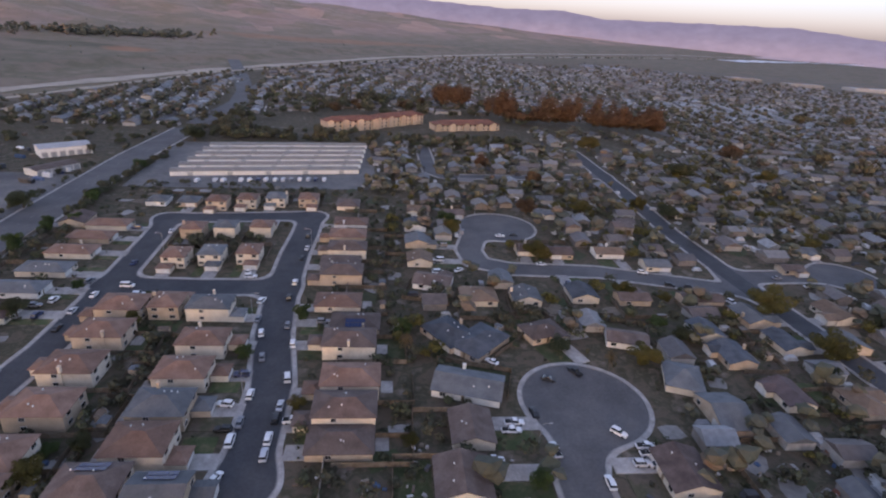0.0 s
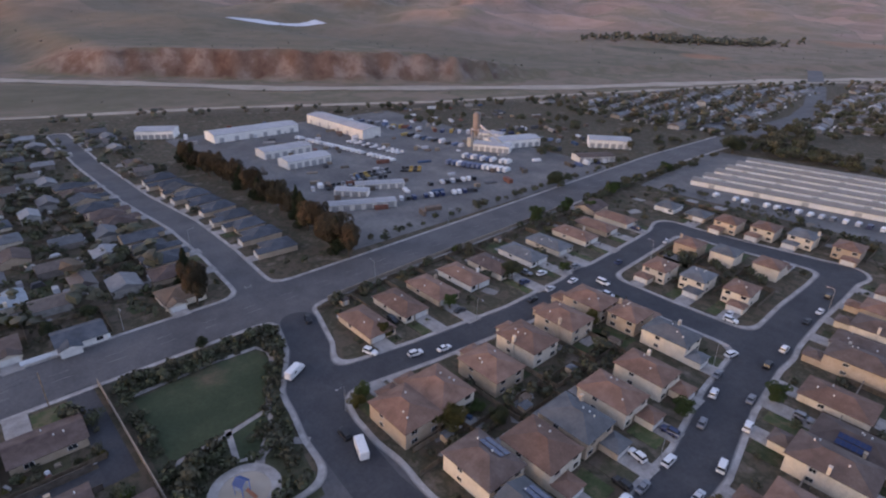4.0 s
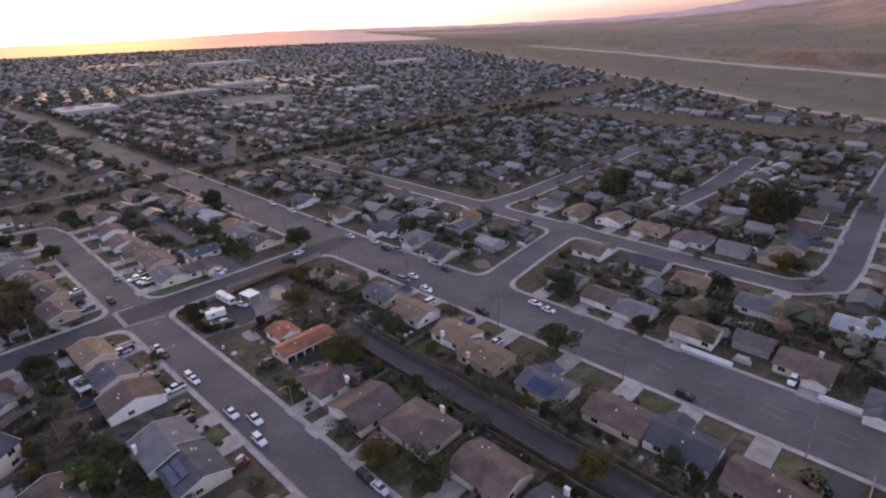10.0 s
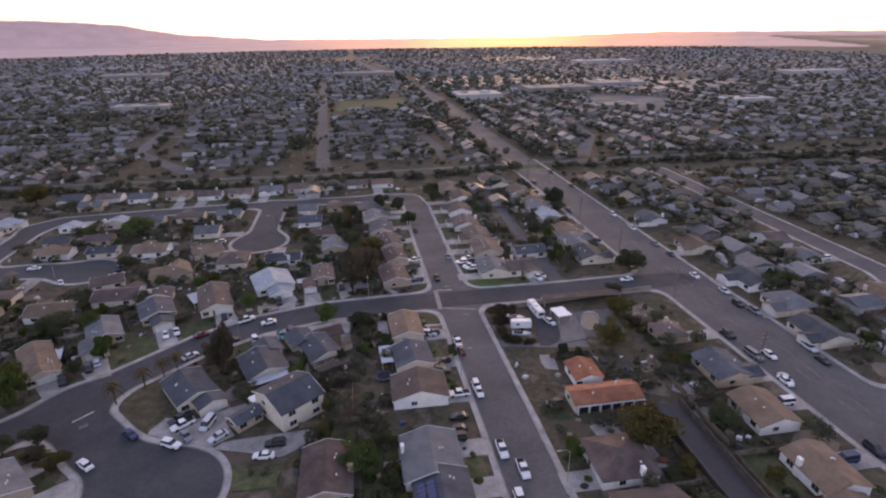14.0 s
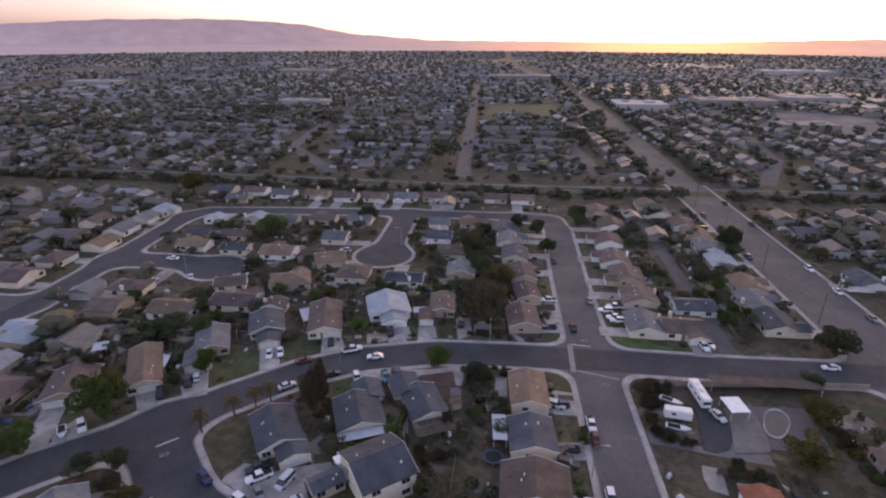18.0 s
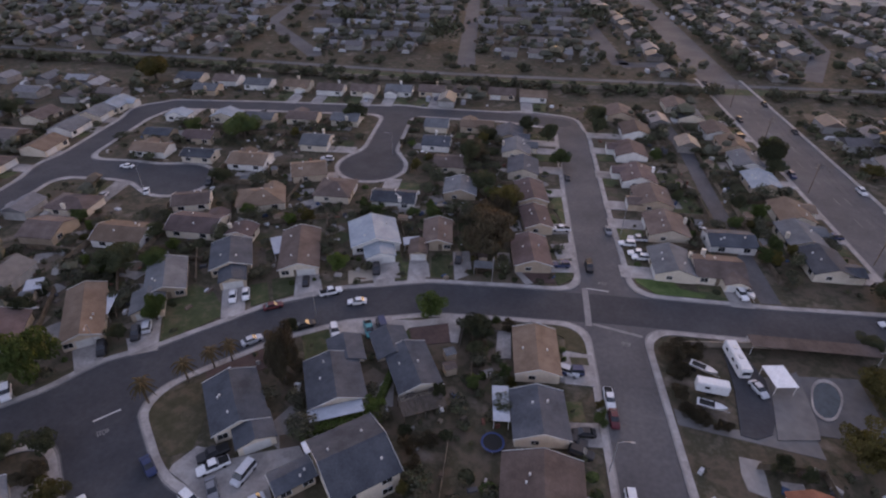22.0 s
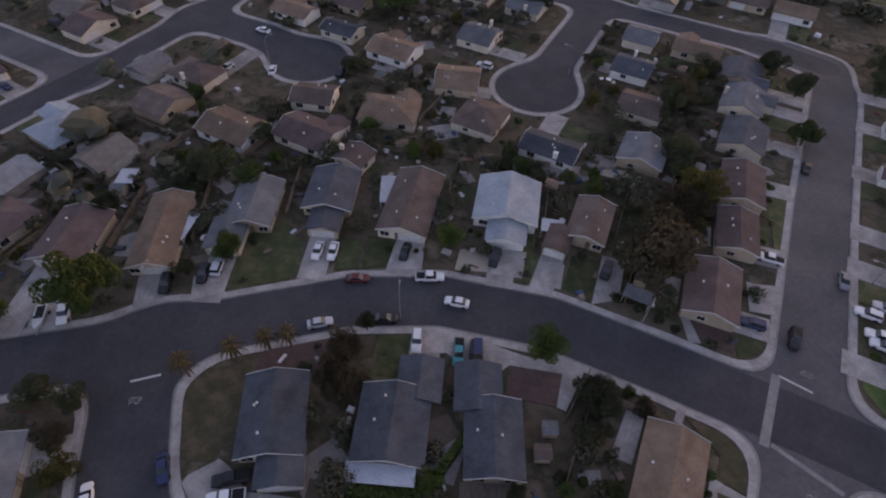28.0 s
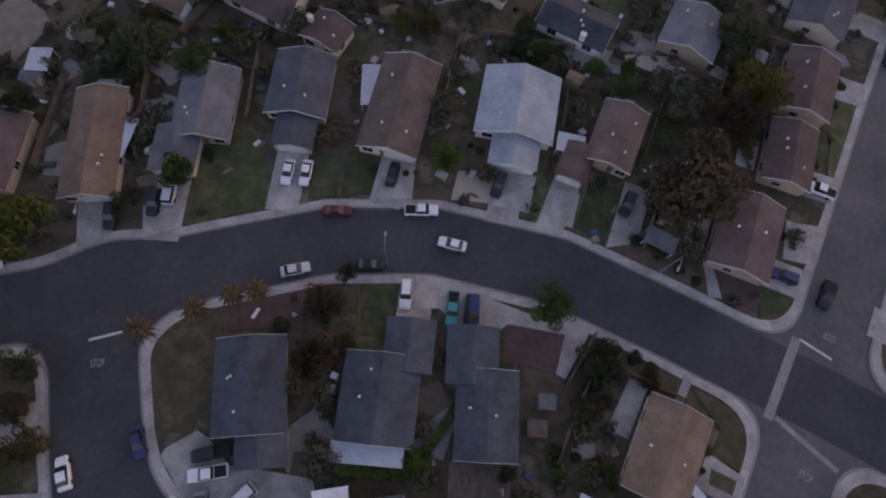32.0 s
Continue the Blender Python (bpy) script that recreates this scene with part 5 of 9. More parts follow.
tree(-108.9, -68.4, "yellow", 8.9, 7.1)
tree(-153.4, -26.2, "dark", 8.0, 6.4)
tree(-149.2, -156.2, "dark", 8.0, 6.4)
tree(-129.2, -70.3, "dark", 5.4, 4.0)
tree(-156.9, 75.3, "dark", 3.2, 2.4)
tree(-126.3, 119.3, "yellow", 4.9, 3.0)
tree(-108.9, 127.4, "dark", 5.6, 3.3)
tree(-177.6, -12.2, "dark", 6.5, 3.7)
tree(-45.4, 159.7, "green", 4.3, 3.4)
tree(-47.4, -164.7, "pine", 14.0, 8.9)
tree(-190.0, 143.0, "pine", 17.0, 8.1)
tree(-181.2, 83.5, "pine", 17.0, 4.6)
tree(-31.3, 182.7, "green", 5.9, 3.3)
tree(84.9, 156.6, "yellow", 7.1, 5.6)
tree(-161.1, 128.3, "dark", 4.4, 1.9)
tree(-153.9, -186.7, "green", 4.8, 3.8)
tree(-125.1, 148.8, "green", 5.1, 2.5)
tree(-221.4, -5.8, "dark", 6.5, 4.3)
tree(-119.6, -108.9, "yellow", 6.8, 5.4)
tree(69.0, 239.7, "yellow", 9.7, 7.8)
tree(-181.0, -231.1, "yellow", 5.0, 4.0)
tree(157.0, 160.6, "yellow", 10.0, 8.0)
tree(-189.9, -50.3, "dark", 7.0, 5.6)
tree(-71.3, -223.9, "green", 6.8, 4.1)
tree(-251.1, 7.4, "yellow", 7.6, 6.1)
tree(-147.1, -235.7, "dark", 11.1, 5.2)
tree(-159.7, -212.7, "yellow", 4.8, 3.9)
tree(-126.6, 181.6, "dark", 6.7, 4.4)
tree(51.2, -232.0, "green", 9.6, 7.7)
tree(-68.0, -246.4, "dark", 7.6, 4.0)
tree(154.6, 192.6, "yellow", 11.4, 9.2)
tree(-146.6, -228.0, "dark", 5.9, 4.1)
tree(-88.1, -258.3, "dark", 6.8, 4.2)
tree(-116.3, 202.2, "green", 4.1, 2.3)
tree(97.7, 205.7, "yellow", 6.5, 5.2)
tree(31.9, 272.4, "yellow", 7.8, 4.8)
tree(-39.8, -225.6, "pine", 8.0, 5.3)
tree(135.8, -207.5, "dark", 6.0, 4.8)
tree(-292.9, -10.9, "dark", 21.0, 10.9)
tree(-162.4, 245.4, "green", 6.1, 4.9)
tree(79.5, 306.3, "gum", 9.3, 6.2)
tree(-160.3, 265.3, "green", 5.1, 3.2)
tree(155.5, -238.7, "dark", 7.2, 4.9)
tree(-88.3, -267.9, "dark", 8.4, 4.9)
tree(11.3, -259.0, "dark", 7.3, 5.5)
tree(-156.8, 234.6, "green", 8.7, 3.9)
tree(-182.3, 288.8, "dark", 8.8, 7.1)
tree(155.7, 254.9, "gum", 12.9, 8.6)
tree(-292.1, -83.1, "dark", 17.0, 11.0)
tree(-153.1, -298.3, "dark", 6.8, 5.3)
tree(-157.4, 257.9, "green", 5.0, 3.6)
tree(30.6, 285.0, "green", 6.8, 5.5)
tree(226.6, 263.1, "yellow", 6.9, 5.5)
tree(-158.9, 308.3, "green", 5.9, 3.7)
tree(88.4, 383.0, "yellow", 12.1, 6.2)
tree(-339.2, -64.2, "green", 6.7, 4.7)
tree(73.9, 385.0, "gum", 17.0, 7.9)
tree(124.0, -293.9, "yellow", 12.4, 9.0)
tree(-155.2, 299.5, "green", 7.3, 4.0)
tree(-305.3, -125.7, "dark", 7.5, 6.0)
tree(113.2, 309.8, "yellow", 9.2, 7.4)
tree(219.5, -300.2, "dark", 11.8, 8.4)
tree(167.0, 306.7, "dark", 8.6, 6.8)
tree(153.9, 317.9, "yellow", 10.1, 5.2)
tree(-151.6, -313.3, "dark", 6.2, 4.9)
tree(-158.6, 366.5, "green", 7.0, 4.3)
tree(-347.0, -69.4, "green", 6.8, 5.4)
tree(97.5, 367.2, "gum", 10.4, 5.8)
tree(-8.8, -391.2, "yellow", 17.0, 11.0)
tree(67.0, 401.6, "gum", 12.7, 5.0)
tree(222.0, 400.5, "dark", 13.5, 10.8)
tree(287.6, 393.3, "yellow", 11.4, 8.7)
tree(-152.8, 453.2, "dark", 11.0, 8.8)
tree(68.3, -440.3, "dark", 11.3, 9.1)
tree(-105.0, -462.2, "dark", 14.2, 11.0)
tree(393.6, 424.7, "dark", 14.8, 11.0)
tree(178.3, 484.5, "yellow", 13.1, 10.1)
tree(387.6, 460.3, "yellow", 15.8, 11.0)
tree(310.4, 477.2, "gum", 14.1, 11.0)
tree(539.7, 691.3, "dark", 17.0, 11.0)
tree(618.7, 702.7, "dark", 17.0, 11.0)
tree(-52.3, -191.0, "yellow", 8.0, 5.5)
tree(-50.0, -182.0, "pine", 8.0, 5.0)
tree(-45.0, -200.7, "dark", 7.0, 4.5)
tree(31.2, -119.3, "dark", 4.0, 2.2)
tree(-6.1, -126.1, "dark", 5.0, 1.8)
tree(-5.6, -119.6, "pine", 6.0, 3.2)
tree(26.8, -90.9, "dark", 5.0, 3.0)
tree(19.5, -82.5, "yellow", 4.0, 3.2)
tree(24.4, -85.4, "pine", 3.5, 2.6)
tree(32.9, -88.6, "dark", 4.5, 3.4)
tree(-47.8, -115.9, "green", 4.0, 1.6)
tree(-48.3, -125.6, "pine", 2.8, 2.8)
tree(-54.6, -134.3, "pine", 2.4, 2.0)
tree(16.5, -103.5, "palm", 7.0, 2.4)
tree(9.8, -109.7, "palm", 6.5, 2.4)
tree(6.4, -114.1, "palm", 6.0, 2.2)
tree(3.5, -116.4, "palm", 6.0, 2.2)
tree(-59.9, -254.4, "dark", 7.0, 4.0)
tree(-152.2, -246.5, "green", 7.0, 4.0)
tree(-38.8, -216.6, "dark", 11.0, 3.5)
tree(-120.9, -189.1, "green", 4.0, 2.5)
tree(31.7, -267.5, "yellow", 6.0, 4.0)
tree(35.2, -304.8, "dark", 6.0, 4.0)
tree(73.1, -232.9, "green", 6.0, 4.0)
tree(43.2, -195.1, "dark", 5.0, 4.0)
tree(45.7, -158.7, "dark", 5.0, 3.5)
tree(36.3, -145.4, "green", 6.0, 4.0)
tree(-190.4, -134.0, "dark", 6.0, 4.5)
tree(-103.3, 8.7, "dark", 4.0, 3.0)
tree(-183.3, -43.6, "dark", 6.0, 5.0)
tree(-118.4, 5.5, "yellow", 7.0, 4.0)
tree(-134.1, -141.1, "dark", 4.0, 3.0)
tree(-129.4, -124.2, "yellow", 6.0, 5.0)
tree(-197.7, 85.9, "conifer", 14.0, 5.0)
tree(-159.2, 145.8, "green", 4.0, 2.0)
tree(-156.5, 181.3, "green", 3.5, 1.8)
tree(-107.1, 161.1, "dark", 6.0, 3.2)
tree(-150.3, 266.3, "green", 6.0, 3.5)
tree(-105.6, 99.3, "green", 4.0, 2.6)
tree(-102.8, 95.6, "yellow", 4.0, 2.4)
tree(-94.2, 148.3, "dark", 5.0, 3.0)
tree(-26.0, 134.6, "palm", 4.0, 2.6)
tree(-85.7, 176.9, "yellow", 6.0, 3.0)
tree(5.1, 161.1, "palm", 8.0, 2.4)
tree(4.3, 173.2, "green", 6.0, 3.5)
tree(159.2, 299.7, "dark", 6.0, 4.0)
tree(122.4, 262.2, "palm", 9.0, 2.5)
tree(71.1, 152.2, "palm", 8.0, 2.2)
tree(57.9, 164.2, "dark", 5.0, 4.0)
tree(106.6, 171.5, "dark", 6.0, 4.0)
tree(146.6, 148.4, "dark", 5.0, 3.0)
tree(101.6, 181.0, "green", 4.0, 4.0)
tree(113.3, 200.8, "yellow", 5.0, 3.0)

# ---------------------------------------------------------------- vehicles
PAINTS = {"white": (0.6, 0.6, 0.6), "silver": (0.42, 0.43, 0.45), "grey": (0.16, 0.165, 0.18), "black": (0.015, 0.015, 0.017), "red": (0.1, 0.018, 0.02),
          "maroon": (0.09, 0.015, 0.02), "navy": (0.02, 0.03, 0.08), "green": (0.03, 0.2, 0.22)}
PAINT = {k: material(k + "_car_paint", [c, tuple(min(1, q * 1.08) for q in c)], 1.0, 0.42, spec=0.4, fine=4) for k, c in PAINTS.items()}
TYRE = material("tyre_rubber", [(0.012, 0.012, 0.012), (0.02, 0.02, 0.02)], 3.0, 0.9)


def loft(stations):
    """A hull through stations x, z low, z high, half width, with rolled edges."""
    v, f = [], []
    for x, z0, z1, w in stations:
        v += [(x, -w, z0), (x, -w, z0 + (z1 - z0) * 0.7), (x, -w * 0.86, z1), (x, w * 0.86, z1), (x, w, z0 + (z1 - z0) * 0.7), (x, w, z0)]
    for i in range(len(stations) - 1):
        for j in range(6):
            a, b = i * 6 + j, i * 6 + (j + 1) % 6
            f.append((a, b, b + 6, a + 6))
    f += [tuple(range(5, -1, -1)), tuple(range(len(v) - 6, len(v)))]
    return v, f


def cabin(x0, x1, x2, x3, z0, z1, w):
    """Raked glass house from x0..x3 at the belt to x1..x2 at the roof."""
    t = w * 0.8
    v = [(x0, -w, z0), (x3, -w, z0), (x3, w, z0), (x0, w, z0), (x1, -t, z1), (x2, -t, z1), (x2, t, z1), (x1, t, z1)]
    return v, box_faces(0)


def wheel_mesh(r):
    v, f = [], []
    for s in (-0.11, 0.11):
        for i in range(14):
            a = 2 * math.pi * i / 14
            v.append((r * math.cos(a), s, r * math.sin(a)))
    for i in range(14):
        j = (i + 1) % 14
        f.append((i, j, 14 + j, 14 + i))
    f += [tuple(range(13, -1, -1)), tuple(range(14, 28))]
    return v, f


SHAPES = {
    "sedan": (4.7, 0.9, [(-2.35, 0.35, 0.75, 0.72), (-2.2, 0.25, 0.95, 0.86), (-1.3, 0.22, 1.0, 0.9), (0.9, 0.22, 0.96, 0.9), (1.9, 0.24, 0.86, 0.86), (2.35, 0.35, 0.66, 0.7)],
              (-1.75, -1.05, 0.25, 1.05, 0.94, 1.42), 0.78),
    "suv": (4.75, 0.95, [(-2.37, 0.4, 1.0, 0.8), (-2.25, 0.3, 1.1, 0.92), (0.9, 0.28, 1.1, 0.95), (2.0, 0.3, 1.0, 0.9), (2.37, 0.4, 0.8, 0.76)],
            (-2.2, -1.95, 0.2, 0.95, 1.06, 1.7), 0.86),
    "van": (5.0, 0.98, [(-2.5, 0.4, 1.1, 0.9), (-2.4, 0.3, 1.2, 0.97), (1.4, 0.28, 1.2, 0.98), (2.3, 0.3, 1.0, 0.92), (2.5, 0.4, 0.85, 0.8)],
            (-2.4, -2.3, 0.9, 1.7, 1.15, 1.95), 0.93),
    "pickup": (5.6, 0.97, [(-2.8, 0.45, 0.95, 0.9), (-2.7, 0.4, 1.02, 0.95), (1.2, 0.35, 1.05, 0.97), (2.4, 0.38, 1.0, 0.94), (2.8, 0.45, 0.85, 0.82)],
               (-0.85, -0.65, 0.65, 1.3, 1.0, 1.75), 0.86),
}
CARS = {}


def car(x, y, heading, kind, colour):
    """A parked vehicle; one standing on a street takes the street's direction."""
    best = None
    for half, pts in STREETS:
        for (ax, ay), (bx, by) in zip(pts, pts[1:]):
            dx, dy = bx - ax, by - ay
            t = max(0, min(1, ((x - ax) * dx + (y - ay) * dy) / (dx * dx + dy * dy)))
            d = math.hypot(x - ax - t * dx, y - ay - t * dy) - half
            if d < 0.6 and (best is None or d < best[0]):
                best = (d, math.degrees(math.atan2(dy, dx)))
    near_bulb = any(math.hypot(x - b[0], y - b[1]) < b[2] + 1 for b in BULBS)
    on_road = best is not None and not near_bulb
    if on_road:
        turn = (heading - best[1] + 180) % 360 - 180
        if kind not in ("truck", "caravan"):
            heading = best[1] if abs(turn) < 90 else best[1] + 180
    z = 0.04 if field_at(x, y) < 0 else 0.21
    m = pose(x, y, z, 0, 0, heading)
    key = (kind, colour)
    if key in CARS:
        return copy_thing(CARS[key], m)
    base = new({"pickup": "pickup_truck", "truck": "box_truck", "caravan": "caravan"}.get(kind, "car"))
    paint = PAINT[colour]
    word = {"sedan": "saloon car", "suv": "sport utility car", "van": "minivan", "pickup": "pickup truck", "truck": "box truck", "caravan": "travel trailer"}[kind]
    tagged(base, f"{colour} {word} parked on the concrete", {"pickup": "pickup truck", "truck": "truck", "caravan": "caravan"}.get(kind, "car"), "parked vehicles")
    if kind in ("truck", "caravan"):
        long = 7.4 if kind == "truck" else 6.2
        bm = bmesh.new()
        bmesh.ops.create_cube(bm, size=1.0, matrix=Matrix.Translation((-0.6 if kind == "truck" else 0, 0, 1.75)) @ Matrix.Diagonal((long - (1.8 if kind == "truck" else 0), 2.3, 2.4, 1)))
        bmesh.ops.bevel(bm, geom=bm.edges[:], offset=0.18, segments=2, affect="EDGES")
        part("body", bm, paint, base)
        if kind == "truck":
            v, f = loft([(2.25, 0.5, 2.1, 1.05), (3.0, 0.5, 2.0, 1.05), (3.3, 0.5, 1.4, 1.0), (3.7, 0.55, 1.2, 0.9)])
            mesh_object("cab", v, f, paint, base)
            v, f = cabin(2.95, 2.95, 3.02, 3.34, 1.35, 1.98, 0.95)
            mesh_object("windscreen", v, f, GLASS, base)
        for sx in (-1, 1):
            boxes("side_window", [(-1.6, -0.6, sx * 1.16 - 0.02, sx * 1.16 + 0.02, 1.7, 2.3)], GLASS, base)
        axles = (-2.3, 2.7) if kind == "truck" else (-0.5, 0.4)
        rad, half = 0.42, 0.95
    else:
        long, half, hull, glass, gw = SHAPES[kind]
        v, f = loft(hull)
        mesh_object("body", v, f, paint, base, smooth=False)
        x0, x1, x2, x3, z0, z1 = glass
        v, f = cabin(x0, x1, x2, x3, z0, z1, gw)
        mesh_object("glasshouse", v, f, GLASS, base, "dark tinted car glass")
        boxes("roof", [(x1 - 0.02, x2 + 0.02, -gw * 0.81, gw * 0.81, z1 - 0.04, z1 + 0.05)], paint, base)
        if kind == "pickup":
            boxes("cargo_bed", [(-2.65, -0.95, -0.78, 0.78, 0.9, 1.06)], TYRE, base)
        axles = (-long * 0.3, long * 0.31)
        rad, half = 0.34, half - 0.1
    v, f = wheel_mesh(rad)
    for ax_ in axles:
        for sy in (-1, 1):
            shared("wheel", ("wheel", rad), v, f, [TYRE], base, pose(ax_, sy * half, rad))
    base.matrix_basis = m
    CARS[key] = base
    return base

car(-10.6, -141.4, 186, "pickup", "white")
car(1.5, -134.4, 190, "sedan", "red")
car(1.8, -122.6, 195, "sedan", "silver")
car(-8.1, -129.1, 190, "sedan", "black")
car(-17.9, -138.8, 30, "sedan", "white")
car(13.1, -81.9, 46, "sedan", "white")
car(4.0, -65.5, 62, "pickup", "white")
car(-3.7, -85.1, 152, "suv", "white")
car(-6.2, -87.4, 125, "sedan", "grey")
car(-10.2, -90.9, 73, "van", "silver")
car(-13.6, -86.0, 42, "sedan", "silver")
car(-4.4, -91.6, 38, "pickup", "white")
car(-3.2, -94.0, 40, "pickup", "black")
car(-24.8, -77.9, -5, "sedan", "white")
car(-26.9, -81.4, 0, "suv", "black")
car(12.4, -136.2, 110, "sedan", "white")
car(9.7, -137.6, 112, "sedan", "white")
car(32.5, -115.4, 121, "suv", "black")
car(28.0, -120.7, 116, "suv", "black")
car(-19.7, -152.0, 100, "suv", "black")
car(-40.5, -159.9, 92, "suv", "black")
car(-69.0, -179.6, 4, "pickup", "white")
car(-75.6, -161.8, 83, "suv", "black")
car(-15.6, -127.7, 115, "suv", "white")
car(-23.1, -129.3, 113, "pickup", "green")
car(-25.6, -130.6, 113, "suv", "black")
car(-67.4, -122.4, 160, "suv", "silver")
car(-75.0, -116.2, 84, "pickup", "white")
car(-75.3, -111.4, 84, "sedan", "maroon")
car(-66.9, -105.0, 170, "pickup", "black")
car(-68.3, -102.7, 165, "suv", "black")
car(43.2, -101.6, 131, "suv", "white")
car(6.7, -90.2, 110, "sedan", "navy")
car(-75.5, -161.4, 88, "suv", "black")
car(-83.0, -180.9, 86, "sedan", "grey")
car(-73.4, -214.5, 86, "sedan", "black")
car(-90.8, -177.3, 0, "pickup", "silver")
car(-89.6, -169.6, 0, "pickup", "white")
car(-90.0, -167.7, 0, "suv", "white")
car(-112.4, -154.5, 100, "suv", "white")
car(80.3, -200.0, 15, "sedan", "white")
car(63.5, -184.0, -60, "sedan", "white")
car(46.1, -192.3, 100, "suv", "black")
car(12.9, -216.1, 0, "suv", "silver")
car(-20.2, -226.1, 0, "sedan", "white")
car(-105.7, -122.7, 110, "sedan", "silver")
car(-75.9, -94.3, 84, "suv", "white")
car(-94.6, -245.7, 5, "sedan", "white")
car(-76.6, -57.0, 88, "suv", "white")
car(-76.6, -71.0, 88, "pickup", "white")
car(-76.1, -92.1, 88, "sedan", "white")
car(-69.1, -83.3, 0, "sedan", "black")
car(-68.1, -79.1, 0, "sedan", "black")
car(-67.4, -76.3, 0, "suv", "black")
car(-93.3, -46.0, 95, "sedan", "black")
car(-93.2, -84.0, 0, "suv", "black")
car(-69.6, -53.1, 0, "sedan", "red")
car(-155.8, -106.1, 88, "suv", "black")
car(-160.0, -94.2, 88, "sedan", "white")
car(-155.8, -94.2, 88, "suv", "grey")
car(-156.3, -83.4, 88, "sedan", "silver")
car(-172.6, -47.4, 90, "sedan", "white")
car(-171.6, -41.5, 90, "sedan", "white")
car(-156.5, -57.2, 90, "suv", "black")
car(-172.3, -89.1, 88, "sedan", "black")
car(-169.8, -146.1, 88, "sedan", "white")
car(-170.9, -123.0, 88, "suv", "black")
car(-143.7, -147.7, 2, "sedan", "white")
car(-87.3, -174.2, 0, "suv", "white")
car(-157.6, 8.8, 90, "suv", "black")
car(-181.4, 26.7, 0, "suv", "white")
car(-190.6, 13.9, 90, "sedan", "black")
car(-155.6, -95.8, 90, "suv", "grey")
car(-155.1, -106.2, 90, "sedan", "black")
car(-155.5, -82.5, 90, "sedan", "white")
car(-156.2, -56.9, 90, "sedan", "black")
car(-79.5, -64.6, 88, "pickup", "white")
car(-86.6, -25.1, 88, "sedan", "silver")
car(-86.4, -29.8, 88, "suv", "black")
car(-93.6, -44.9, 0, "suv", "black")
car(-94.2, -37.2, 0, "suv", "maroon")
car(-96.5, -9.0, 0, "suv", "black")
car(-96.4, -6.1, 0, "suv", "black")
car(-97.0, 3.8, 0, "van", "white")
car(-125.2, 90.0, 118, "truck", "white")
car(-88.7, 87.7, 160, "caravan", "white")
car(-119.8, 112.0, 18, "suv", "white")
car(-110.6, 122.0, 75, "suv", "white")
car(-96.0, 87.7, 150, "suv", "black")
car(-148.1, 107.1, 10, "suv", "black")
car(-92.7, 198.2, 0, "suv", "white")
car(-56.2, 215.2, 5, "suv", "white")
car(-47.7, 195.0, 75, "suv", "white")
car(-46.3, 181.8, 85, "sedan", "grey")
car(-43.3, 172.7, 95, "suv", "white")
car(-40.1, 158.7, 100, "sedan", "grey")
car(-39.5, 140.1, 95, "suv", "white")
car(-39.6, 128.6, 92, "sedan", "grey")
car(-40.2, 121.5, 90, "van", "white")
car(-40.5, 109.4, 90, "sedan", "white")
car(-38.0, 210.9, 88, "suv", "white")
car(-38.3, 198.1, 90, "suv", "black")
car(-35.5, 178.1, 98, "sedan", "grey")
car(-31.8, 166.3, 98, "suv", "white")
car(-30.5, 148.0, 92, "van", "white")
car(-30.3, 135.3, 90, "sedan", "silver")
car(-30.6, 130.1, 90, "suv", "black")
car(-31.0, 122.3, 90, "suv", "white")
car(-30.9, 116.7, 90, "suv", "silver")
car(-25.8, 129.0, 5, "pickup", "white")
car(-38.0, 246.1, 70, "sedan", "white")
car(-39.4, 261.0, 70, "suv", "black")
car(-38.8, 235.0, 75, "sedan", "black")
car(-45.2, 135.8, 170, "suv", "white")
car(-43.0, 125.7, 175, "suv", "black")
car(-123.6, 188.9, 10, "suv", "grey")
car(-108.1, 197.9, 85, "sedan", "white")
car(-107.0, 130.4, 75, "sedan", "white")
car(-120.3, 112.4, 15, "sedan", "white")
car(-128.5, 132.5, 75, "suv", "black")
car(-129.8, 128.1, 0, "suv", "black")
car(-51.3, 101.3, 0, "sedan", "silver")
car(33.2, 156.6, 140, "sedan", "white")
car(20.9, 223.0, 8, "van", "white")
car(48.7, 221.6, -5, "pickup", "white")
car(63.2, 123.3, -45, "suv", "white")
car(43.3, 116.9, 95, "pickup", "white")
car(41.2, 131.7, 95, "sedan", "black")
car(34.5, 127.5, 0, "pickup", "white")
car(33.1, 124.4, 0, "pickup", "white")
car(26.2, 113.6, 0, "pickup", "white")
car(68.6, 117.9, 0, "pickup", "white")
car(68.5, 115.2, 0, "pickup", "white")
car(69.0, 111.2, 0, "sedan", "silver")
car(54.0, 105.7, 100, "suv", "white")
car(59.6, 151.5, 120, "pickup", "black")
car(49.7, 147.6, -20, "sedan", "black")
car(70.1, 234.6, -5, "sedan", "white")
car(116.4, 228.0, -8, "suv", "white")
car(57.0, 268.8, 0, "sedan", "white")
car(64.4, 270.9, 0, "sedan", "black")
car(123.2, 215.1, -8, "suv", "black")
car(131.8, 213.8, -8, "suv", "black")
car(143.3, 199.8, -60, "suv", "white")
car(191.2, 216.3, 0, "suv", "white")
car(203.1, 205.9, -20, "sedan", "white")
car(181.5, 225.2, 0, "sedan", "grey")
car(30.4, 225.8, 40, "sedan", "white")

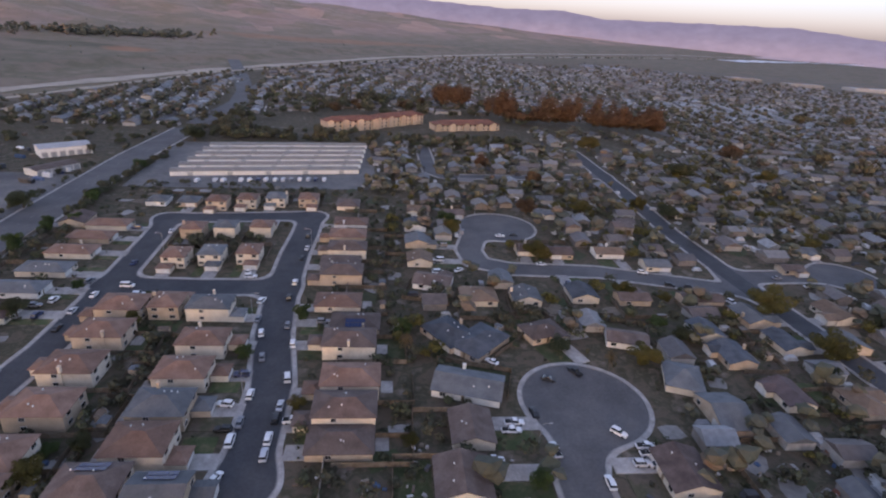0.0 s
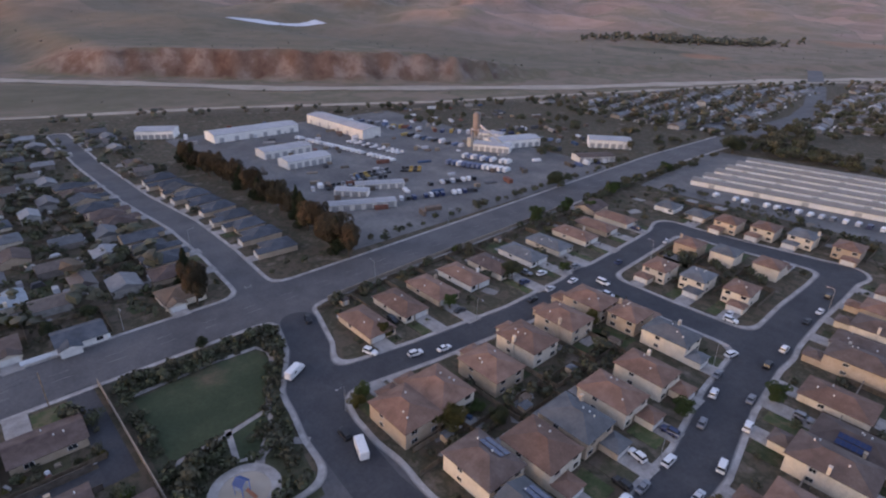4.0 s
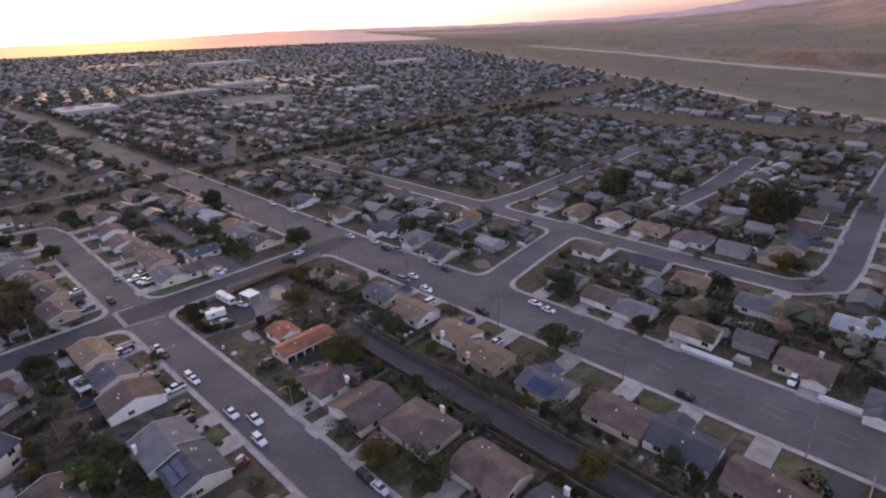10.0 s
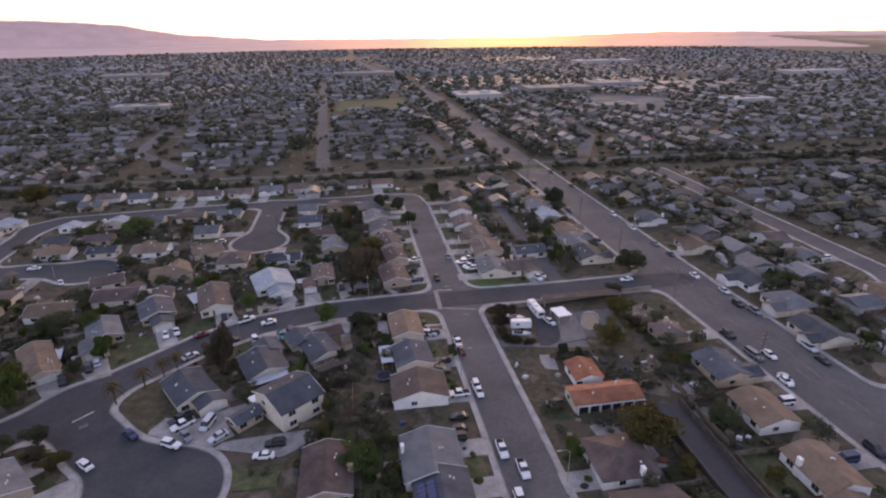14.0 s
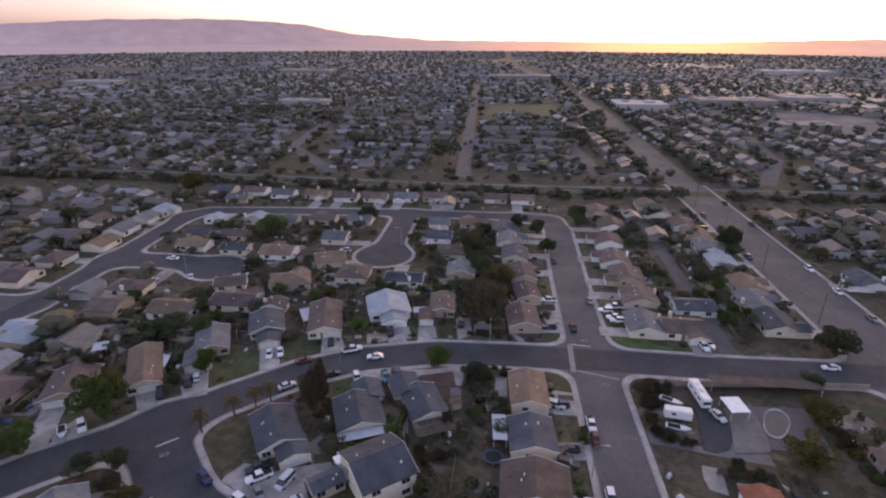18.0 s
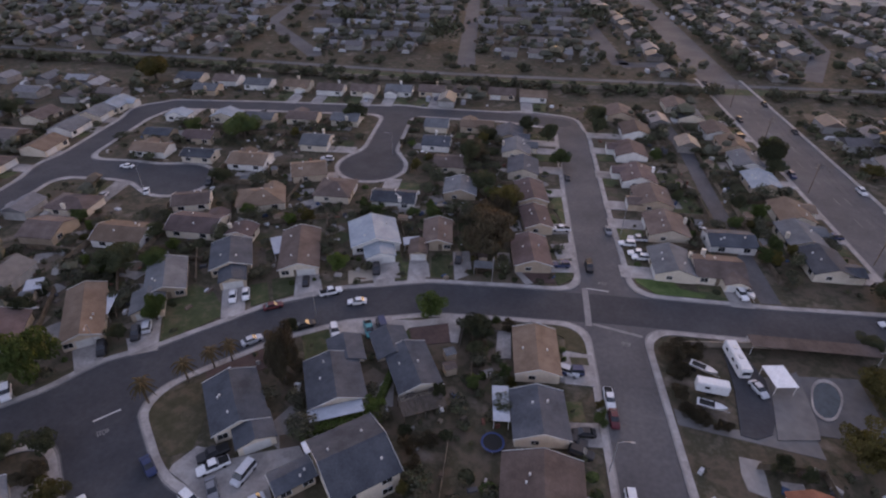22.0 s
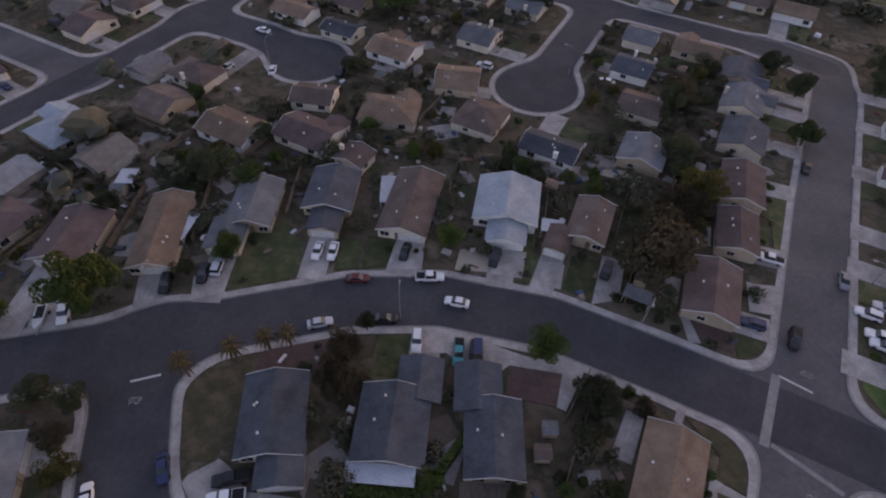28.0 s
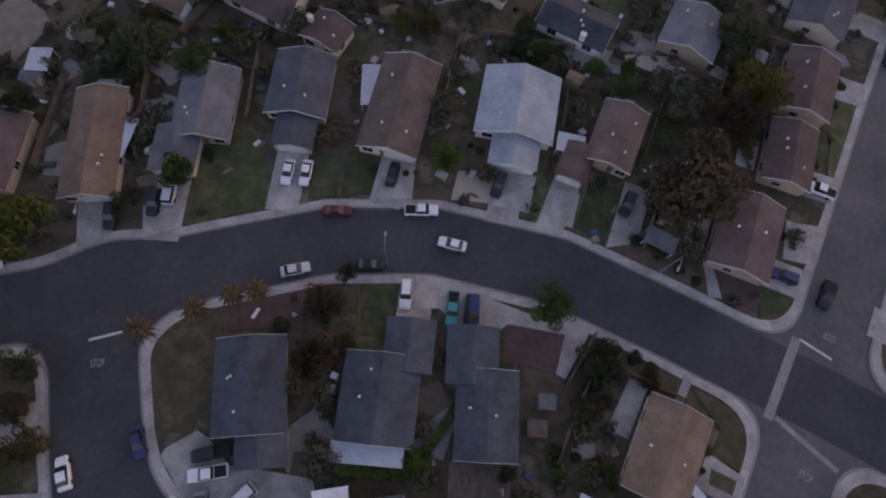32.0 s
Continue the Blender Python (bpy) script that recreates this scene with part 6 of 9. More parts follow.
# ---------------------------------------------------------------- gardens: fences, sheds, bushes and small trees
yard = random.Random(21)
KEEP_CLEAR = [(-123, -115, -292, -152), (-106, -86, -164, -151), (-56, -49.5, -106.5, -99.5), (-46, -40.5, -126, -117), (-131, -86, -137, -105), (-155, -83, 44, 98), (-125, -115, -85, 48), (-20, 6, -98, -81), (-500, -178, 124, 500), (-165, -5, 340, 470), (-500, 300, -345, -296),
              (0, 17, -112, -92), (-44, -31, -138, -125), (5, 25, -79, -60), (-28, -17, -107, -101), (-41, -32, -111, -106), (-31, -17, -90, -78)]
row = random.Random(17)
for i in range(26):
    t = i / 25
    tree(-362 + 182 * t + row.uniform(-2, 2), 139 + 9 * math.sin(t * 2.6) + row.uniform(-1.5, 1.5), row.choice(("pine", "pine", "conifer", "pine")), row.uniform(12, 17), row.uniform(4.6, 6.2))


def free_spot(px, py, margin=1.0, road=2.6):
    if any(a < px < b and c < py < d for a, b, c, d in KEEP_CLEAR):
        return False
    return field_at(px, py) > road and not inside_house(px, py, margin)


FENCES, MORE_FENCES = [0], ([], [])


def fence_line(p0, p1, h=1.75):
    """Board fence with posts between two points, one object."""
    FENCES[0] += 1
    if FENCES[0] > 290:
        k = len(MORE_FENCES[0])
        ux, uy = p1[0] - p0[0], p1[1] - p0[1]
        q = math.hypot(ux, uy)
        sx, sy = -uy / q * 0.03, ux / q * 0.03
        base_ring = [(p0[0] + sx, p0[1] + sy), (p1[0] + sx, p1[1] + sy), (p1[0] - sx, p1[1] - sy), (p0[0] - sx, p0[1] - sy)]
        MORE_FENCES[0].extend([(*b, 0) for b in base_ring] + [(*b, h) for b in base_ring])
        MORE_FENCES[1].extend(box_faces(k))
        return None
    dx, dy = p1[0] - p0[0], p1[1] - p0[1]
    n = math.hypot(dx, dy)
    spans = [(0, n, -0.02, 0.02, 0.05, h)]
    k = max(1, int(n / 2.4))
    spans += [(i * n / k - 0.06, i * n / k + 0.06, -0.07, 0.07, 0.0, h + 0.08) for i in range(k + 1)]
    spans += [(0, n, 0.02, 0.06, zz, zz + 0.09) for zz in (0.4, h - 0.3)]
    ob = boxes("fence", spans, WOOD)
    ob.matrix_basis = pose(p0[0], p0[1], 0, 0, 0, math.degrees(math.atan2(dy, dx)))
    return tagged(ob, "weathered brown wooden board fence between gardens", "fence", "garden fences")


def gardens():
    sheds = 0
    for hx, hy, c, s, hw, hd in sorted(NEAR_HOUSES, key=lambda q: math.hypot(q[0] + 35, q[1] + 60)):
        if hd < 4.2 or hx > 320 or hy > 470:
            continue

        def at(lx, ly):
            return hx + c * lx - s * ly, hy + s * lx + c * ly

        # depth of the back garden
        depth = 2.0
        while depth < 11 and all(free_spot(*at(q, hd + depth), 0.6, 2.2) for q in (-hw * 0.7, 0, hw * 0.7)):
            depth += 1.0
        depth -= 1.0
        side = 1.6
        if depth > 2.5 and hy < 330:
            back = hd + depth - 0.3
            fence_line(at(-hw - side, back), at(hw + side, back))
            if free_spot(*at(hw + side, hd + 1), 0.2, 2.0):
                fence_line(at(hw + side, back), at(hw + side, -hd * 0.2))
        for i in range(yard.randint(2, 5)):
            px, py = at(yard.uniform(-hw - 1, hw + 1), hd + yard.uniform(1.2, max(2, depth)))
            if free_spot(px, py, 1.2):
                if yard.random() < 0.42:
                    rr = yard.uniform(1.3, 2.9)
                    tree(px, py, yard.choice(("green", "dark", "dark", "yellow", "dark", "bright") if hy < 330 else ("yellow", "pine", "dark", "green")), yard.uniform(2.6, 5.6), rr)
                else:
                    bush(px, py, yard.choice(("dark", "green", "dark", "yellow")), yard.uniform(0.8, 1.7), yard.uniform(0.8, 2.0))
        for i in range(yard.randint(1, 3)):
            px, py = at(yard.uniform(-hw, hw), -hd - yard.uniform(1.2, 3.0))
            if free_spot(px, py, 0.7):
                bush(px, py, yard.choice(("dark", "green")), yard.uniform(0.5, 1.2), yard.uniform(0.5, 1.1))
        if depth > 4 and yard.random() < 0.5 and math.hypot(hx + 40, hy + 20) < 250:
            v = box_verts(-hw * 0.6, hw * 0.35, hd + 0.1, hd + min(3.6, depth - 1), 0.0, 0.08)
            pa = mesh_object("patio", v, box_faces(0), CONCRETE)
            pa.matrix_basis = Matrix(((c, -s, 0, hx), (s, c, 0, hy), (0, 0, 1, 0), (0, 0, 0, 1)))
            tagged(pa, "pale concrete patio behind a house", kind="structure")
        if depth > 5 and yard.random() < 0.38 and sheds < 60:
            px, py = at(yard.uniform(-hw * 0.8, hw * 0.8), hd + depth - 2.2)
            if free_spot(px, py, 1.5):
                shed(px, py, math.degrees(math.atan2(s, c)), yard.uniform(2.2, 3.4), yard.uniform(1.8, 2.6))
                sheds += 1
        if yard.random() < 0.4 and depth > 3 and math.hypot(hx + 40, hy + 20) < 250:
            g = box_verts(-hw - 1, hw + 1, hd + 0.2, hd + depth - 0.6, 0.0, 0.05)
            gr = mesh_object("lawn", g, box_faces(0), yard.choice((LAWN, SOIL)))
            gr.matrix_basis = Matrix(((c, -s, 0, hx), (s, c, 0, hy), (0, 0, 1, 0), (0, 0, 0, 1)))
            tagged(gr, "back garden of dry grass and soil", kind="structure")


def shed(x, y, rot, w, d, mat=None, h=2.0, word="small garden shed with low gable roof"):
    base = new("garden_shed")
    base.matrix_basis = pose(x, y, 0, 0, 0, rot)
    tagged(base, word, "shed", "garden sheds")
    v, f = wall_solid(-w / 2, w / 2, -d / 2, d / 2, h, "x", radians(14), False)
    mesh_object("wall", v, f, WALLS["tan"], base)
    v, f = roof_solid(-w / 2, w / 2, -d / 2, d / 2, h, "x", radians(14), 0.15, 0.06, False)
    mesh_object("roof", v, f, mat or yard.choice((ROOFS["K"][0], ROOFS["G"][0], ROOFS["B"][0])), base)
    boxes("door", [(-0.4, 0.4, -d / 2 - 0.04, -d / 2, 0.05, 1.8)], TRIM, base)
    return base


gardens()
tagged(mesh_object("fences", MORE_FENCES[0], MORE_FENCES[1], WOOD), "board fences between the gardens further off", "fence", kind="stuff")


PALE_ROOF = material("pale_sheet_roof", [(0.3, 0.33, 0.37), (0.38, 0.41, 0.45)], 0.3, 0.7, fine=3, random_amount=0.15)


def canopy(x, y, rot, w, d, h, mat, word="white sheet-metal patio cover on thin posts"):
    base = new("patio_cover")
    base.matrix_basis = pose(x, y, 0, 0, 0, rot)
    tagged(base, word, "patio cover", "patio covers")
    boxes("roof", [(-w / 2, w / 2, -d / 2, d / 2, h, h + 0.1)], mat, base)
    for sx in (-1, 1):
        for sy in (-1, 1):
            boxes("post", [(sx * (w / 2 - 0.2) - 0.05, sx * (w / 2 - 0.2) + 0.05, sy * (d / 2 - 0.2) - 0.05, sy * (d / 2 - 0.2) + 0.05, 0, h)], TRIM, base)
    return base


# ---------------------------------------------------------------- paving outside the streets
YARD = material("dusty_paving", [(0.085, 0.083, 0.083), (0.12, 0.115, 0.113), (0.17, 0.16, 0.15)], 0.03, 0.95, 0.2, 4.0, fine=0.5)
SAND = material("pale_sand", [(0.28, 0.24, 0.19), (0.36, 0.31, 0.25)], 0.02, 0.95, fine=0.2)
CUT = material("brown_mulch", [(0.07, 0.045, 0.04), (0.1, 0.065, 0.055)], 0.5, 0.9, fine=4)
SOUTH_ROAD = [(-160.5, -343), (-160, -411), (-160, -545), (-157, -710), (-146, -873), (-122, -1204), (-51, -1687)]
FAR_STREETS = [[(-27, -345), (-25, -369), (-16, -561), (1, -995)], [(-103, -494), (-113, -364)], [(-113, -364), (-153, -372)], [(-210, -350), (-245, -420), (-262, -520)], [(60, -352), (118, -430), (130, -560)]]
FAR_OPEN = [[(-29, -622), (-110, -632), (-114, -733), (-32, -723)], [(-295, -578), (-381, -528), (-455, -653), (-373, -711)], [(-176, -662), (-242, -661), (-268, -745), (-176, -745)]]
ribbon("alley", [(-120, -80), (-120, 44)], 3.4, 0.035, ASPHALT, "narrow asphalt alley behind the gardens")
ribbon("alley", [(-119, -152.5), (-119, -176.7), (-119.5, -209), (-120.5, -241), (-117, -290)], 2.6, 0.04, ASPHALT_OLD, "narrow asphalt alley between back gardens")
ribbon("alley", [(-116.6, 44), (-157, 43)], 3.2, 0.045, ASPHALT, "narrow asphalt alley beside the park wall")
ribbon("channel_bank", [(420, -330), (100, -327), (-20, -321), (-148, -324), (-260, -328), (-560, -300)], 5.0, 0.05, LAWN, "dry grassy bank of the drainage channel")
ribbon("channel_road", [(420, -340), (100, -337), (-20, -331), (-148, -334), (-260, -338), (-560, -310)], 2.2, 0.07, YARD, "dusty dirt track beside the drainage channel")
ribbon("yard_paving", [(-185, 250), (-430, 250)], 100, 0.02, YARD, "dusty paved industrial yard")
ribbon("storage_paving", [(-160, 390), (-12, 402)], 60, 0.025, YARD, "paved yard round the storage units")
ribbon("main_road_far", [(-172, 520), (-168, 650), (-182, 740), (-225, 900), (-300, 1150)], 10.5, 0.06, ASPHALT_OLD, "wide road leading north out of town")
ribbon("main_road_south", SOUTH_ROAD, 9.5, 0.06, ASPHALT_OLD, "wide road leading south through town")
for far_line in FAR_STREETS:
    ribbon("far_street", far_line, 5.0, 0.055, ASPHALT_OLD, "grey asphalt street among the far houses")


def terrain_strip(name, pts, half, mat, label, lift):
    """A strip that follows the ground."""
    fine = []
    for (ax, ay), (bx, by) in zip(pts, pts[1:]):
        n = max(2, int(math.hypot(bx - ax, by - ay) / 25))
        fine += [(ax + (bx - ax) * i / n, ay + (by - ay) * i / n) for i in range(n)]
    fine.append(pts[-1])
    v, f = [], []
    for i, p in enumerate(fine):
        q0, q1 = fine[max(0, i - 1)], fine[min(len(fine) - 1, i + 1)]
        dx, dy = q1[0] - q0[0], q1[1] - q0[1]
        n = math.hypot(dx, dy)
        wob = half * (1 + 0.25 * math.sin(i * 0.9) + 0.15 * math.sin(i * 2.3))
        sx, sy = -dy / n * wob, dx / n * wob
        for sg in (1, -1):
            x, y = p[0] + sx * sg, p[1] + sy * sg
            v.append((x, y, float(ground_height(np.array([x]), np.array([y]))[0]) + lift))
        if i:
            k = 2 * i
            f.append((k - 2, k - 1, k + 1, k))
    return tagged(mesh_object(name, v, f, mat), label, kind="structure")


terrain_strip("river_sand", RIVER, 15, SAND, "pale dry sand bed of the river", 0.6)
terrain_strip("levee_road", LEVEE, 2.2, SAND, "pale dirt road on the levee", 0.6)

# ---------------------------------------------------------------- park

def polygon(name, pts, z, mat, label, thick=0.0):
    if name in ("driveway", "lawn", "soil_bed"):
        pts = [off_kerb(p[0], p[1], 0.36 if name == "driveway" else 1.7) for p in pts]
    n = len(pts)
    v = [(p[0], p[1], z) for p in pts] + [(p[0], p[1], -0.05) for p in pts]
    return tagged(mesh_object(name, v, [tuple(range(n))] + [(i, (i + 1) % n, n + (i + 1) % n, n + i) for i in range(n)], mat), label, kind="structure")


COVER = material("ground_cover", [(0.028, 0.032, 0.017), (0.042, 0.046, 0.024), (0.065, 0.056, 0.035)], 0.3, 0.95, 0.6, 3.0, fine=2.5)
polygon("park_ground", [(-154, 50), (-101, 50), (-84, 52), (-84, 75), (-102, 78), (-118, 83), (-131, 91), (-147, 97), (-154, 92)], 0.04, COVER, "mulched planting beds round the park lawn")
polygon("field_lawn", [(-142.5, 53), (-114.3, 53.2), (-117.8, 77), (-121, 79), (-137, 87.5), (-141.5, 88), (-143.5, 86), (-144.6, 75)], 0.09, FIELD, "mown green sports lawn with worn brown middle")
polygon("small_lawn", [(-116, 66.8), (-105.3, 65), (-104.5, 70), (-107, 75.3), (-116.6, 76)], 0.1, FIELD, "small green lawn beside the park path")
for a in ([(-144.6, 53), (-145.6, 75), (-144.6, 87.3), (-141, 89.2), (-136.8, 88.6), (-117, 78), (-114.5, 66), (-113.3, 52.8)], [(-116.3, 67), (-105, 64.6), (-103, 70), (-106.5, 76)], [(-117.3, 77.5), (-106.8, 76)]):
    ribbon("park_path", a, 0.75, 0.13, CONCRETE, "narrow pale concrete path round the park lawn")


def ring(cx, cy, r0, r1, z, mat, name, label, n=40):
    v = [(cx + r * math.cos(2 * math.pi * i / n), cy + r * math.sin(2 * math.pi * i / n), z) for r in (r0, r1) for i in range(n)]
    f = [(i, (i + 1) % n, n + (i + 1) % n, n + i) for i in range(n)]
    return tagged(mesh_object(name, v, f, mat), label, kind="structure")


ring(-96, 62.5, 5.4, 7.8, 0.14, CONCRETE, "park_path", "pale concrete ring path round the playground")
ring(-96, 62.5, 0.01, 5.4, 0.1, SAND, "play_sand", "sandy playground floor")
ribbon("park_path", [(-101, 68), (-107, 72.5), (-100, 80.5)], 1.2, 0.125, CONCRETE, "pale concrete path from the street to the playground")


NAVY_PLAY = material("dull_blue_plastic", [(0.03, 0.06, 0.16), (0.05, 0.08, 0.2)], 1.0, 0.6)


def playground(x, y):
    base = new("play_structure")
    base.matrix_basis = pose(x, y, 0.1, 0, 0, 25)
    tagged(base, "blue and yellow playground climbing frame with slide", "playground")
    boxes("platform", [(-1.2, 1.2, -1.2, 1.2, 1.4, 1.55)], METAL, base)
    for sx in (-1, 1):
        for sy in (-1, 1):
            boxes("post", [(sx * 1.1 - 0.06, sx * 1.1 + 0.06, sy * 1.1 - 0.06, sy * 1.1 + 0.06, 0, 3.0)], TARP_BLUE, base)
    v, f = roof_solid(-1.3, 1.3, -1.3, 1.3, 3.0, "x", radians(35), 0.1, 0.05, False)
    mesh_object("roof", v, f, NAVY_PLAY, base)
    v = [(1.2, -0.4, 1.5), (1.2, 0.4, 1.5), (3.8, 0.4, 0.2), (3.8, -0.4, 0.2), (1.2, -0.4, 1.42), (1.2, 0.4, 1.42), (3.8, 0.4, 0.12), (3.8, -0.4, 0.12)]
    mesh_object("slide", v, box_faces(0), ROOFS["O"][0], base)


playground(-96, 62)
prk = random.Random(8)
for i in range(330):
    px, py = prk.uniform(-153, -86), prk.uniform(50, 96)
    d = field_at(px, py)
    in_lawn = -144.8 < px < -104 and 52.5 < py < 88 - 0.62 * max(0, px + 137) and not (-113.5 < px < -104 and py < 64)
    if d > 2.6 and not in_lawn and math.hypot(px + 96, py - 62.5) > 8.6:
        bush(px, py, prk.choice(("dark", "green", "dark")), prk.uniform(0.7, 1.5), prk.uniform(0.6, 1.3))
for px, py, r in [(-150, 55, 1.8), (-149, 72, 1.9), (-150, 88, 2), (-109, 58, 2.4), (-106, 54, 2.6), (-111, 62, 2), (-88, 73, 2), (-100, 51.5, 2.5)]:
    tree(px, py, prk.choice(("green", "dark")), r * 1.9, r)


def wall_run(pts, h, thick, mat, label):
    for a, b in zip(pts, pts[1:]):
        n = math.hypot(b[0] - a[0], b[1] - a[1])
        ob = boxes("garden_wall", [(0, n, -thick / 2, thick / 2, 0, h), (-0.03, n + 0.03, -thick / 2 - 0.04, thick / 2 + 0.04, h, h + 0.08)], mat)
        ob.matrix_basis = pose(a[0], a[1], 0, 0, 0, math.degrees(math.atan2(b[1] - a[1], b[0] - a[0])))
        tagged(ob, label, "wall", "block walls")


BLOCK = material("block_wall", [(0.2, 0.165, 0.13), (0.27, 0.225, 0.18)], 0.4, 0.9, 0.2, fine=4)
OLD_BOARD = material("old_boards", [(0.06, 0.05, 0.042), (0.09, 0.075, 0.062), (0.12, 0.1, 0.085)], 0.7, 0.9, 0.3, fine=6)
wall_run([(-123.8, -80), (-123.8, 39.5)], 1.7, 0.12, OLD_BOARD, "dark weathered board fence along the alley")
wall_run([(-116.2, 40), (-116.2, -10), (-116.2, -80)], 1.7, 0.12, OLD_BOARD, "dark weathered board fence along the alley")
wall_run([(-156, 47.6), (-101, 49)], 1.7, 0.18, BLOCK, "tan concrete block wall beside the park")
wall_run([(-155.5, 119), (-158, 165), (-158.5, 215), (-161, 270)], 1.8, 0.2, BLOCK, "tan concrete block wall beside the main road")
wall_run([(-148.7, -139), (-116, -136.6), (-92, -134)], 1.6, 0.2, BLOCK, "tan concrete block wall along the corner garden")
wall_run([(-17, 305), (-17, 200), (-16, 100)], 1.7, 0.18, BLOCK, "tan concrete block wall behind the two-storey houses")
wall_run([(-178.5, 33), (-178.5, 56)], 1.5, 0.2, WHITE_SHEET, "white-painted block wall beside the main road")
wall_run([(-178.5, -1), (-178.5, 13)], 1.4, 0.2, WHITE_SHEET, "white-painted block wall beside the main road")
wall_run([(-560, -296), (-262, -324), (-182, -322)], 1.8, 0.2, BLOCK, "tan concrete block wall along the drainage channel")
wall_run([(-140, -320), (-20, -314), (110, -319), (330, -322)], 1.8, 0.2, BLOCK, "tan concrete block wall along the drainage channel")

# ---------------------------------------------------------------- corner garden with the pool
WATER = material("pool_water", [(0.012, 0.03, 0.042), (0.026, 0.05, 0.066)], 0.8, 0.35, 0.1, 2.0, fine=3, spec=0.25)


def pool(x, y, rot):
    base = new("swimming_pool")
    base.matrix_basis = pose(x, y, 0, 0, 0, rot)
    tagged(base, "kidney-shaped dark pool with pale concrete rim", "pool")
    n = 28
    ra = [(3.6 + 0.7 * math.cos(2 * t) - 0.5 * math.cos(t)) for t in [2 * math.pi * i / n for i in range(n)]]
    pt = lambda i, k: (ra[i] * k * 1.25 * math.cos(2 * math.pi * i / n), ra[i] * k * 0.8 * math.sin(2 * math.pi * i / n))
    mesh_object("water", [(*pt(i, 1.0), 0.16) for i in range(n)], [tuple(range(n))], WATER, base)
    v = [(*pt(i, 0.99), 0.24) for i in range(n)] + [(*pt(i, 1.17), 0.24) for i in range(n)] + [(*pt(i, 0.99), 0.1) for i in range(n)]
    f = [(i, (i + 1) % n, n + (i + 1) % n, n + i) for i in range(n)] + [(i, (i + 1) % n, 2 * n + (i + 1) % n, 2 * n + i) for i in range(n)]
    mesh_object("rim", v, f, CONCRETE, base)


pool(-118.4, -121.6, 62)
polygon("pool_paving", [(-113, -128), (-113, -113), (-127, -112), (-128, -129)], 0.06, YARD, "dull brown paving round the pool")
polygon("corner_drive", [(-87.5, -112.0), (-112.5, -107.5), (-113, -128), (-104.5, -126), (-104, -113), (-96, -112), (-87.5, -116)], 0.055, YARD, "wide dull concrete driveway of the corner garden")
canopy(-110, -125.0, 8, 4.6, 6.0, 2.6, WHITE_SHEET, "white fabric carport canopy over the driveway")
car(-95.8, -121.2, 172, "caravan", "white")
car(-119.5, 193.2, 85, "suv", "white")
car(-119.2, 182.4, 85, "suv", "navy")
car(-109.7, 185.9, 85, "sedan", "silver")
car(-105.8, 226.1, 85, "sedan", "navy")
car(-99.7, 205.4, 85, "van", "white")
car(-103.4, 261.8, 85, "sedan", "white")
car(-108.8, 174.5, 85, "sedan", "black")
car(-120.0, 149.4, 85, "sedan", "black")
car(-114.7, 208.6, 85, "suv", "grey")
canopy(-121, -135.4, 0, 27, 3.8, 2.6, ROOFS["B"][0], "long brown lean-to roof along the garden wall")


def motorhome(x, y, rot):
    base = new("motorhome")
    base.matrix_basis = pose(x, y, 0.06, 0, 0, rot)
    tagged(base, "cream motorhome with boxy body parked in the corner garden", "motorhome")
    bm = bmesh.new()
    bmesh.ops.create_cube(bm, size=1.0, matrix=Matrix.Translation((0, 0, 1.75)) @ Matrix.Diagonal((9.2, 2.4, 2.6, 1)))
    bmesh.ops.bevel(bm, geom=bm.edges[:], offset=0.22, segments=2, affect="EDGES")
    part("body", bm, PAINT["white"], base)
    boxes("windscreen", [(4.52, 4.63, -0.95, 0.95, 1.5, 2.4)], GLASS, base)
    for sy in (-1, 1):
        for wx in (-2.5, 0.5, 2.6):
            boxes("side_window", [(wx - 0.5, wx + 0.5, sy * 1.2 - 0.02, sy * 1.2 + 0.02, 1.7, 2.3)], GLASS, base)
    for wx in (-2, 0.8):
        boxes("roof_unit", [(wx - 0.5, wx + 0.5, -0.4, 0.4, 3.05, 3.3)], TRIM, base)
    v, f = wheel_mesh(0.42)
    for wx in (-2.6, 3.0):
        for sy in (-1, 1):
            shared("wheel", ("wheel", 0.42), v, f, [TYRE], base, pose(wx, sy * 1.0, 0.42))


motorhome(-103.4, -130.0, 95)
THICKET = {}


def thicket(x, y, r, h, kind="pine"):
    """A shrub of many small leaves that reaches down to the ground."""
    variant = trnd.randint(0, 2)
    if (kind, variant) not in THICKET:
        v, f = leaf_cloud(kind, 90 + variant)
        me = bpy.data.meshes.new("shrub")
        me.from_pydata([(a, b, max(0.0, (c - 0.2) * 1.25)) for a, b, c in v], [], f)
        me.materials.append(LEAVES[kind])
        THICKET[kind, variant] = me
    ob = new("shrub", THICKET[kind, variant])
    ob.matrix_basis = pose(x, y, 0, 0, 0, trnd.uniform(0, 360)) @ Matrix.Diagonal((r, r * trnd.uniform(0.85, 1.15), h, 1))
    word = {"pine": "brown-leaved spreading", "green": "leafy green", "yellow": "olive-yellow", "dark": "dark green", "bright": "bright green"}[kind]
    tagged(ob, word + " shrub on garden soil", "shrub", "garden shrubs")


for px, py, r in [(-90.5, -130.5, 3.0), (-91.0, -125.5, 2.6), (-92.5, -134.0, 2.2), (-89.4, -119.5, 2.2), (-90.0, -115.5, 2.0), (-92.1, -113.6, 2.2),
                  (-95.8, -112.2, 1.8), (-96.5, -133.6, 1.8), (-95.0, -130.6, 2.0), (-130.5, -117, 3)]:
    thicket(px, py, r, r * 1.1)
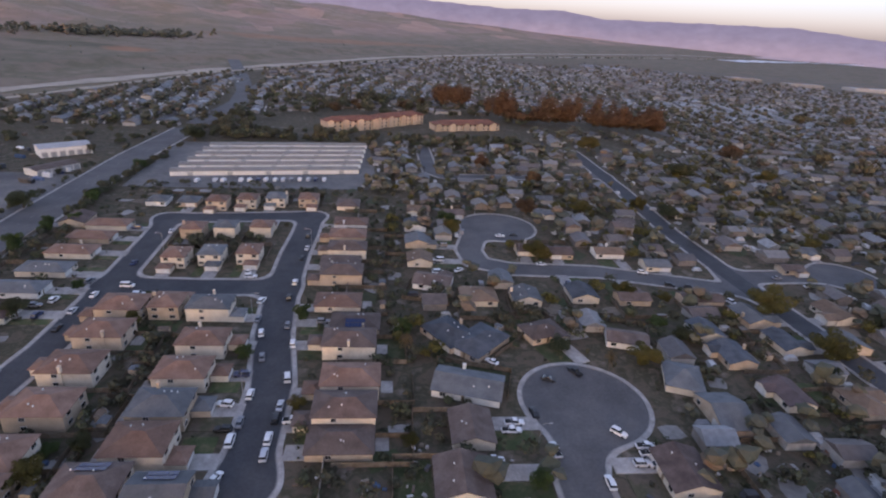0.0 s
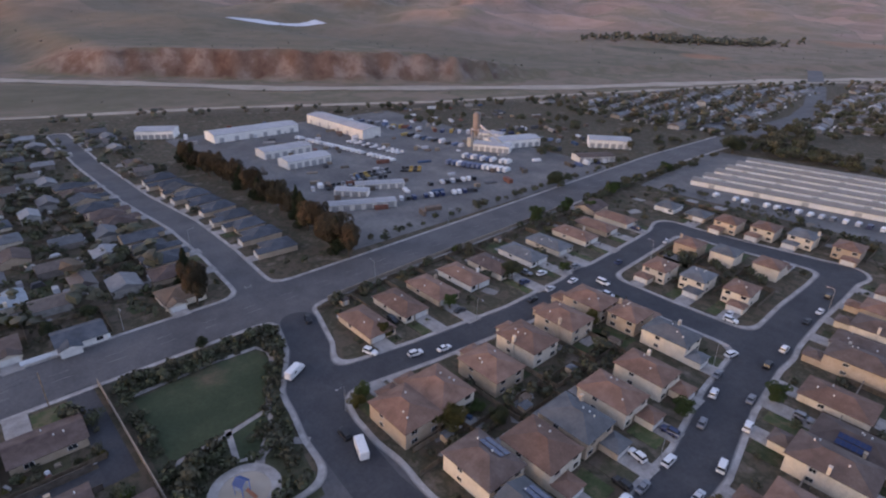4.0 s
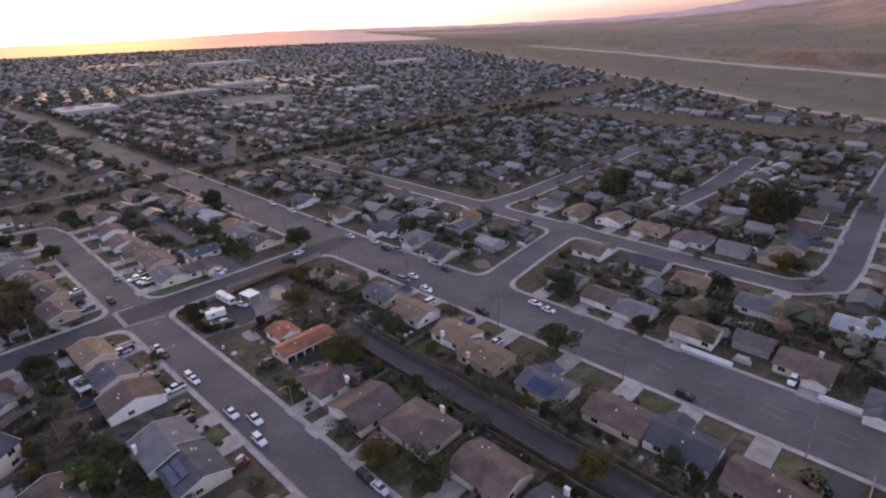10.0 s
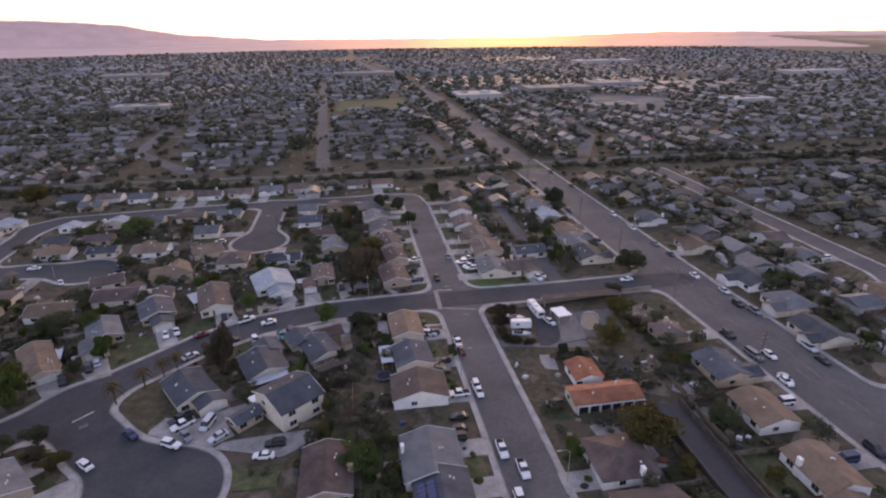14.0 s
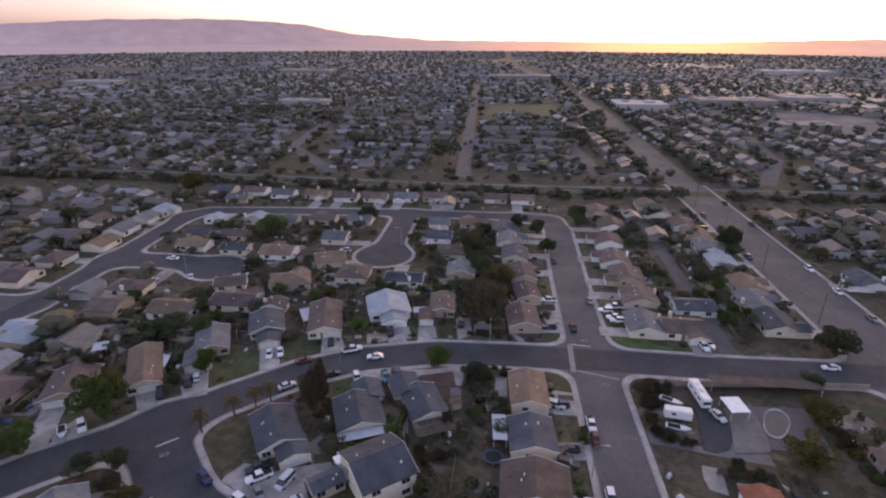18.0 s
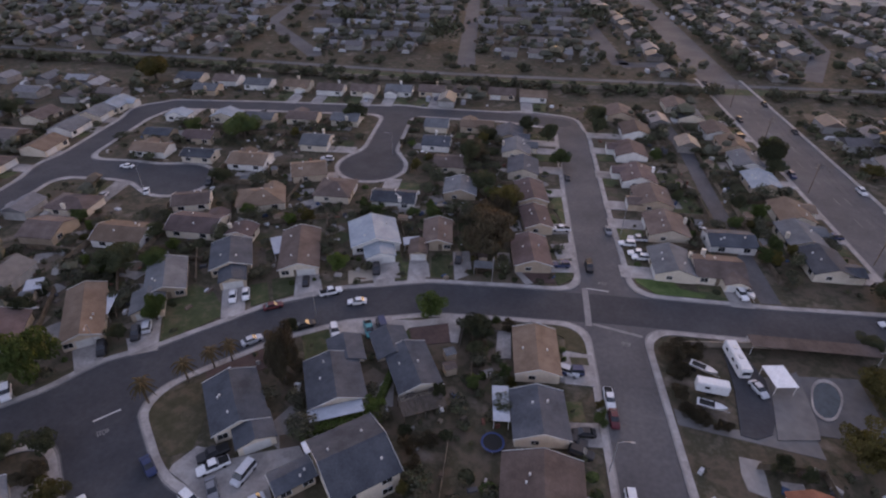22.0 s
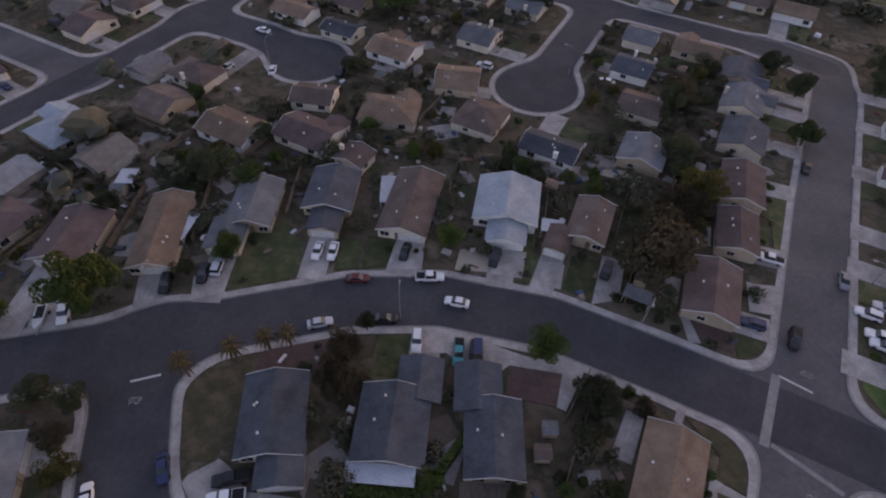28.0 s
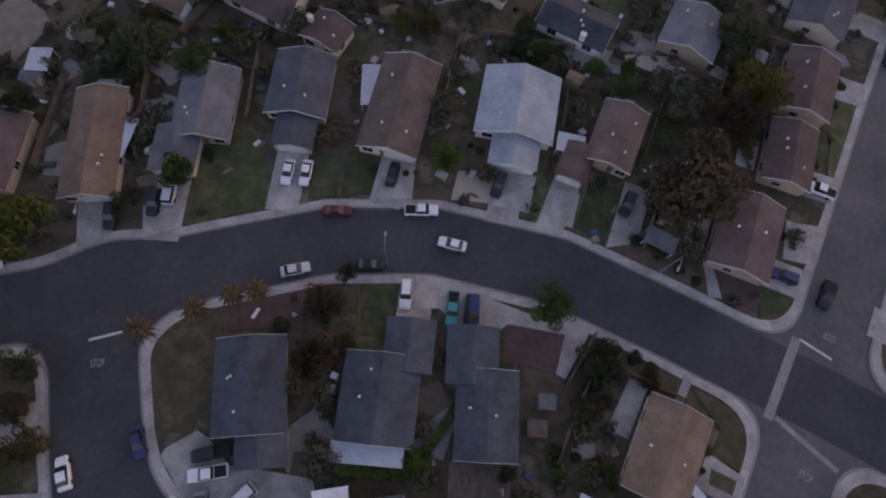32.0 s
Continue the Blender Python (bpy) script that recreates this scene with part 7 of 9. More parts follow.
# back gardens between the curved street and the corner
for px, py, r, kind in [(-37.5, -100.5, 2.2, "pine"), (-40.8, -101.5, 2.0, "pine"), (-38.8, -96.5, 1.8, "pine"), (-43.5, -103.5, 1.6, "dark"), (-36.2, -103.6, 1.5, "dark"),
                        (-47.0, -135.5, 2.2, "dark"), (-49.5, -132.0, 2.0, "dark"), (-47.5, -129.5, 1.8, "pine"), (-50.2, -128.0, 1.5, "dark"), (-51.5, -136.4, 1.4, "green"),
                        (-54.5, -136.0, 1.2, "yellow"), (-52.5, -119.6, 1.3, "yellow"), (-55.5, -118.0, 1.3, "yellow"), (-48.5, -122.5, 1.5, "pine"), (-46.5, -118.0, 1.4, "dark"),
                        (-11.5, -116.5, 2.2, "pine"), (-10.6, -112.2, 1.8, "pine"), (-12.5, -108.5, 1.5, "dark"), (-73.0, -114.6, 1.2, "yellow"),
                        (-44.5, -154.6, 1.2, "dark"), (-48.5, -154.4, 1.3, "dark"), (-52.5, -153.8, 1.3, "dark"), (-56.0, -153.2, 1.1, "dark")]:
    thicket(px, py, r, r * 0.95, kind)


NAVY_PAD = material("navy_padding", [(0.02, 0.035, 0.1), (0.03, 0.05, 0.13)], 1.0, 0.6)


def trampoline(x, y):
    base = new("trampoline")
    base.matrix_basis = pose(x, y, 0)
    tagged(base, "round trampoline with black mat and blue rim", "trampoline")
    n = 24
    circle = [(math.cos(2 * math.pi * i / n), math.sin(2 * math.pi * i / n)) for i in range(n)]
    mesh_object("mat", [(a * 1.85, b * 1.85, 0.9) for a, b in circle], [tuple(range(n))], TYRE, base)
    v = [(a * r, b * r, z) for r, z in ((1.8, 0.93), (2.2, 0.93), (2.2, 0.86), (1.8, 0.86)) for a, b in circle]
    f = [(k * n + i, k * n + (i + 1) % n, ((k + 1) % 4) * n + (i + 1) % n, ((k + 1) % 4) * n + i) for k in range(4) for i in range(n)]
    mesh_object("rim", v, f, NAVY_PAD, base)
    for i in range(0, n, 6):
        a, b = circle[i]
        boxes("leg", [(a * 2 - 0.04, a * 2 + 0.04, b * 2 - 0.04, b * 2 + 0.04, 0, 0.88)], METAL, base)


trampoline(-52.4, -102.8)
canopy(-53.5, -110.6, 4, 3.2, 8.6, 2.5, PALE_ROOF)
canopy(-22.6, -104.6, 24, 10.5, 3.0, 2.5, PALE_ROOF)


def pergola(x, y, rot, w, d):
    """A slatted garden roof on six posts."""
    base = new("pergola")
    base.matrix_basis = pose(x, y, 0, 0, 0, rot)
    tagged(base, "dark wooden slatted pergola behind a house", "pergola")
    for a in (-w / 2 + 0.2, 0, w / 2 - 0.2):
        for b in (-d / 2 + 0.2, d / 2 - 0.2):
            boxes("post", [(a - 0.07, a + 0.07, b - 0.07, b + 0.07, 0, 2.3)], OLD_BOARD, base)
    for b in (-d / 2 + 0.2, d / 2 - 0.2):
        boxes("beam", [(-w / 2, w / 2, b - 0.06, b + 0.06, 2.3, 2.48)], OLD_BOARD, base)
    n = int(w / 0.34)
    for i in range(n):
        a = -w / 2 + (i + 0.5) * w / n
        shared("slat", ("slat", d), box_verts(-0.11, 0.11, -d / 2, d / 2, 0, 0.06), box_faces(0), [OLD_BOARD], base, pose(a, 0, 2.48))


pergola(-38.4, -109.0, 26, 8.8, 5.0)
shed(-42.2, -123.7, 26, 2.2, 2.0)
shed(-42.6, -119.6, 26, 2.4, 2.2)
wall_run([(-43.9, -126.5), (-44.6, -137.0)], 1.5, 0.1, OLD_BOARD, "weathered board fence beside a back garden")
canopy(-21.3, -97.3, 37, 5.0, 2.6, 2.5, WHITE_SHEET)
canopy(-17, 118.5, 0, 3.5, 4.5, 2.6, WHITE_SHEET)


# ---------------------------------------------------------------- front gardens of the curved street
DRY_LAWN = material("dry_lawn", [(0.045, 0.043, 0.02), (0.064, 0.055, 0.03), (0.1, 0.076, 0.048)], 0.35, 0.95, 0.5, 8.0, fine=3.5)
polygon("corner_lawn", [(15.5, -104.5), (7.2, -110.5), (2.5, -104), (1.2, -94.5), (4.6, -92.8), (11.2, -97.5)], 0.06, DRY_LAWN, "worn corner lawn beside the street")


LUSH = material("watered_lawn", [(0.045, 0.075, 0.02), (0.065, 0.1, 0.028), (0.09, 0.115, 0.04)], 0.4, 0.95, 0.4, 8.0, fine=3.5)
# driveways, beds and lawns, plot by plot
canopy(39.1, -127.4, -163, 3.4, 7.5, 2.40, PALE_ROOF, "pale flat side roof on a tan house")
canopy(8.6, -157.2, -151, 3.5, 8.4, 2.40, PALE_ROOF, "pale flat patio roof beside a brown house")
canopy(-27.1, -164.6, -163, 4.8, 3.7, 2.40, PALE_ROOF, "pale flat patio roof beside a brown house")
canopy(61.0, -132.2, -151, 3.9, 4.8, 2.30, PALE_ROOF, "small pale flat-roofed garden shelter")
canopy(-47.6, -156.0, 180, 5.3, 3.3, 2.30, ROOFS["G"][0], "grey flat roof of a low shelter in a front garden")
polygon("driveway", [(39.0, -114.7), (35.9, -116.4), (31.1, -111.0), (33.8, -108.3)], 0.2112, CONCRETE, "pale concrete driveway in front of a house")
polygon("driveway", [(29.6, -119.5), (26.0, -121.2), (22.9, -118.7), (26.1, -115.0)], 0.2124, CONCRETE, "pale concrete driveway in front of a house")
polygon("lawn", [(28.4, -132.5), (24.8, -140.6), (18.0, -137.7), (11.6, -130.7), (16.5, -124.8), (22.2, -122.2)], 0.1286, LAWN, "patchy front lawn beside a driveway")
polygon("soil_bed", [(19.6, -158.1), (14.3, -160.7), (10.0, -151.2), (14.3, -148.6)], 0.1298, SOIL, "bare soil bed in a garden")
polygon("lawn", [(10.4, -142.1), (6.7, -143.5), (3.5, -136.6), (7.1, -134.1)], 0.1310, LAWN, "patchy front lawn beside a driveway")
polygon("lawn", [(6.1, -145.1), (0.5, -147.1), (-2.1, -140.3), (2.6, -137.1)], 0.1322, LAWN, "patchy front lawn beside a driveway")
polygon("driveway", [(-0.4, -146.3), (-5.3, -148.7), (-8.1, -142.5), (-2.5, -139.7)], 0.2184, CONCRETE, "pale concrete driveway in front of a house")
polygon("driveway", [(-18.1, -154.3), (-24.6, -157.0), (-26.4, -150.3), (-20.4, -148.4)], 0.2196, CONCRETE, "pale concrete driveway in front of a house")
polygon("soil_bed", [(-12.3, -151.2), (-17.9, -154.0), (-20.0, -148.6), (-13.8, -145.8)], 0.1358, SAND, "tan gravel front garden")
polygon("lawn", [(-25.3, -157.1), (-28.6, -157.3), (-29.8, -150.7), (-26.4, -149.9)], 0.1370, LAWN, "patchy front lawn beside a driveway")
polygon("driveway", [(-28.1, -156.5), (-32.6, -157.8), (-34.0, -151.5), (-30.1, -150.8)], 0.2232, CONCRETE, "pale concrete driveway in front of a house")
polygon("lawn", [(-33.1, -160.8), (-38.9, -162.5), (-39.8, -152.1), (-34.2, -151.6)], 0.1394, LAWN, "patchy front lawn beside a driveway")
polygon("driveway", [(-38.6, -163.9), (-43.1, -164.9), (-44.7, -154.5), (-40.4, -151.2)], 0.2256, CONCRETE, "pale concrete driveway in front of a house")
polygon("lawn", [(-6.8, -184.5), (-11.8, -187.5), (-19.8, -181.6), (-14.4, -178.9), (-9.0, -177.6)], 0.1418, LAWN, "patchy front lawn beside a driveway")
polygon("driveway", [(-16.1, -185.4), (-19.0, -186.1), (-27.4, -188.6), (-29.0, -184.1), (-20.7, -180.6)], 0.2280, CONCRETE, "pale concrete patio behind a house")
polygon("soil_bed", [(-27.9, -188.5), (-36.0, -192.8), (-42.5, -186.9), (-33.4, -183.8)], 0.1442, SAND, "bare sandy back yard")
polygon("lawn", [(-66.7, -197.9), (-72.8, -201.5), (-73.9, -182.7), (-69.9, -183.0)], 0.1454, LAWN, "patchy front lawn beside a driveway")
polygon("driveway", [(-66.4, -171.3), (-72.5, -173.6), (-73.0, -169.5), (-67.3, -166.2)], 0.2316, CONCRETE, "pale concrete driveway in front of a house")
polygon("soil_bed", [(-57.6, -157.4), (-62.4, -158.0), (-67.1, -159.0), (-66.1, -153.4), (-59.9, -153.2)], 0.1478, CUT, "reddish mulch bed under a mint gable")
polygon("lawn", [(-66.5, -161.7), (-72.8, -163.1), (-73.0, -155.7), (-67.2, -152.3), (-66.2, -155.1)], 0.1490, LAWN, "patchy front lawn beside a driveway")
polygon("driveway", [(-65.8, -171.5), (-73.2, -172.2), (-73.0, -165.8), (-67.4, -164.3)], 0.2352, CONCRETE, "pale concrete driveway in front of a house")
polygon("lawn", [(-86.8, -164.2), (-94.8, -163.2), (-98.0, -155.6), (-104.0, -154.0), (-103.0, -152.5), (-91.6, -152.2), (-87.2, -157.0)], 0.1502, LUSH, "watered bright green corner lawn")
polygon("soil_bed", [(-43.1, -153.5), (-45.9, -154.6), (-51.7, -155.8), (-56.6, -154.7), (-57.2, -151.8), (-52.6, -151.5), (-43.7, -151.2)], 0.1514, SOIL, "bare soil bed in a garden")
polygon("driveway", [(-13.7, -130.9), (-18.2, -133.9), (-33.7, -134.6), (-43.9, -137.8), (-43.5, -128.3), (-41.9, -128.3), (-40.6, -134.5), (-31.9, -131.6), (-29.6, -126.7), (-21.2, -128.4), (-16.2, -125.6)], 0.2376, CONCRETE, "pale concrete front yard where cars stand")
polygon("soil_bed", [(-31.9, -131.6), (-40.6, -134.6), (-41.9, -128.4), (-33.7, -126.0)], 0.1538, CUT, "dark red-brown mulch bed with low shrubs")
polygon("lawn", [(-8.2, -126.0), (-13.5, -129.0), (-15.7, -125.3), (-16.8, -120.4), (-12.6, -118.6)], 0.1550, LAWN, "patchy front lawn beside a driveway")
polygon("soil_bed", [(9.4, -114.6), (-1.0, -121.1), (-4.8, -115.6), (5.7, -109.4)], 0.1562, CUT, "reddish bare garden under palms")
polygon("driveway", [(24.1, -72.2), (14.1, -78.5), (9.3, -72.4), (5.7, -67.8), (15.4, -62.8)], 0.2424, CONCRETE, "wide worn pale concrete driveway")
polygon("lawn", [(13.1, -60.2), (8.8, -63.4), (7.0, -63.6), (3.8, -59.8), (9.7, -56.5)], 0.1586, LAWN, "patchy front lawn beside a driveway")
polygon("driveway", [(3.1, -90.1), (3.0, -91.4), (0.6, -95.4), (-1.2, -95.3), (-6.4, -93.7), (-10.4, -95.4), (-17.6, -97.9), (-19.3, -95.9), (-13.8, -91.9), (-17.0, -86.5), (-12.6, -83.4), (-6.6, -85.4)], 0.2448, CONCRETE, "wide pale concrete apron where several cars stand")
polygon("driveway", [(-13.2, -82.6), (-14.9, -84.4), (-23.3, -85.0), (-33.6, -85.4), (-37.4, -82.2), (-28.3, -77.3), (-20.8, -80.1)], 0.2460, CONCRETE, "pale concrete driveway in front of a house")
polygon("driveway", [(49.1, -99.1), (46.9, -104.9), (40.0, -100.4), (39.6, -99.4), (44.9, -94.6)], 0.2472, CONCRETE, "pale concrete driveway with boat and car")
polygon("lawn", [(-17.9, -75.5), (-28.9, -73.7), (-28.5, -69.0), (-19.5, -69.2)], 0.1634, LAWN, "patchy front lawn beside a driveway")
polygon("driveway", [(-109.4, -126.4), (-115.7, -129.3), (-114.4, -116.4), (-113.2, -111.7), (-105.2, -110.7)], 0.2496, YARD, "worn grey paving beside the pool")

polygon("soil_bed", [(-61.1, -136.9), (-67.3, -137.0), (-70.6, -135.2), (-72.2, -132.6), (-72.6, -128.8), (-67.3, -129.4), (-67.3, -133.2)], 0.1646, DRY_LAWN, "curved dry lawn in front of a tan house")
polygon("driveway", [(-66.6, -129.0), (-72.9, -128.4), (-73.0, -119.4), (-66.6, -119.4)], 0.2502, CONCRETE, "pale concrete driveway beside a tan house")
polygon("soil_bed", [(-67.9, -127.2), (-72.4, -127.4), (-72.5, -125.2), (-68.4, -125.0)], 0.256, SOIL, "small planting bed within a driveway")
polygon("patio", [(-52.2, -133.4), (-55.2, -133.8), (-55.4, -125.0), (-52.0, -124.6)], 0.2514, CONCRETE, "pale concrete patio beside a tan house")
polygon("footpath", [(-59.6, -138.2), (-61.0, -138.2), (-60.9, -132.8), (-59.6, -132.8)], 0.2526, CONCRETE, "short pale concrete footpath to the kerb")
polygon("footpath", [(-55.4, -157.6), (-57.2, -157.4), (-60.6, -152.6), (-58.6, -151.8)], 0.2532, CONCRETE, "pale concrete footpath past a mulch bed")
polygon("corner_asphalt", [(-102.0, -132.6), (-106.2, -133.9), (-108.3, -125.8), (-107.0, -116.2), (-104.7, -111.9), (-101.4, -110.3), (-98.7, -111.0), (-101.0, -122.1)], 0.23, ASPHALT, "dark asphalt parking patch")
BOAT_TARP = material("boat_hull", [(0.5, 0.5, 0.5), (0.62, 0.62, 0.61)], 0.6, 0.4, fine=4)


def boat(x, y, rot):
    base = new("boat")
    base.matrix_basis = pose(x, y, 0, 0, 0, rot)
    tagged(base, "small white motor boat on a trailer", "boat", "boats on trailers")
    v, f = [], []
    for lx, hw, z0, z1 in ((-2.6, 0.95, 0.62, 1.35), (0.4, 1.0, 0.6, 1.4), (1.8, 0.7, 0.7, 1.5), (2.9, 0.05, 1.0, 1.6)):
        v += [(lx, -hw, z1), (lx, -hw * 0.5, z0), (lx, hw * 0.5, z0), (lx, hw, z1)]
    for k in range(3):
        f += [(4 * k + j, 4 * k + j + 1, 4 * k + j + 5, 4 * k + j + 4) for j in range(3)] + [(4 * k + 3, 4 * k, 4 * k + 4, 4 * k + 7)]
    f.append((0, 3, 2, 1))
    mesh_object("hull", v, f, BOAT_TARP, base)
    boxes("cockpit", [(-2.2, 0.3, -0.7, 0.7, 1.38, 1.46)], TYRE, base)
    boxes("windscreen", [(0.3, 0.5, -0.75, 0.75, 1.4, 1.85)], GLASS, base)
    boxes("trailer", [(-2.4, 3.6, -0.06, 0.06, 0.42, 0.55), (-1.3, -1.1, -1.0, 1.0, 0.3, 0.45)], METAL, base)
    wv, wf = wheel_mesh(0.3)
    for sy in (-1, 1):
        shared("wheel", ("wheel", 0.3), wv, wf, [TYRE], base, pose(-1.2, sy * 1.0, 0.3))


for bx, by, br in ((-95.7, -127.0, 150), (-94.6, -116.8, 165), (-114.2, -155.5, 100), (46.0, -99.0, 131)):
    boat(bx, by, br)


def hedge(x0, y0, x1, y1, w, hgt):
    n = math.hypot(x1 - x0, y1 - y0)
    r = random.Random(int(n * 100))
    v, f = [], []
    for i in range(int(n * 170)):
        px, face = r.uniform(0, n), r.choice((-1, 0, 1))
        p = Vector((px, face * w / 2 if face else r.uniform(-w / 2, w / 2), hgt if face == 0 else r.uniform(0.1, hgt)))
        p += Vector((r.gauss(0, 0.08), r.gauss(0, 0.08), r.gauss(0, 0.06)))
        nrm = (Vector((0, face, 0 if face else 1)) + Vector((r.gauss(0, 0.5), r.gauss(0, 0.5), r.gauss(0, 0.5)))).normalized()
        a = nrm.orthogonal().normalized()
        b = nrm.cross(a)
        s = r.uniform(0.1, 0.2)
        k = len(v)
        for sa, sb in ((-1, -0.7), (1, -0.8), (0.8, 1), (-0.9, 0.8)):
            v.append(tuple(p + a * sa * s + b * sb * s))
        f.append((k, k + 1, k + 2, k + 3))
    ob = mesh_object("hedge", v, f, LEAVES["bright"])
    ob.matrix_basis = pose(x0, y0, 0, 0, 0, math.degrees(math.atan2(y1 - y0, x1 - x0)))
    tagged(ob, "clipped green hedge between back gardens", "hedge", "garden hedges")


hedge(-16.8, -100.0, -31.0, -106.0, 2.2, 1.9)
hedge(-29.6, -106.5, -31.5, -121.5, 1.1, 1.8)

# ---------------------------------------------------------------- road markings
for pts in ([(22.7, -98.0), (19.2, -101.4)], [(-74.0, -152.6), (-79.6, -152.0)]):
    ribbon("stop_line", pts, 0.2, 0.043, STRIPE, "white painted stop line on asphalt")


def road_text(body, x, y, rot, size):
    cu = bpy.data.curves.new("road_word", "FONT")
    cu.body, cu.size, cu.align_x, cu.align_y, cu.extrude = body, size, "CENTER", "CENTER", 0.002
    cu.materials.append(FAINT)
    ob = new("road_word", cu)
    ob.matrix_basis = pose(x, y, 0.043, 0, 0, rot) @ Matrix.Diagonal((0.7, 1.4, 1, 1))
    tagged(ob, "white painted word STOP on asphalt", kind="structure")


road_text("STOP", 19.3, -95.9, 215, 1.25)
road_text("STOP", -81, -133.0, 180, 1.25)
road_text("STOP", -78.3, -155.4, 0, 1.25)
road_text("STOP", -183, 102, -90, 1.8)
for pts, half in (([(-73.3, -138.2), (-73.6, -152.5)], 0.75), ([(-85.1, -136.1), (-74.3, -139.0)], 0.4)):
    ribbon("gutter", pts, half, 0.05, KERB, "pale concrete gutter across the junction")
lv, lf = [], []
for y0 in range(-620, 500, 14):
    xc = float(np.interp(y0, [p[1] for p in STREETS[0][1]], [p[0] for p in STREETS[0][1]]))
    for off in (-1.8, 1.8):
        lf.append(tuple(range(len(lv), len(lv) + 4)))
        lv += [(xc + off - 0.06, y0, 0.036), (xc + off + 0.06, y0, 0.036), (xc + off + 0.06, y0 + 5, 0.036), (xc + off - 0.06, y0 + 5, 0.036)]
tagged(mesh_object("lane_line", lv, lf, FAINT), "faded painted lane lines on the main road", kind="structure")

# ---------------------------------------------------------------- lamps and poles
def street_lamp(x, y, rot, h=8.0):
    key = "street_lamp"
    m = pose(x, y, 0.15, 0, 0, rot)
    if key in TREES:
        return copy_thing(TREES[key], m)
    base = new("street_lamp")
    tagged(base, "slim grey street lamp with curved arm beside the kerb", "street lamp", "street lamps")
    v, f = [], []
    limb(v, f, (0, 0, 0), (0, 0, h), 0.1, 0.06, 8)
    mesh_object("pole", v, f, METAL, base)
    v, f = [], []
    limb(v, f, (0, 0, h - 0.1), (1.0, 0, h + 0.45), 0.05, 0.045)
    limb(v, f, (1.0, 0, h + 0.45), (2.2, 0, h + 0.5), 0.045, 0.04)
    arm = mesh_object("arm", v, f, METAL, base)
    boxes("lamp_head", [(2.0, 2.75, -0.14, 0.14, h + 0.4, h + 0.55)], METAL, arm)
    base.matrix_basis = m
    TREES[key] = base
    return base


for x, y, r in [(-10.5, -130.5, -62), (-50, -151.8, 90), (33, -115, 120), (-73, -100, 180), (-87.5, -60, 0), (-86.5, -180, 0), (-49.2, 186, 0), (-36.5, 250, 180), (-41.5, 140, 0),
                (-112.5, 150, 0), (-99, 240, 180), (-103, 92.5, -80), (-9.5, -225, 0), (66, -186, -100), (60, 240, 90), (48, 300, -45), (39, 118, 0), (-179, -110, 0), (-154, -20, 180), (-180, 60, 0),
                (-156.5, 140, 180), (-181, 200, 0), (-230, 98, 90), (-246, -40, 0)]:
    street_lamp(x, y, r)


def power_pole(x, y):
    m = pose(x, y, 0, 0, 0, 0)
    if "power_pole" in TREES:
        return copy_thing(TREES["power_pole"], m)
    base = new("power_pole")
    tagged(base, "brown wooden power pole with two cross-arms", "power pole", "power poles")
    v, f = [], []
    limb(v, f, (0, 0, 0), (0, 0, 11), 0.16, 0.11, 8)
    mesh_object("pole", v, f, WOOD, base)
    for z in (10.3, 9.2):
        beam = boxes("cross_arm", [(-1.2, 1.2, -0.06, 0.06, z, z + 0.12)], WOOD, base)
        for q in (-1.05, -0.5, 0.5, 1.05):
            boxes("insulator", [(q - 0.05, q + 0.05, -0.05, 0.05, z + 0.12, z + 0.3)], METAL, beam)
    base.matrix_basis = m
    TREES["power_pole"] = base
    return base


poles = [(-153.5, y) for y in range(-300, 60, 42)]
for p in poles:
    power_pole(*p)
for i, ((ax, ay), (bx, by)) in enumerate(zip(poles, poles[1:])):
    for off in (-1.05, 1.05):
        v, f = [], []
        pts = [(ax + off, ay + (by - ay) * t, 10.55 - 1.1 * 4 * t * (1 - t)) for t in [j / 8 for j in range(9)]]
        for q0, q1 in zip(pts, pts[1:]):
            limb(v, f, q0, q1, 0.016, 0.016, 4)
        tagged(mesh_object("power_cable", v, f, TYRE), "thin black power cable sagging between poles", "cable", "power cables")

# ---------------------------------------------------------------- industrial yard, storage units, lodge
HALL_ROOF = material("dull_sheet_roof", [(0.28, 0.28, 0.29), (0.35, 0.35, 0.36)], 0.1, 0.6, fine=1.5, random_amount=0.12)


def hall(x, y, rot, w, d, h, word, roof=None, bays=6):
    """A long shed of sheet metal with bay doors."""
    base = new("warehouse")
    base.matrix_basis = pose(x, y, 0, 0, 0, rot)
    tagged(base, word, "warehouse", "sheds of the yard")
    v, f = wall_solid(-w / 2, w / 2, -d / 2, d / 2, h, "x", radians(9), False)
    mesh_object("wall", v, f, WALLS["white"], base)
    v, f = roof_solid(-w / 2, w / 2, -d / 2, d / 2, h, "x", radians(9), 0.3, 0.12, False)
    mesh_object("roof", v, f, roof or HALL_ROOF, base)
    for i in range(bays):
        bx = -w / 2 + (i + 0.5) * w / bays
        boxes("bay_door", [(bx - 1.6, bx + 1.6, -d / 2 - 0.05, -d / 2, 0.05, min(h - 0.6, 3.4))], METAL, base)


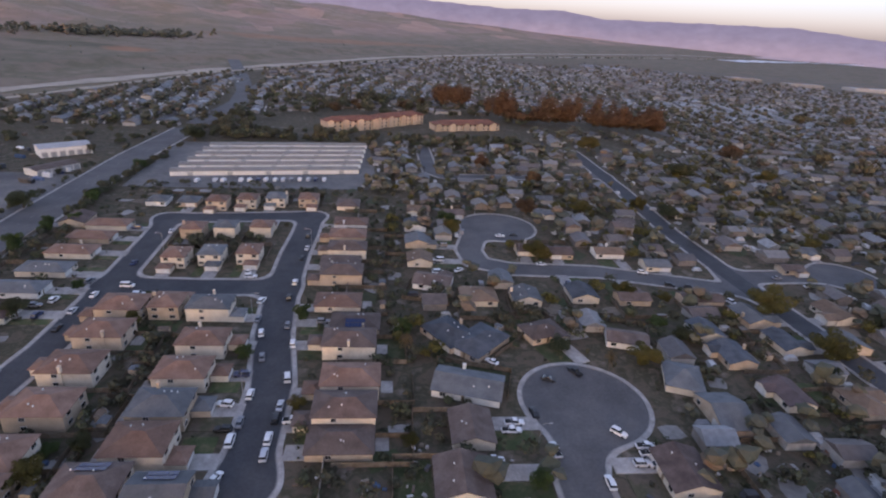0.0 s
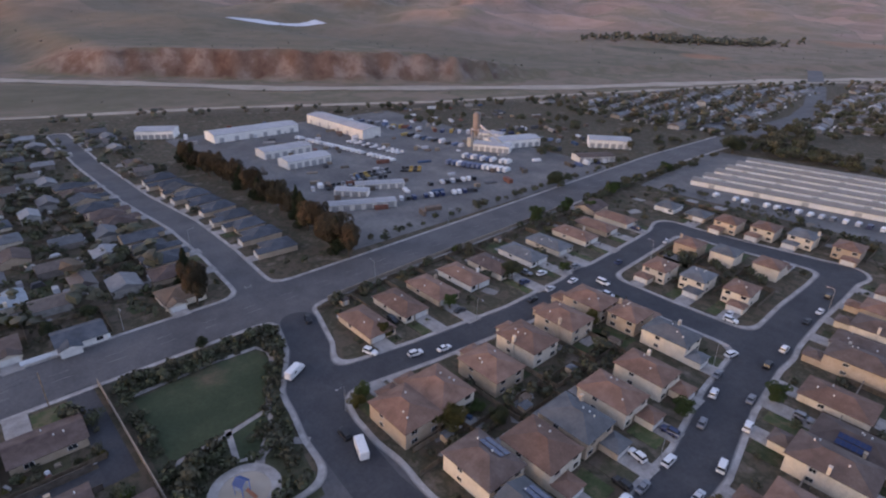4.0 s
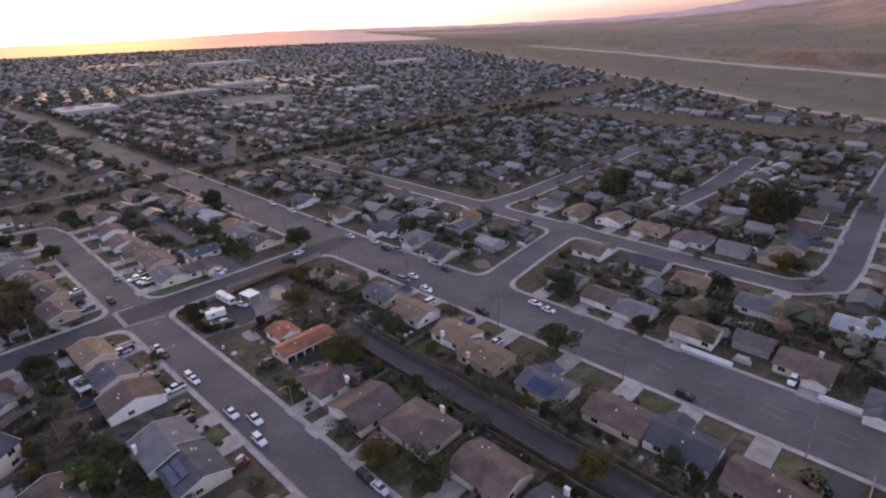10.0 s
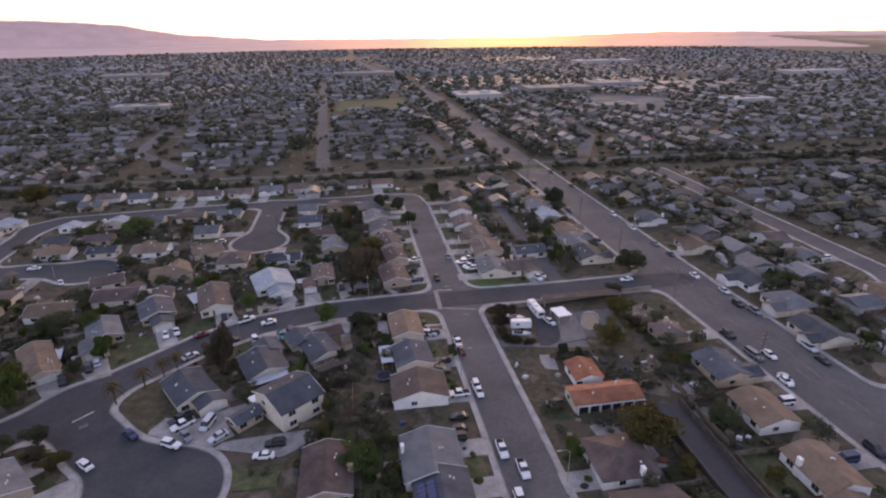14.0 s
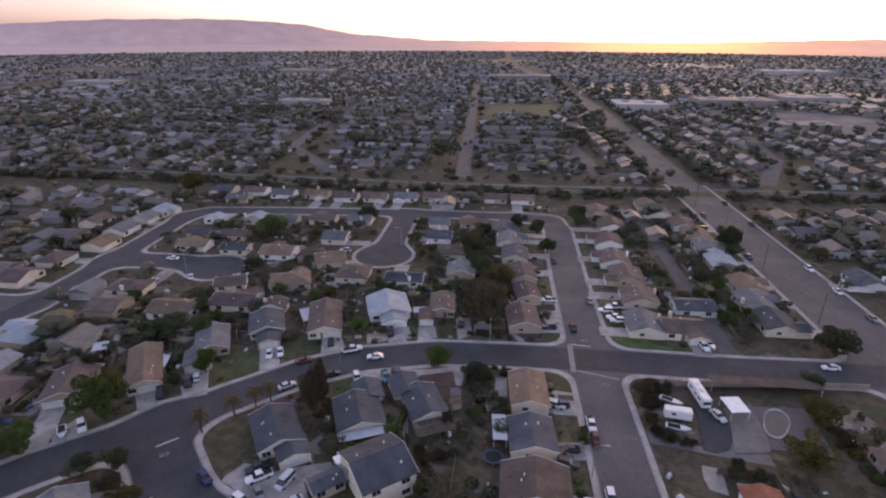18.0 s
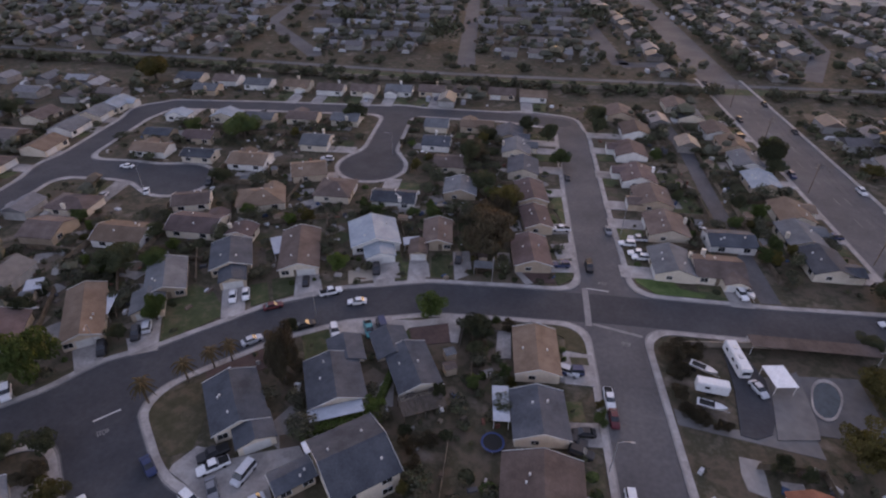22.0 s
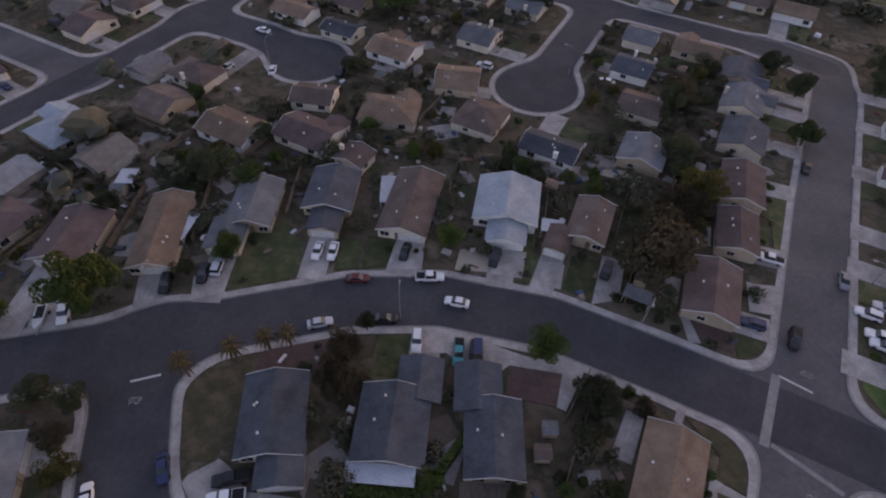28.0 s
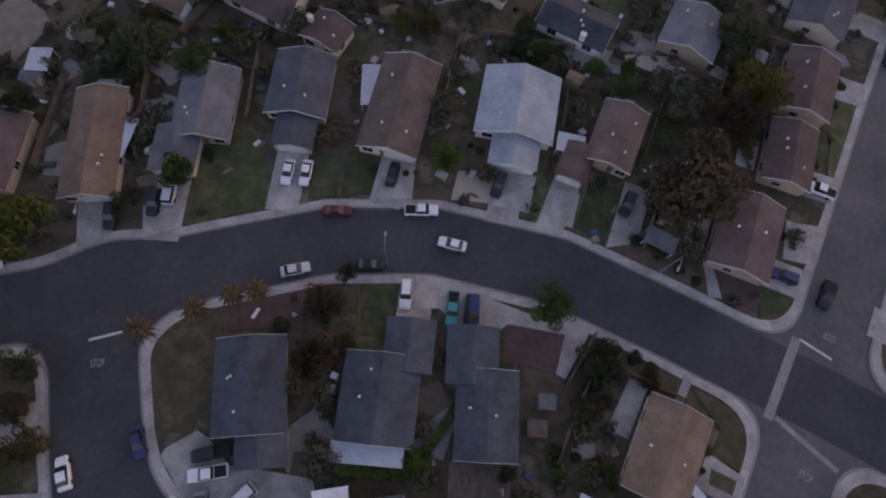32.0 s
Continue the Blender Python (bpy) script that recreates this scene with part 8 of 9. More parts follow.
hall(-408, 207, 90, 66, 18, 6, "long white sheet-metal hall in the yard")
hall(-386, 272, 2, 78, 17, 7, "long cream sheet-metal hall in the yard")
hall(-345, 200, 90, 34, 14, 5, "white gabled shed in the yard")
hall(-315, 199, 90, 30, 14, 5, "white gabled shed in the yard")
hall(-221, 399, 40, 30, 16, 6, "white sheet-metal hall beside the main road")
hall(-445, 150, 60, 26, 18, 6, "grey-white round-shouldered hall in the yard")
hall(-265, 320, 30, 26, 12, 5, "pale grey workshop in the yard")
hall(-292, 345, 30, 22, 10, 5, "pale blue-grey workshop in the yard")
hall(-205, 355, 60, 26, 12, 4, "tan low office shed in the yard", ROOFS["B"][0])
hall(-226, 182, 65, 34, 7, 3.4, "open-fronted pale-roofed equipment shelter")
STORE_ROOF = material("ribbed_pale_roof", [(0.17, 0.148, 0.122), (0.22, 0.192, 0.162)], 0.2, 0.6, fine=2, random_amount=0.06)
for i in range(6):
    hall(-80 + i * 0.5, 371 + i * 15.0, 11, 118, 9.5, 3, "long low row of pale self-storage units", STORE_ROOF, bays=5)
mach = random.Random(4)
KIT = [PAINT["white"], PAINT["silver"], PAINT["navy"], material("machine_yellow", [(0.28, 0.19, 0.05), (0.34, 0.24, 0.07)], 1, 0.6), PAINT["grey"], PAINT["black"], material("container_blue", [(0.09, 0.12, 0.2), (0.13, 0.16, 0.25)], 0.5, 0.6)]


def container(x, y, rot, w, d, h, mat, word):
    """A ribbed steel box: a zigzag outline raised to a lid."""
    n = int(w / 0.5)
    rim = [(-w / 2 + i * w / n, -d / 2 - (0.05 if i % 2 else 0.0)) for i in range(n + 1)] + [(w / 2 - i * w / n, d / 2 + (0.05 if i % 2 else 0.0)) for i in range(n + 1)]
    k = len(rim)
    v = [(a, b, 0.0) for a, b in rim] + [(a, b, h) for a, b in rim]
    base = mesh_object("shipping_container", v, [(i, (i + 1) % k, k + (i + 1) % k, k + i) for i in range(k)] + [tuple(range(k, 2 * k))], mat)
    base.matrix_basis = pose(x, y, 0.03, 0, 0, rot)
    tagged(base, word, "container", "equipment in the yard")


def yard_vehicle(x, y, rot, kind, mat):
    """A parked truck or van: a stepped side profile drawn across its width, with wheels and dark glass."""
    w = 1.0
    side = {"truck": [(-3.2, 0.5), (3.0, 0.5), (3.0, 1.3), (2.7, 2.3), (1.4, 2.35), (1.35, 1.25), (-3.2, 1.2)],
            "van": [(-2.6, 0.4), (2.6, 0.4), (2.6, 1.1), (1.9, 1.25), (1.2, 2.1), (-2.5, 2.15)],
            "box": [(-3.6, 0.6), (3.4, 0.6), (3.4, 1.4), (3.0, 2.3), (1.7, 2.35), (1.65, 3.1), (-3.6, 3.1)]}[kind]
    n = len(side)
    v = [(a, -w, b) for a, b in side] + [(a, w, b) for a, b in side]
    f = [tuple(range(n)), tuple(range(2 * n - 1, n - 1, -1))] + [(i, n + i, n + (i + 1) % n, (i + 1) % n) for i in range(n)]
    slots = [0] * len(f)
    for wx in (side[0][0] + 1.0, side[1][0] - 0.9):
        for wy in (-0.95, 0.75):
            o = len(v)
            ring_pts = [(wx + 0.42 * math.cos(k * 1.047), 0.42 + 0.42 * math.sin(k * 1.047)) for k in range(6)]
            v += [(a, wy, b) for a, b in ring_pts] + [(a, wy + 0.2, b) for a, b in ring_pts]
            f += [tuple(range(o, o + 6)), tuple(range(o + 11, o + 5, -1))] + [(o + k, o + 6 + k, o + 6 + (k + 1) % 6, o + (k + 1) % 6) for k in range(6)]
            slots += [1] * 8
    ob = shared("parked_truck" if kind != "van" else "parked_van", ("yard", kind, mat.name), v, f, [mat, TYRE], None, pose(x, y, 0.03, 0, 0, rot), slots)
    tagged(ob, {"truck": "flatbed work truck parked in a row", "van": "work van parked in a row", "box": "tall box truck parked in a row"}[kind], "truck" if kind != "van" else "van", "vehicles of the yard")


for ax, ay, bx, by, n, kinds, paints in [(-262, 182, -256, 221, 12, "truck", (5, 5, 4, 3)), (-269, 203, -268, 231, 9, "truck", (5, 4, 3)), (-265, 237, -258, 248, 5, "truck", (5, 3)), (-223, 203, -208, 247, 14, "van", (0, 1, 5, 2, 0)),
                                         (-380, 228, -284, 247, 25, "van", (0, 0, 1, 0)), (-264, 290, -233, 303, 10, "box", (0, 6, 0)), (-259, 271, -221, 288, 12, "box", (0, 0, 6)), (-352, 252, -296, 262, 14, "truck", (0, 1, 4)),
                                         (-120, 345, -40, 358, 16, "van", (0, 1, 4, 0, 2)), (-235, 225, -224, 262, 11, "van", (0, 1, 5))]:
    turn = math.degrees(math.atan2(by - ay, bx - ax)) + 78
    for i in range(n):
        t = (i + 0.5) / n
        if mach.random() < 0.9:
            yard_vehicle(ax + (bx - ax) * t + mach.uniform(-0.3, 0.3), ay + (by - ay) * t + mach.uniform(-0.3, 0.3), turn + mach.uniform(-3, 3), kinds, KIT[mach.choice(paints)])
for rowx, rowy, ang, n, gap in [(-340, 300, 10, 10, 6), (-300, 370, 10, 8, 7), (-330, 330, 40, 7, 7), (-205, 330, 75, 6, 7), (-400, 300, 20, 8, 8)]:
    for i in range(n):
        a = radians(ang)
        container(rowx + math.cos(a) * i * gap + mach.uniform(-0.6, 0.6), rowy + math.sin(a) * i * gap + mach.uniform(-0.6, 0.6), ang + 90 + mach.uniform(-6, 6),
                  mach.uniform(4, 7), mach.uniform(2, 2.6), mach.uniform(1.6, 2.8), mach.choice(KIT), "boxy machine or container parked in the yard")
hall(-246, 189, 45, 18, 7, 3.2, "low pale open-fronted vehicle shelter in the yard", bays=4)
hall(-247, 208, 62, 27, 7, 3.2, "long pale open-fronted vehicle shelter in the yard", bays=6)
hall(-266, 341, 72, 40, 15, 6, "pale blue-grey workshop hall in the yard", bays=7)


def batch_plant(x, y, rot):
    """A concrete batch plant: silo on legs, platform and sloping conveyor."""
    base = new("batch_plant")
    base.matrix_basis = pose(x, y, 0, 0, 0, rot)
    tagged(base, "tall tan concrete batch plant with silo and conveyor", "silo")
    for a in (-2.6, 2.6):
        for b in (-2.6, 2.6):
            boxes("leg", [(a - 0.25, a + 0.25, b - 0.25, b + 0.25, 0, 14)], METAL, base)
    n = 16
    v = []
    for z, r in ((8.0, 0.6), (13.0, 2.7), (24.0, 2.7), (25.2, 1.6)):
        v += [(r * math.cos(2 * math.pi * i / n), r * math.sin(2 * math.pi * i / n), z) for i in range(n)]
    f = [(k * n + i, k * n + (i + 1) % n, (k + 1) * n + (i + 1) % n, (k + 1) * n + i) for k in range(3) for i in range(n)] + [tuple(range(3 * n, 4 * n))]
    mesh_object("silo", v, f, STORE_ROOF, base)
    boxes("platform", [(-3.6, 3.6, -3.6, 3.6, 13.0, 13.2)], METAL, base)
    boxes("control_cabin", [(3.2, 6.4, -1.6, 1.6, 0, 6.5)], WALLS["cream"], base)
    v = [(-2, -0.7, 16), (-2, 0.7, 16), (-28, 0.7, 1.2), (-28, -0.7, 1.2), (-2, -0.7, 17), (-2, 0.7, 17), (-28, 0.7, 2.2), (-28, -0.7, 2.2)]
    mesh_object("conveyor", v, box_faces(0), METAL, base)
    for a, h in ((-10, 11.2), (-19, 6.2)):
        boxes("conveyor_leg", [(a - 0.15, a + 0.15, -0.7, -0.5, 0, h), (a - 0.15, a + 0.15, 0.5, 0.7, 0, h)], METAL, base)


batch_plant(-279, 317, 200)


LODGE_ROOF = material("red_tile_roof", [(0.12, 0.055, 0.038), (0.17, 0.08, 0.055)], 0.2, 0.9, 0.4, 3.0, fine=2)


def lodge(x, y, rot, w, d, st):
    base = new("lodge")
    base.matrix_basis = pose(x, y, 0, 0, 0, rot)
    tagged(base, "three-storey lodge with sunset-tinted tan walls and hipped red-tile roof", "hotel", "lodge wings")
    h = 3.1 * st
    v, f = wall_solid(-w / 2, w / 2, -d / 2, d / 2, h, "x", radians(22), True)
    # cream walls drawn tan to hold the orange evening light
    mesh_object("wall", v, f, WALLS["tan"], base)
    v, f = roof_solid(-w / 2, w / 2, -d / 2, d / 2, h, "x", radians(22), 0.8, 0.3, True)
    mesh_object("roof", v, f, LODGE_ROOF, base)
    n = int(w / 5)
    for k in range(st):
        for i in range(n):
            bx = -w / 2 + (i + 0.5) * w / n
            window(base, bx, -d / 2, 1.6 + 3.1 * k, 0, 1.8, 1.5)
            window(base, bx, d / 2, 1.6 + 3.1 * k, 180, 1.8, 1.5)
    for i in range(0, n, 3):
        bx = -w / 2 + (i + 0.5) * w / n
        v, f = wall_solid(bx - 3, bx + 3, -d / 2 - 2.2, -d / 2 + 2, h + 0.6, "y", radians(26), False)
        mesh_object("bay", v, f, WALLS["tan"], base)
        v, f = roof_solid(bx - 3, bx + 3, -d / 2 - 2.2, -d / 2 + 5, h + 0.6, "y", radians(26), 0.5, 0.2, False)
        mesh_object("bay_roof", v, f, LODGE_ROOF, base)


lodge(-38, 532, 28, 50, 16, 3)
lodge(5, 566, 40, 62, 16, 3)
lodge(75, 560, 18, 70, 17, 2)

# trees that stand in rows
for i in range(60):
    t = row.random()
    px = float(np.interp(t, [0, 0.45, 1], [111, 190, 286])) + row.uniform(-7, 7)
    py = float(np.interp(t, [0, 0.45, 1], [625, 593, 571])) + row.uniform(-9, 9)
    tree(px, py, "gum", row.choice((14, 19, 24, 30, 34)) * row.uniform(0.9, 1.1), row.uniform(4.5, 9))
for i in range(12):
    tree(row.uniform(52, 105), row.uniform(665, 700), "gum", row.uniform(24, 32), row.uniform(7, 11))
for i in range(26):
    tree(row.uniform(-60, 40), row.uniform(600, 700), row.choice(("gum", "dark", "yellow")), row.uniform(8, 16), row.uniform(4, 7))
for i in range(22):
    tree(-150 + row.uniform(-22, 34), 470 + row.uniform(-15, 95), row.choice(("dark", "yellow", "green")), row.uniform(7, 13), row.uniform(4, 6))
for i in range(30):
    py = 120 + i * 8 + row.uniform(-2, 2)
    tree(-186.5 + row.uniform(-3, 1), py, row.choice(("yellow", "dark", "green")), row.uniform(2, 4), row.uniform(1.2, 2.2))
for i in range(24):
    py = 285 + i * 5
    tree(-160 + row.uniform(-3, 6), py, row.choice(("green", "dark", "yellow")), row.uniform(3, 6), row.uniform(2, 3.4))
kerbs = random.Random(61)
for i in range(17):
    py = -335 + i * 17 + kerbs.uniform(-5, 5)
    xc = float(np.interp(py, [-380, -250, -145, -40], [-160, -162, -163, -166]))
    if min(abs(py + 146), abs(py + 68)) < 12:
        continue
    side = kerbs.choice((-1, -1, 1))
    car(xc + side * 9.3, py, 90 + kerbs.uniform(-2, 2), kerbs.choice(("sedan", "suv", "pickup", "sedan")), kerbs.choice(("white", "silver", "black", "grey", "navy")))
for p in for_driveway[:66]:
    car(p[0], p[1], p[2], yard.choice(("sedan", "suv", "suv", "pickup", "van")), yard.choice(("white", "white", "silver", "grey", "black", "navy")))

# ---------------------------------------------------------------- the town further off
far = np.random.RandomState(3)
# roof, wall and leaf tones drawn together in place of distance haze
FAR_ROOF = palette_island("far_roofs", [(0.097, 0.084, 0.080), (0.113, 0.105, 0.105), (0.134, 0.130, 0.134), (0.080, 0.076, 0.079), (0.160, 0.160, 0.164), (0.126, 0.102, 0.088), (0.218, 0.220, 0.227), (0.105, 0.084, 0.076), (0.143, 0.130, 0.116), (0.092, 0.097, 0.105)], 0.6)
FAR_WALL = palette_island("far_walls", [(0.210, 0.193, 0.176), (0.260, 0.248, 0.235), (0.176, 0.155, 0.139), (0.319, 0.311, 0.298)])
FAR_LEAF = palette_island("far_leaves", [(0.066, 0.068, 0.046), (0.08, 0.08, 0.052), (0.1, 0.09, 0.058), (0.072, 0.07, 0.05), (0.11, 0.085, 0.06), (0.06, 0.062, 0.046)])
FAR_PALE = palette_island("far_pale", [(0.4, 0.4, 0.4), (0.46, 0.46, 0.46), (0.22, 0.22, 0.23), (0.06, 0.06, 0.065), (0.35, 0.33, 0.3)])


def bend(px, py):
    """Sways the far blocks so that their streets curve; nothing moves near the mapped estate."""
    out = max(0.0, max(-580 - px, px - 330, -380 - py, py - 530))
    k = 34 * min(1.0, out / 260)
    return px + k * math.sin(py / 145 + 0.7 * math.sin(px / 260)), py + k * math.sin(px / 165 + 1.3 + 0.6 * math.sin(py / 310))


def town_spots():
    """Lots along parallel streets, block by block."""
    spots, roads = [], []
    for bx in np.arange(-1500, 1900, 230.0):
        for by in np.arange(-2700, 1500, 190.0):
            r2 = np.random.RandomState(int(bx * 7 + by * 13) % 99991)
            along_x = r2.rand() < 0.5
            step = 62.0
            w, h = (230.0, 190.0)
            n = int(round((h if along_x else w) / step))
            step = (h if along_x else w) / n
            if r2.rand() < 0.05 and math.hypot(bx, by) > 1000:
                continue
            for k in range(n):
                base = (k + 0.5) * step
                length = w if along_x else h
                roads.append((bx, by + base, bx + length, by + base) if along_x else (bx + base, by, bx + base, by + length))
                for t in np.arange(8, length - 6, 15.5):
                    for sg in (-1, 1):
                        o = base + sg * (13 + r2.rand() * 3)
                        px, py = (bx + t, by + o) if along_x else (bx + o, by + t)
                        sx, sy = bend(px, py)
                        tx, ty = bend(px + (6 if along_x else 0), py + (0 if along_x else 6))
                        spots.append((sx, sy, math.degrees(math.atan2(ty - sy, tx - sx)), r2.rand()))
    return spots, roads


def outside_near(px, py):
    """Away from the streets and houses built singly, inside the levee."""
    if -545 < px < 290 and -345 < py < 500:
        if -165 < px < 15 and 85 < py < 335 or -130 < px < 70 and -245 < py < 45:
            return False
        if field_at(px, py) < 8.2 or not lot_allowed(px, py) or -124 < px < -111 and -85 < py < 50:
            return False
        if any(math.hypot(px - q[0], py - q[1]) < 13.6 for q in PLACED):
            return False
    if -346 < py < -303:
        return False
    if -480 < px < -170 and 120 < py < 412:
        return False
    if -75 < px < 128 and 488 < py < 625 or -190 < px < -75 and 470 < py < 590 or 103 < px < 296 and 557 < py < 639:
        return False
    if abs(px + 160 + 12 * (py > 200) + 0.14 * max(0, py - 650)) < 20 and py > -700:
        return False
    if py < -600 and abs(px - np.interp(-py, [-q[1] for q in SOUTH_ROAD], [q[0] for q in SOUTH_ROAD])) < 19:
        return False
    for line in FAR_STREETS:
        for (ax, ay), (bx, by) in zip(line, line[1:]):
            dx, dy = bx - ax, by - ay
            t = min(1.0, max(0.0, ((px - ax) * dx + (py - ay) * dy) / (dx * dx + dy * dy)))
            if math.hypot(px - ax - t * dx, py - ay - t * dy) < 10.5:
                return False
    for ring_pts in FAR_OPEN:
        sides = [(bx - ax) * (py - ay) - (by - ay) * (px - ax) for (ax, ay), (bx, by) in zip(ring_pts, ring_pts[1:] + ring_pts[:1])]
        if all(q < 60 for q in sides) or all(q > -60 for q in sides):
            return False
    return True


def town():
    spots, roads = town_spots()
    r3 = np.random.RandomState(12)
    infill = []
    for q in range(9000):
        px, py = r3.uniform(-540, 288), r3.uniform(-340, 470)
        if outside_near(px, py) and all(math.hypot(px - o[0], py - o[1]) > 14.6 for o in infill):
            infill.append((px, py, 0.0 if r3.rand() < 0.5 else 90.0, 0.5))
    spots = infill + [o for o in spots if not (-545 < o[0] < 290 and -345 < o[1] < 500)]
    xs, ys = np.array([s[0] for s in spots]), np.array([s[1] for s in spots])
    lev = line_side(LEVEE, xs, ys)
    dist = np.hypot(xs + 40, ys + 20)
    rv, rf, wv, wf, pv, pf = [], [], [], [], [], []
    trees_at = []
    for i, (px, py, ang, q) in enumerate(spots):
        loose = 5.0 * float(smooth01(dist[i:i + 1], 600.0, 1400.0)[0])
        px, py = px + far.uniform(-loose, loose), py + far.uniform(-loose, loose)
        if lev[i] > -22 or not outside_near(px, py) or dist[i] > 2500:
            continue
        if py < -700 and px < -300 and far.rand() < 0.25 or far.rand() < 0.06:
            continue
        if px > 420 and py > 250 and px + py > 2300:
            continue
        w, d = (far.uniform(11, 15), far.uniform(9, 12)) if dist[i] > 420 else (far.uniform(9.5, 12.5), far.uniform(8, 10.5))
        if dist[i] > 700 and abs(math.sin(px * 0.003) * math.cos(py * 0.004)) > 0.93:
            w, d = w * 2.4, d * 2.2
        a = math.radians(ang) + far.uniform(-0.05, 0.05)
        c, s = math.cos(a), math.sin(a)
        z, zr = far.uniform(2.6, 3.2), far.uniform(1.5, 2.3)
        if far.rand() < 0.05:
            z += 2.4
        put = lambda lx, ly, lz: (px + c * lx - s * ly, py + s * lx + c * ly, lz)
        k = len(rv)
        u, e = w / 2, d / 2
        rv += [put(-u, -e, z), put(u, -e, z), put(u, e, z), put(-u, e, z), put(-u, 0, z + zr), put(u, 0, z + zr)]
        rf += [(k, k + 1, k + 5, k + 4), (k + 2, k + 3, k + 4, k + 5), (k + 3, k, k + 4), (k + 1, k + 2, k + 5)]
        k = len(wv)
        u, e = u - 0.4, e - 0.4
        wv += [put(-u, -e, 0), put(u, -e, 0), put(u, e, 0), put(-u, e, 0), put(-u, -e, z), put(u, -e, z), put(u, e, z), put(-u, e, z)]
        wf += [(k, k + 1, k + 5, k + 4), (k + 1, k + 2, k + 6, k + 5), (k + 2, k + 3, k + 7, k + 6), (k + 3, k, k + 4, k + 7)]
        if dist[i] < 1500:
            for j in range(2):
                lx, ly = far.uniform(-8, 8), (e + far.uniform(3, 6)) * (1 if j else -1)
                k = len(pv)
                cw, cd, ch = 2.3, 0.95, far.uniform(1.2, 1.9)
                pv += [put(lx - cw, ly - cd, 0.05), put(lx + cw, ly - cd, 0.05), put(lx + cw, ly + cd, 0.05), put(lx - cw, ly + cd, 0.05),
                       put(lx - cw * 0.7, ly - cd, ch), put(lx + cw * 0.6, ly - cd, ch), put(lx + cw * 0.6, ly + cd, ch), put(lx - cw * 0.7, ly + cd, ch)]
                pf += box_faces(k)[1:]
        if far.rand() < (0.97 if dist[i] < 1100 else 0.6):
            trees_at.append(put(far.uniform(-14, 14), far.uniform(4, 17) * (1 if far.rand() < 0.5 else -1), 0))
        if dist[i] < 800 and far.rand() < 0.8:
            trees_at.append(put(far.uniform(-12, 12), far.uniform(5, 14) * (1 if far.rand() < 0.5 else -1), 0))
        if far.rand() < (0.85 if dist[i] < 1100 else 0.35):
            trees_at.append(put(far.uniform(-14, 14), far.uniform(4, 17), 0))
    tagged(mesh_object("far_roofs", rv, rf, FAR_ROOF), "roofs of the low houses filling the valley town", "houses", kind="stuff")
    tagged(mesh_object("far_walls", wv, wf, FAR_WALL), "pale walls of the low houses filling the town", "houses", kind="stuff")
    tagged(mesh_object("far_cars", pv, pf, FAR_PALE), "parked cars and sheds of the town further off", "cars", kind="stuff")
    kv, kf = [], []
    for ax, ay, bx, by in roads:
        mx, my = (ax + bx) / 2, (ay + by) / 2
        if -580 < mx < 330 and -380 < my < 530:
            continue
        if line_side(LEVEE, np.array([ax, bx]), np.array([ay, by])).max() > -25 or not (outside_near(mx, my) and outside_near(ax, ay) and outside_near(bx, by)):
            continue
        n = 10
        for q in range(n + 1):
            ux, uy = (0, 5) if ay == by else (5, 0)
            px, py = bend(ax + (bx - ax) * q / n, ay + (by - ay) * q / n)
            kv += [(px - ux, py - uy, 0.05), (px + ux, py + uy, 0.05)]
            if q:
                k = len(kv)
                kf.append((k - 4, k - 3, k - 1, k - 2) if ay != by else (k - 3, k - 4, k - 2, k - 1))
    tagged(mesh_object("far_road", kv, kf, ASPHALT_OLD), "grey asphalt streets of the town further off", kind="structure")
    return trees_at


def crowns(name, spots, label, hs=(3.0, 8.5)):
    """Many rough crowns of clumps, one joined mesh."""
    t = (1 + 5 ** 0.5) / 2
    ico = np.array([(-1, t, 0), (1, t, 0), (-1, -t, 0), (1, -t, 0), (0, -1, t), (0, 1, t), (0, -1, -t), (0, 1, -t), (t, 0, -1), (t, 0, 1), (-t, 0, -1), (-t, 0, 1)]) / 1.9
    tri = [(0, 11, 5), (0, 5, 1), (0, 1, 7), (0, 7, 10), (0, 10, 11), (1, 5, 9), (5, 11, 4), (11, 10, 2), (10, 7, 6), (7, 1, 8), (3, 9, 4), (3, 4, 2), (3, 2, 6), (3, 6, 8), (3, 8, 9), (4, 9, 5), (2, 4, 11), (6, 2, 10), (8, 6, 7), (9, 8, 1)]
    v, f = [], []
    for x, y, z, *size in spots:
        h = size[0] if size else far.uniform(*hs)
        r = size[1] if size else h * far.uniform(0.38, 0.6)
        for j in range(7 if size and h > 3 else 3):
            o = np.array([x, y, z]) + np.array([far.normal(0, r * 0.42), far.normal(0, r * 0.42), h * (0.4 + 0.2 * (j % 3))])
            p = ico * np.array([r, r, h * 0.3]) * far.uniform(0.5, 0.85) * (1 + far.uniform(-0.35, 0.35, (12, 1))) + o
            k = len(v)
            v += p.tolist()
            f += [(a + k, b + k, c + k) for a, b, c in tri]
    return tagged(mesh_object(name, v, f, FAR_LEAF), label, "trees", kind="stuff")


GARDEN_LEAF = material("garden_leaves", [(0.044, 0.05, 0.028), (0.064, 0.07, 0.035), (0.052, 0.051, 0.033), (0.088, 0.078, 0.043), (0.09, 0.066, 0.044)], 0.13, 0.85,
                       fine=1.2, random_amount=0.16, island=True, stops=[0.3, 0.42, 0.52, 0.62, 0.75])


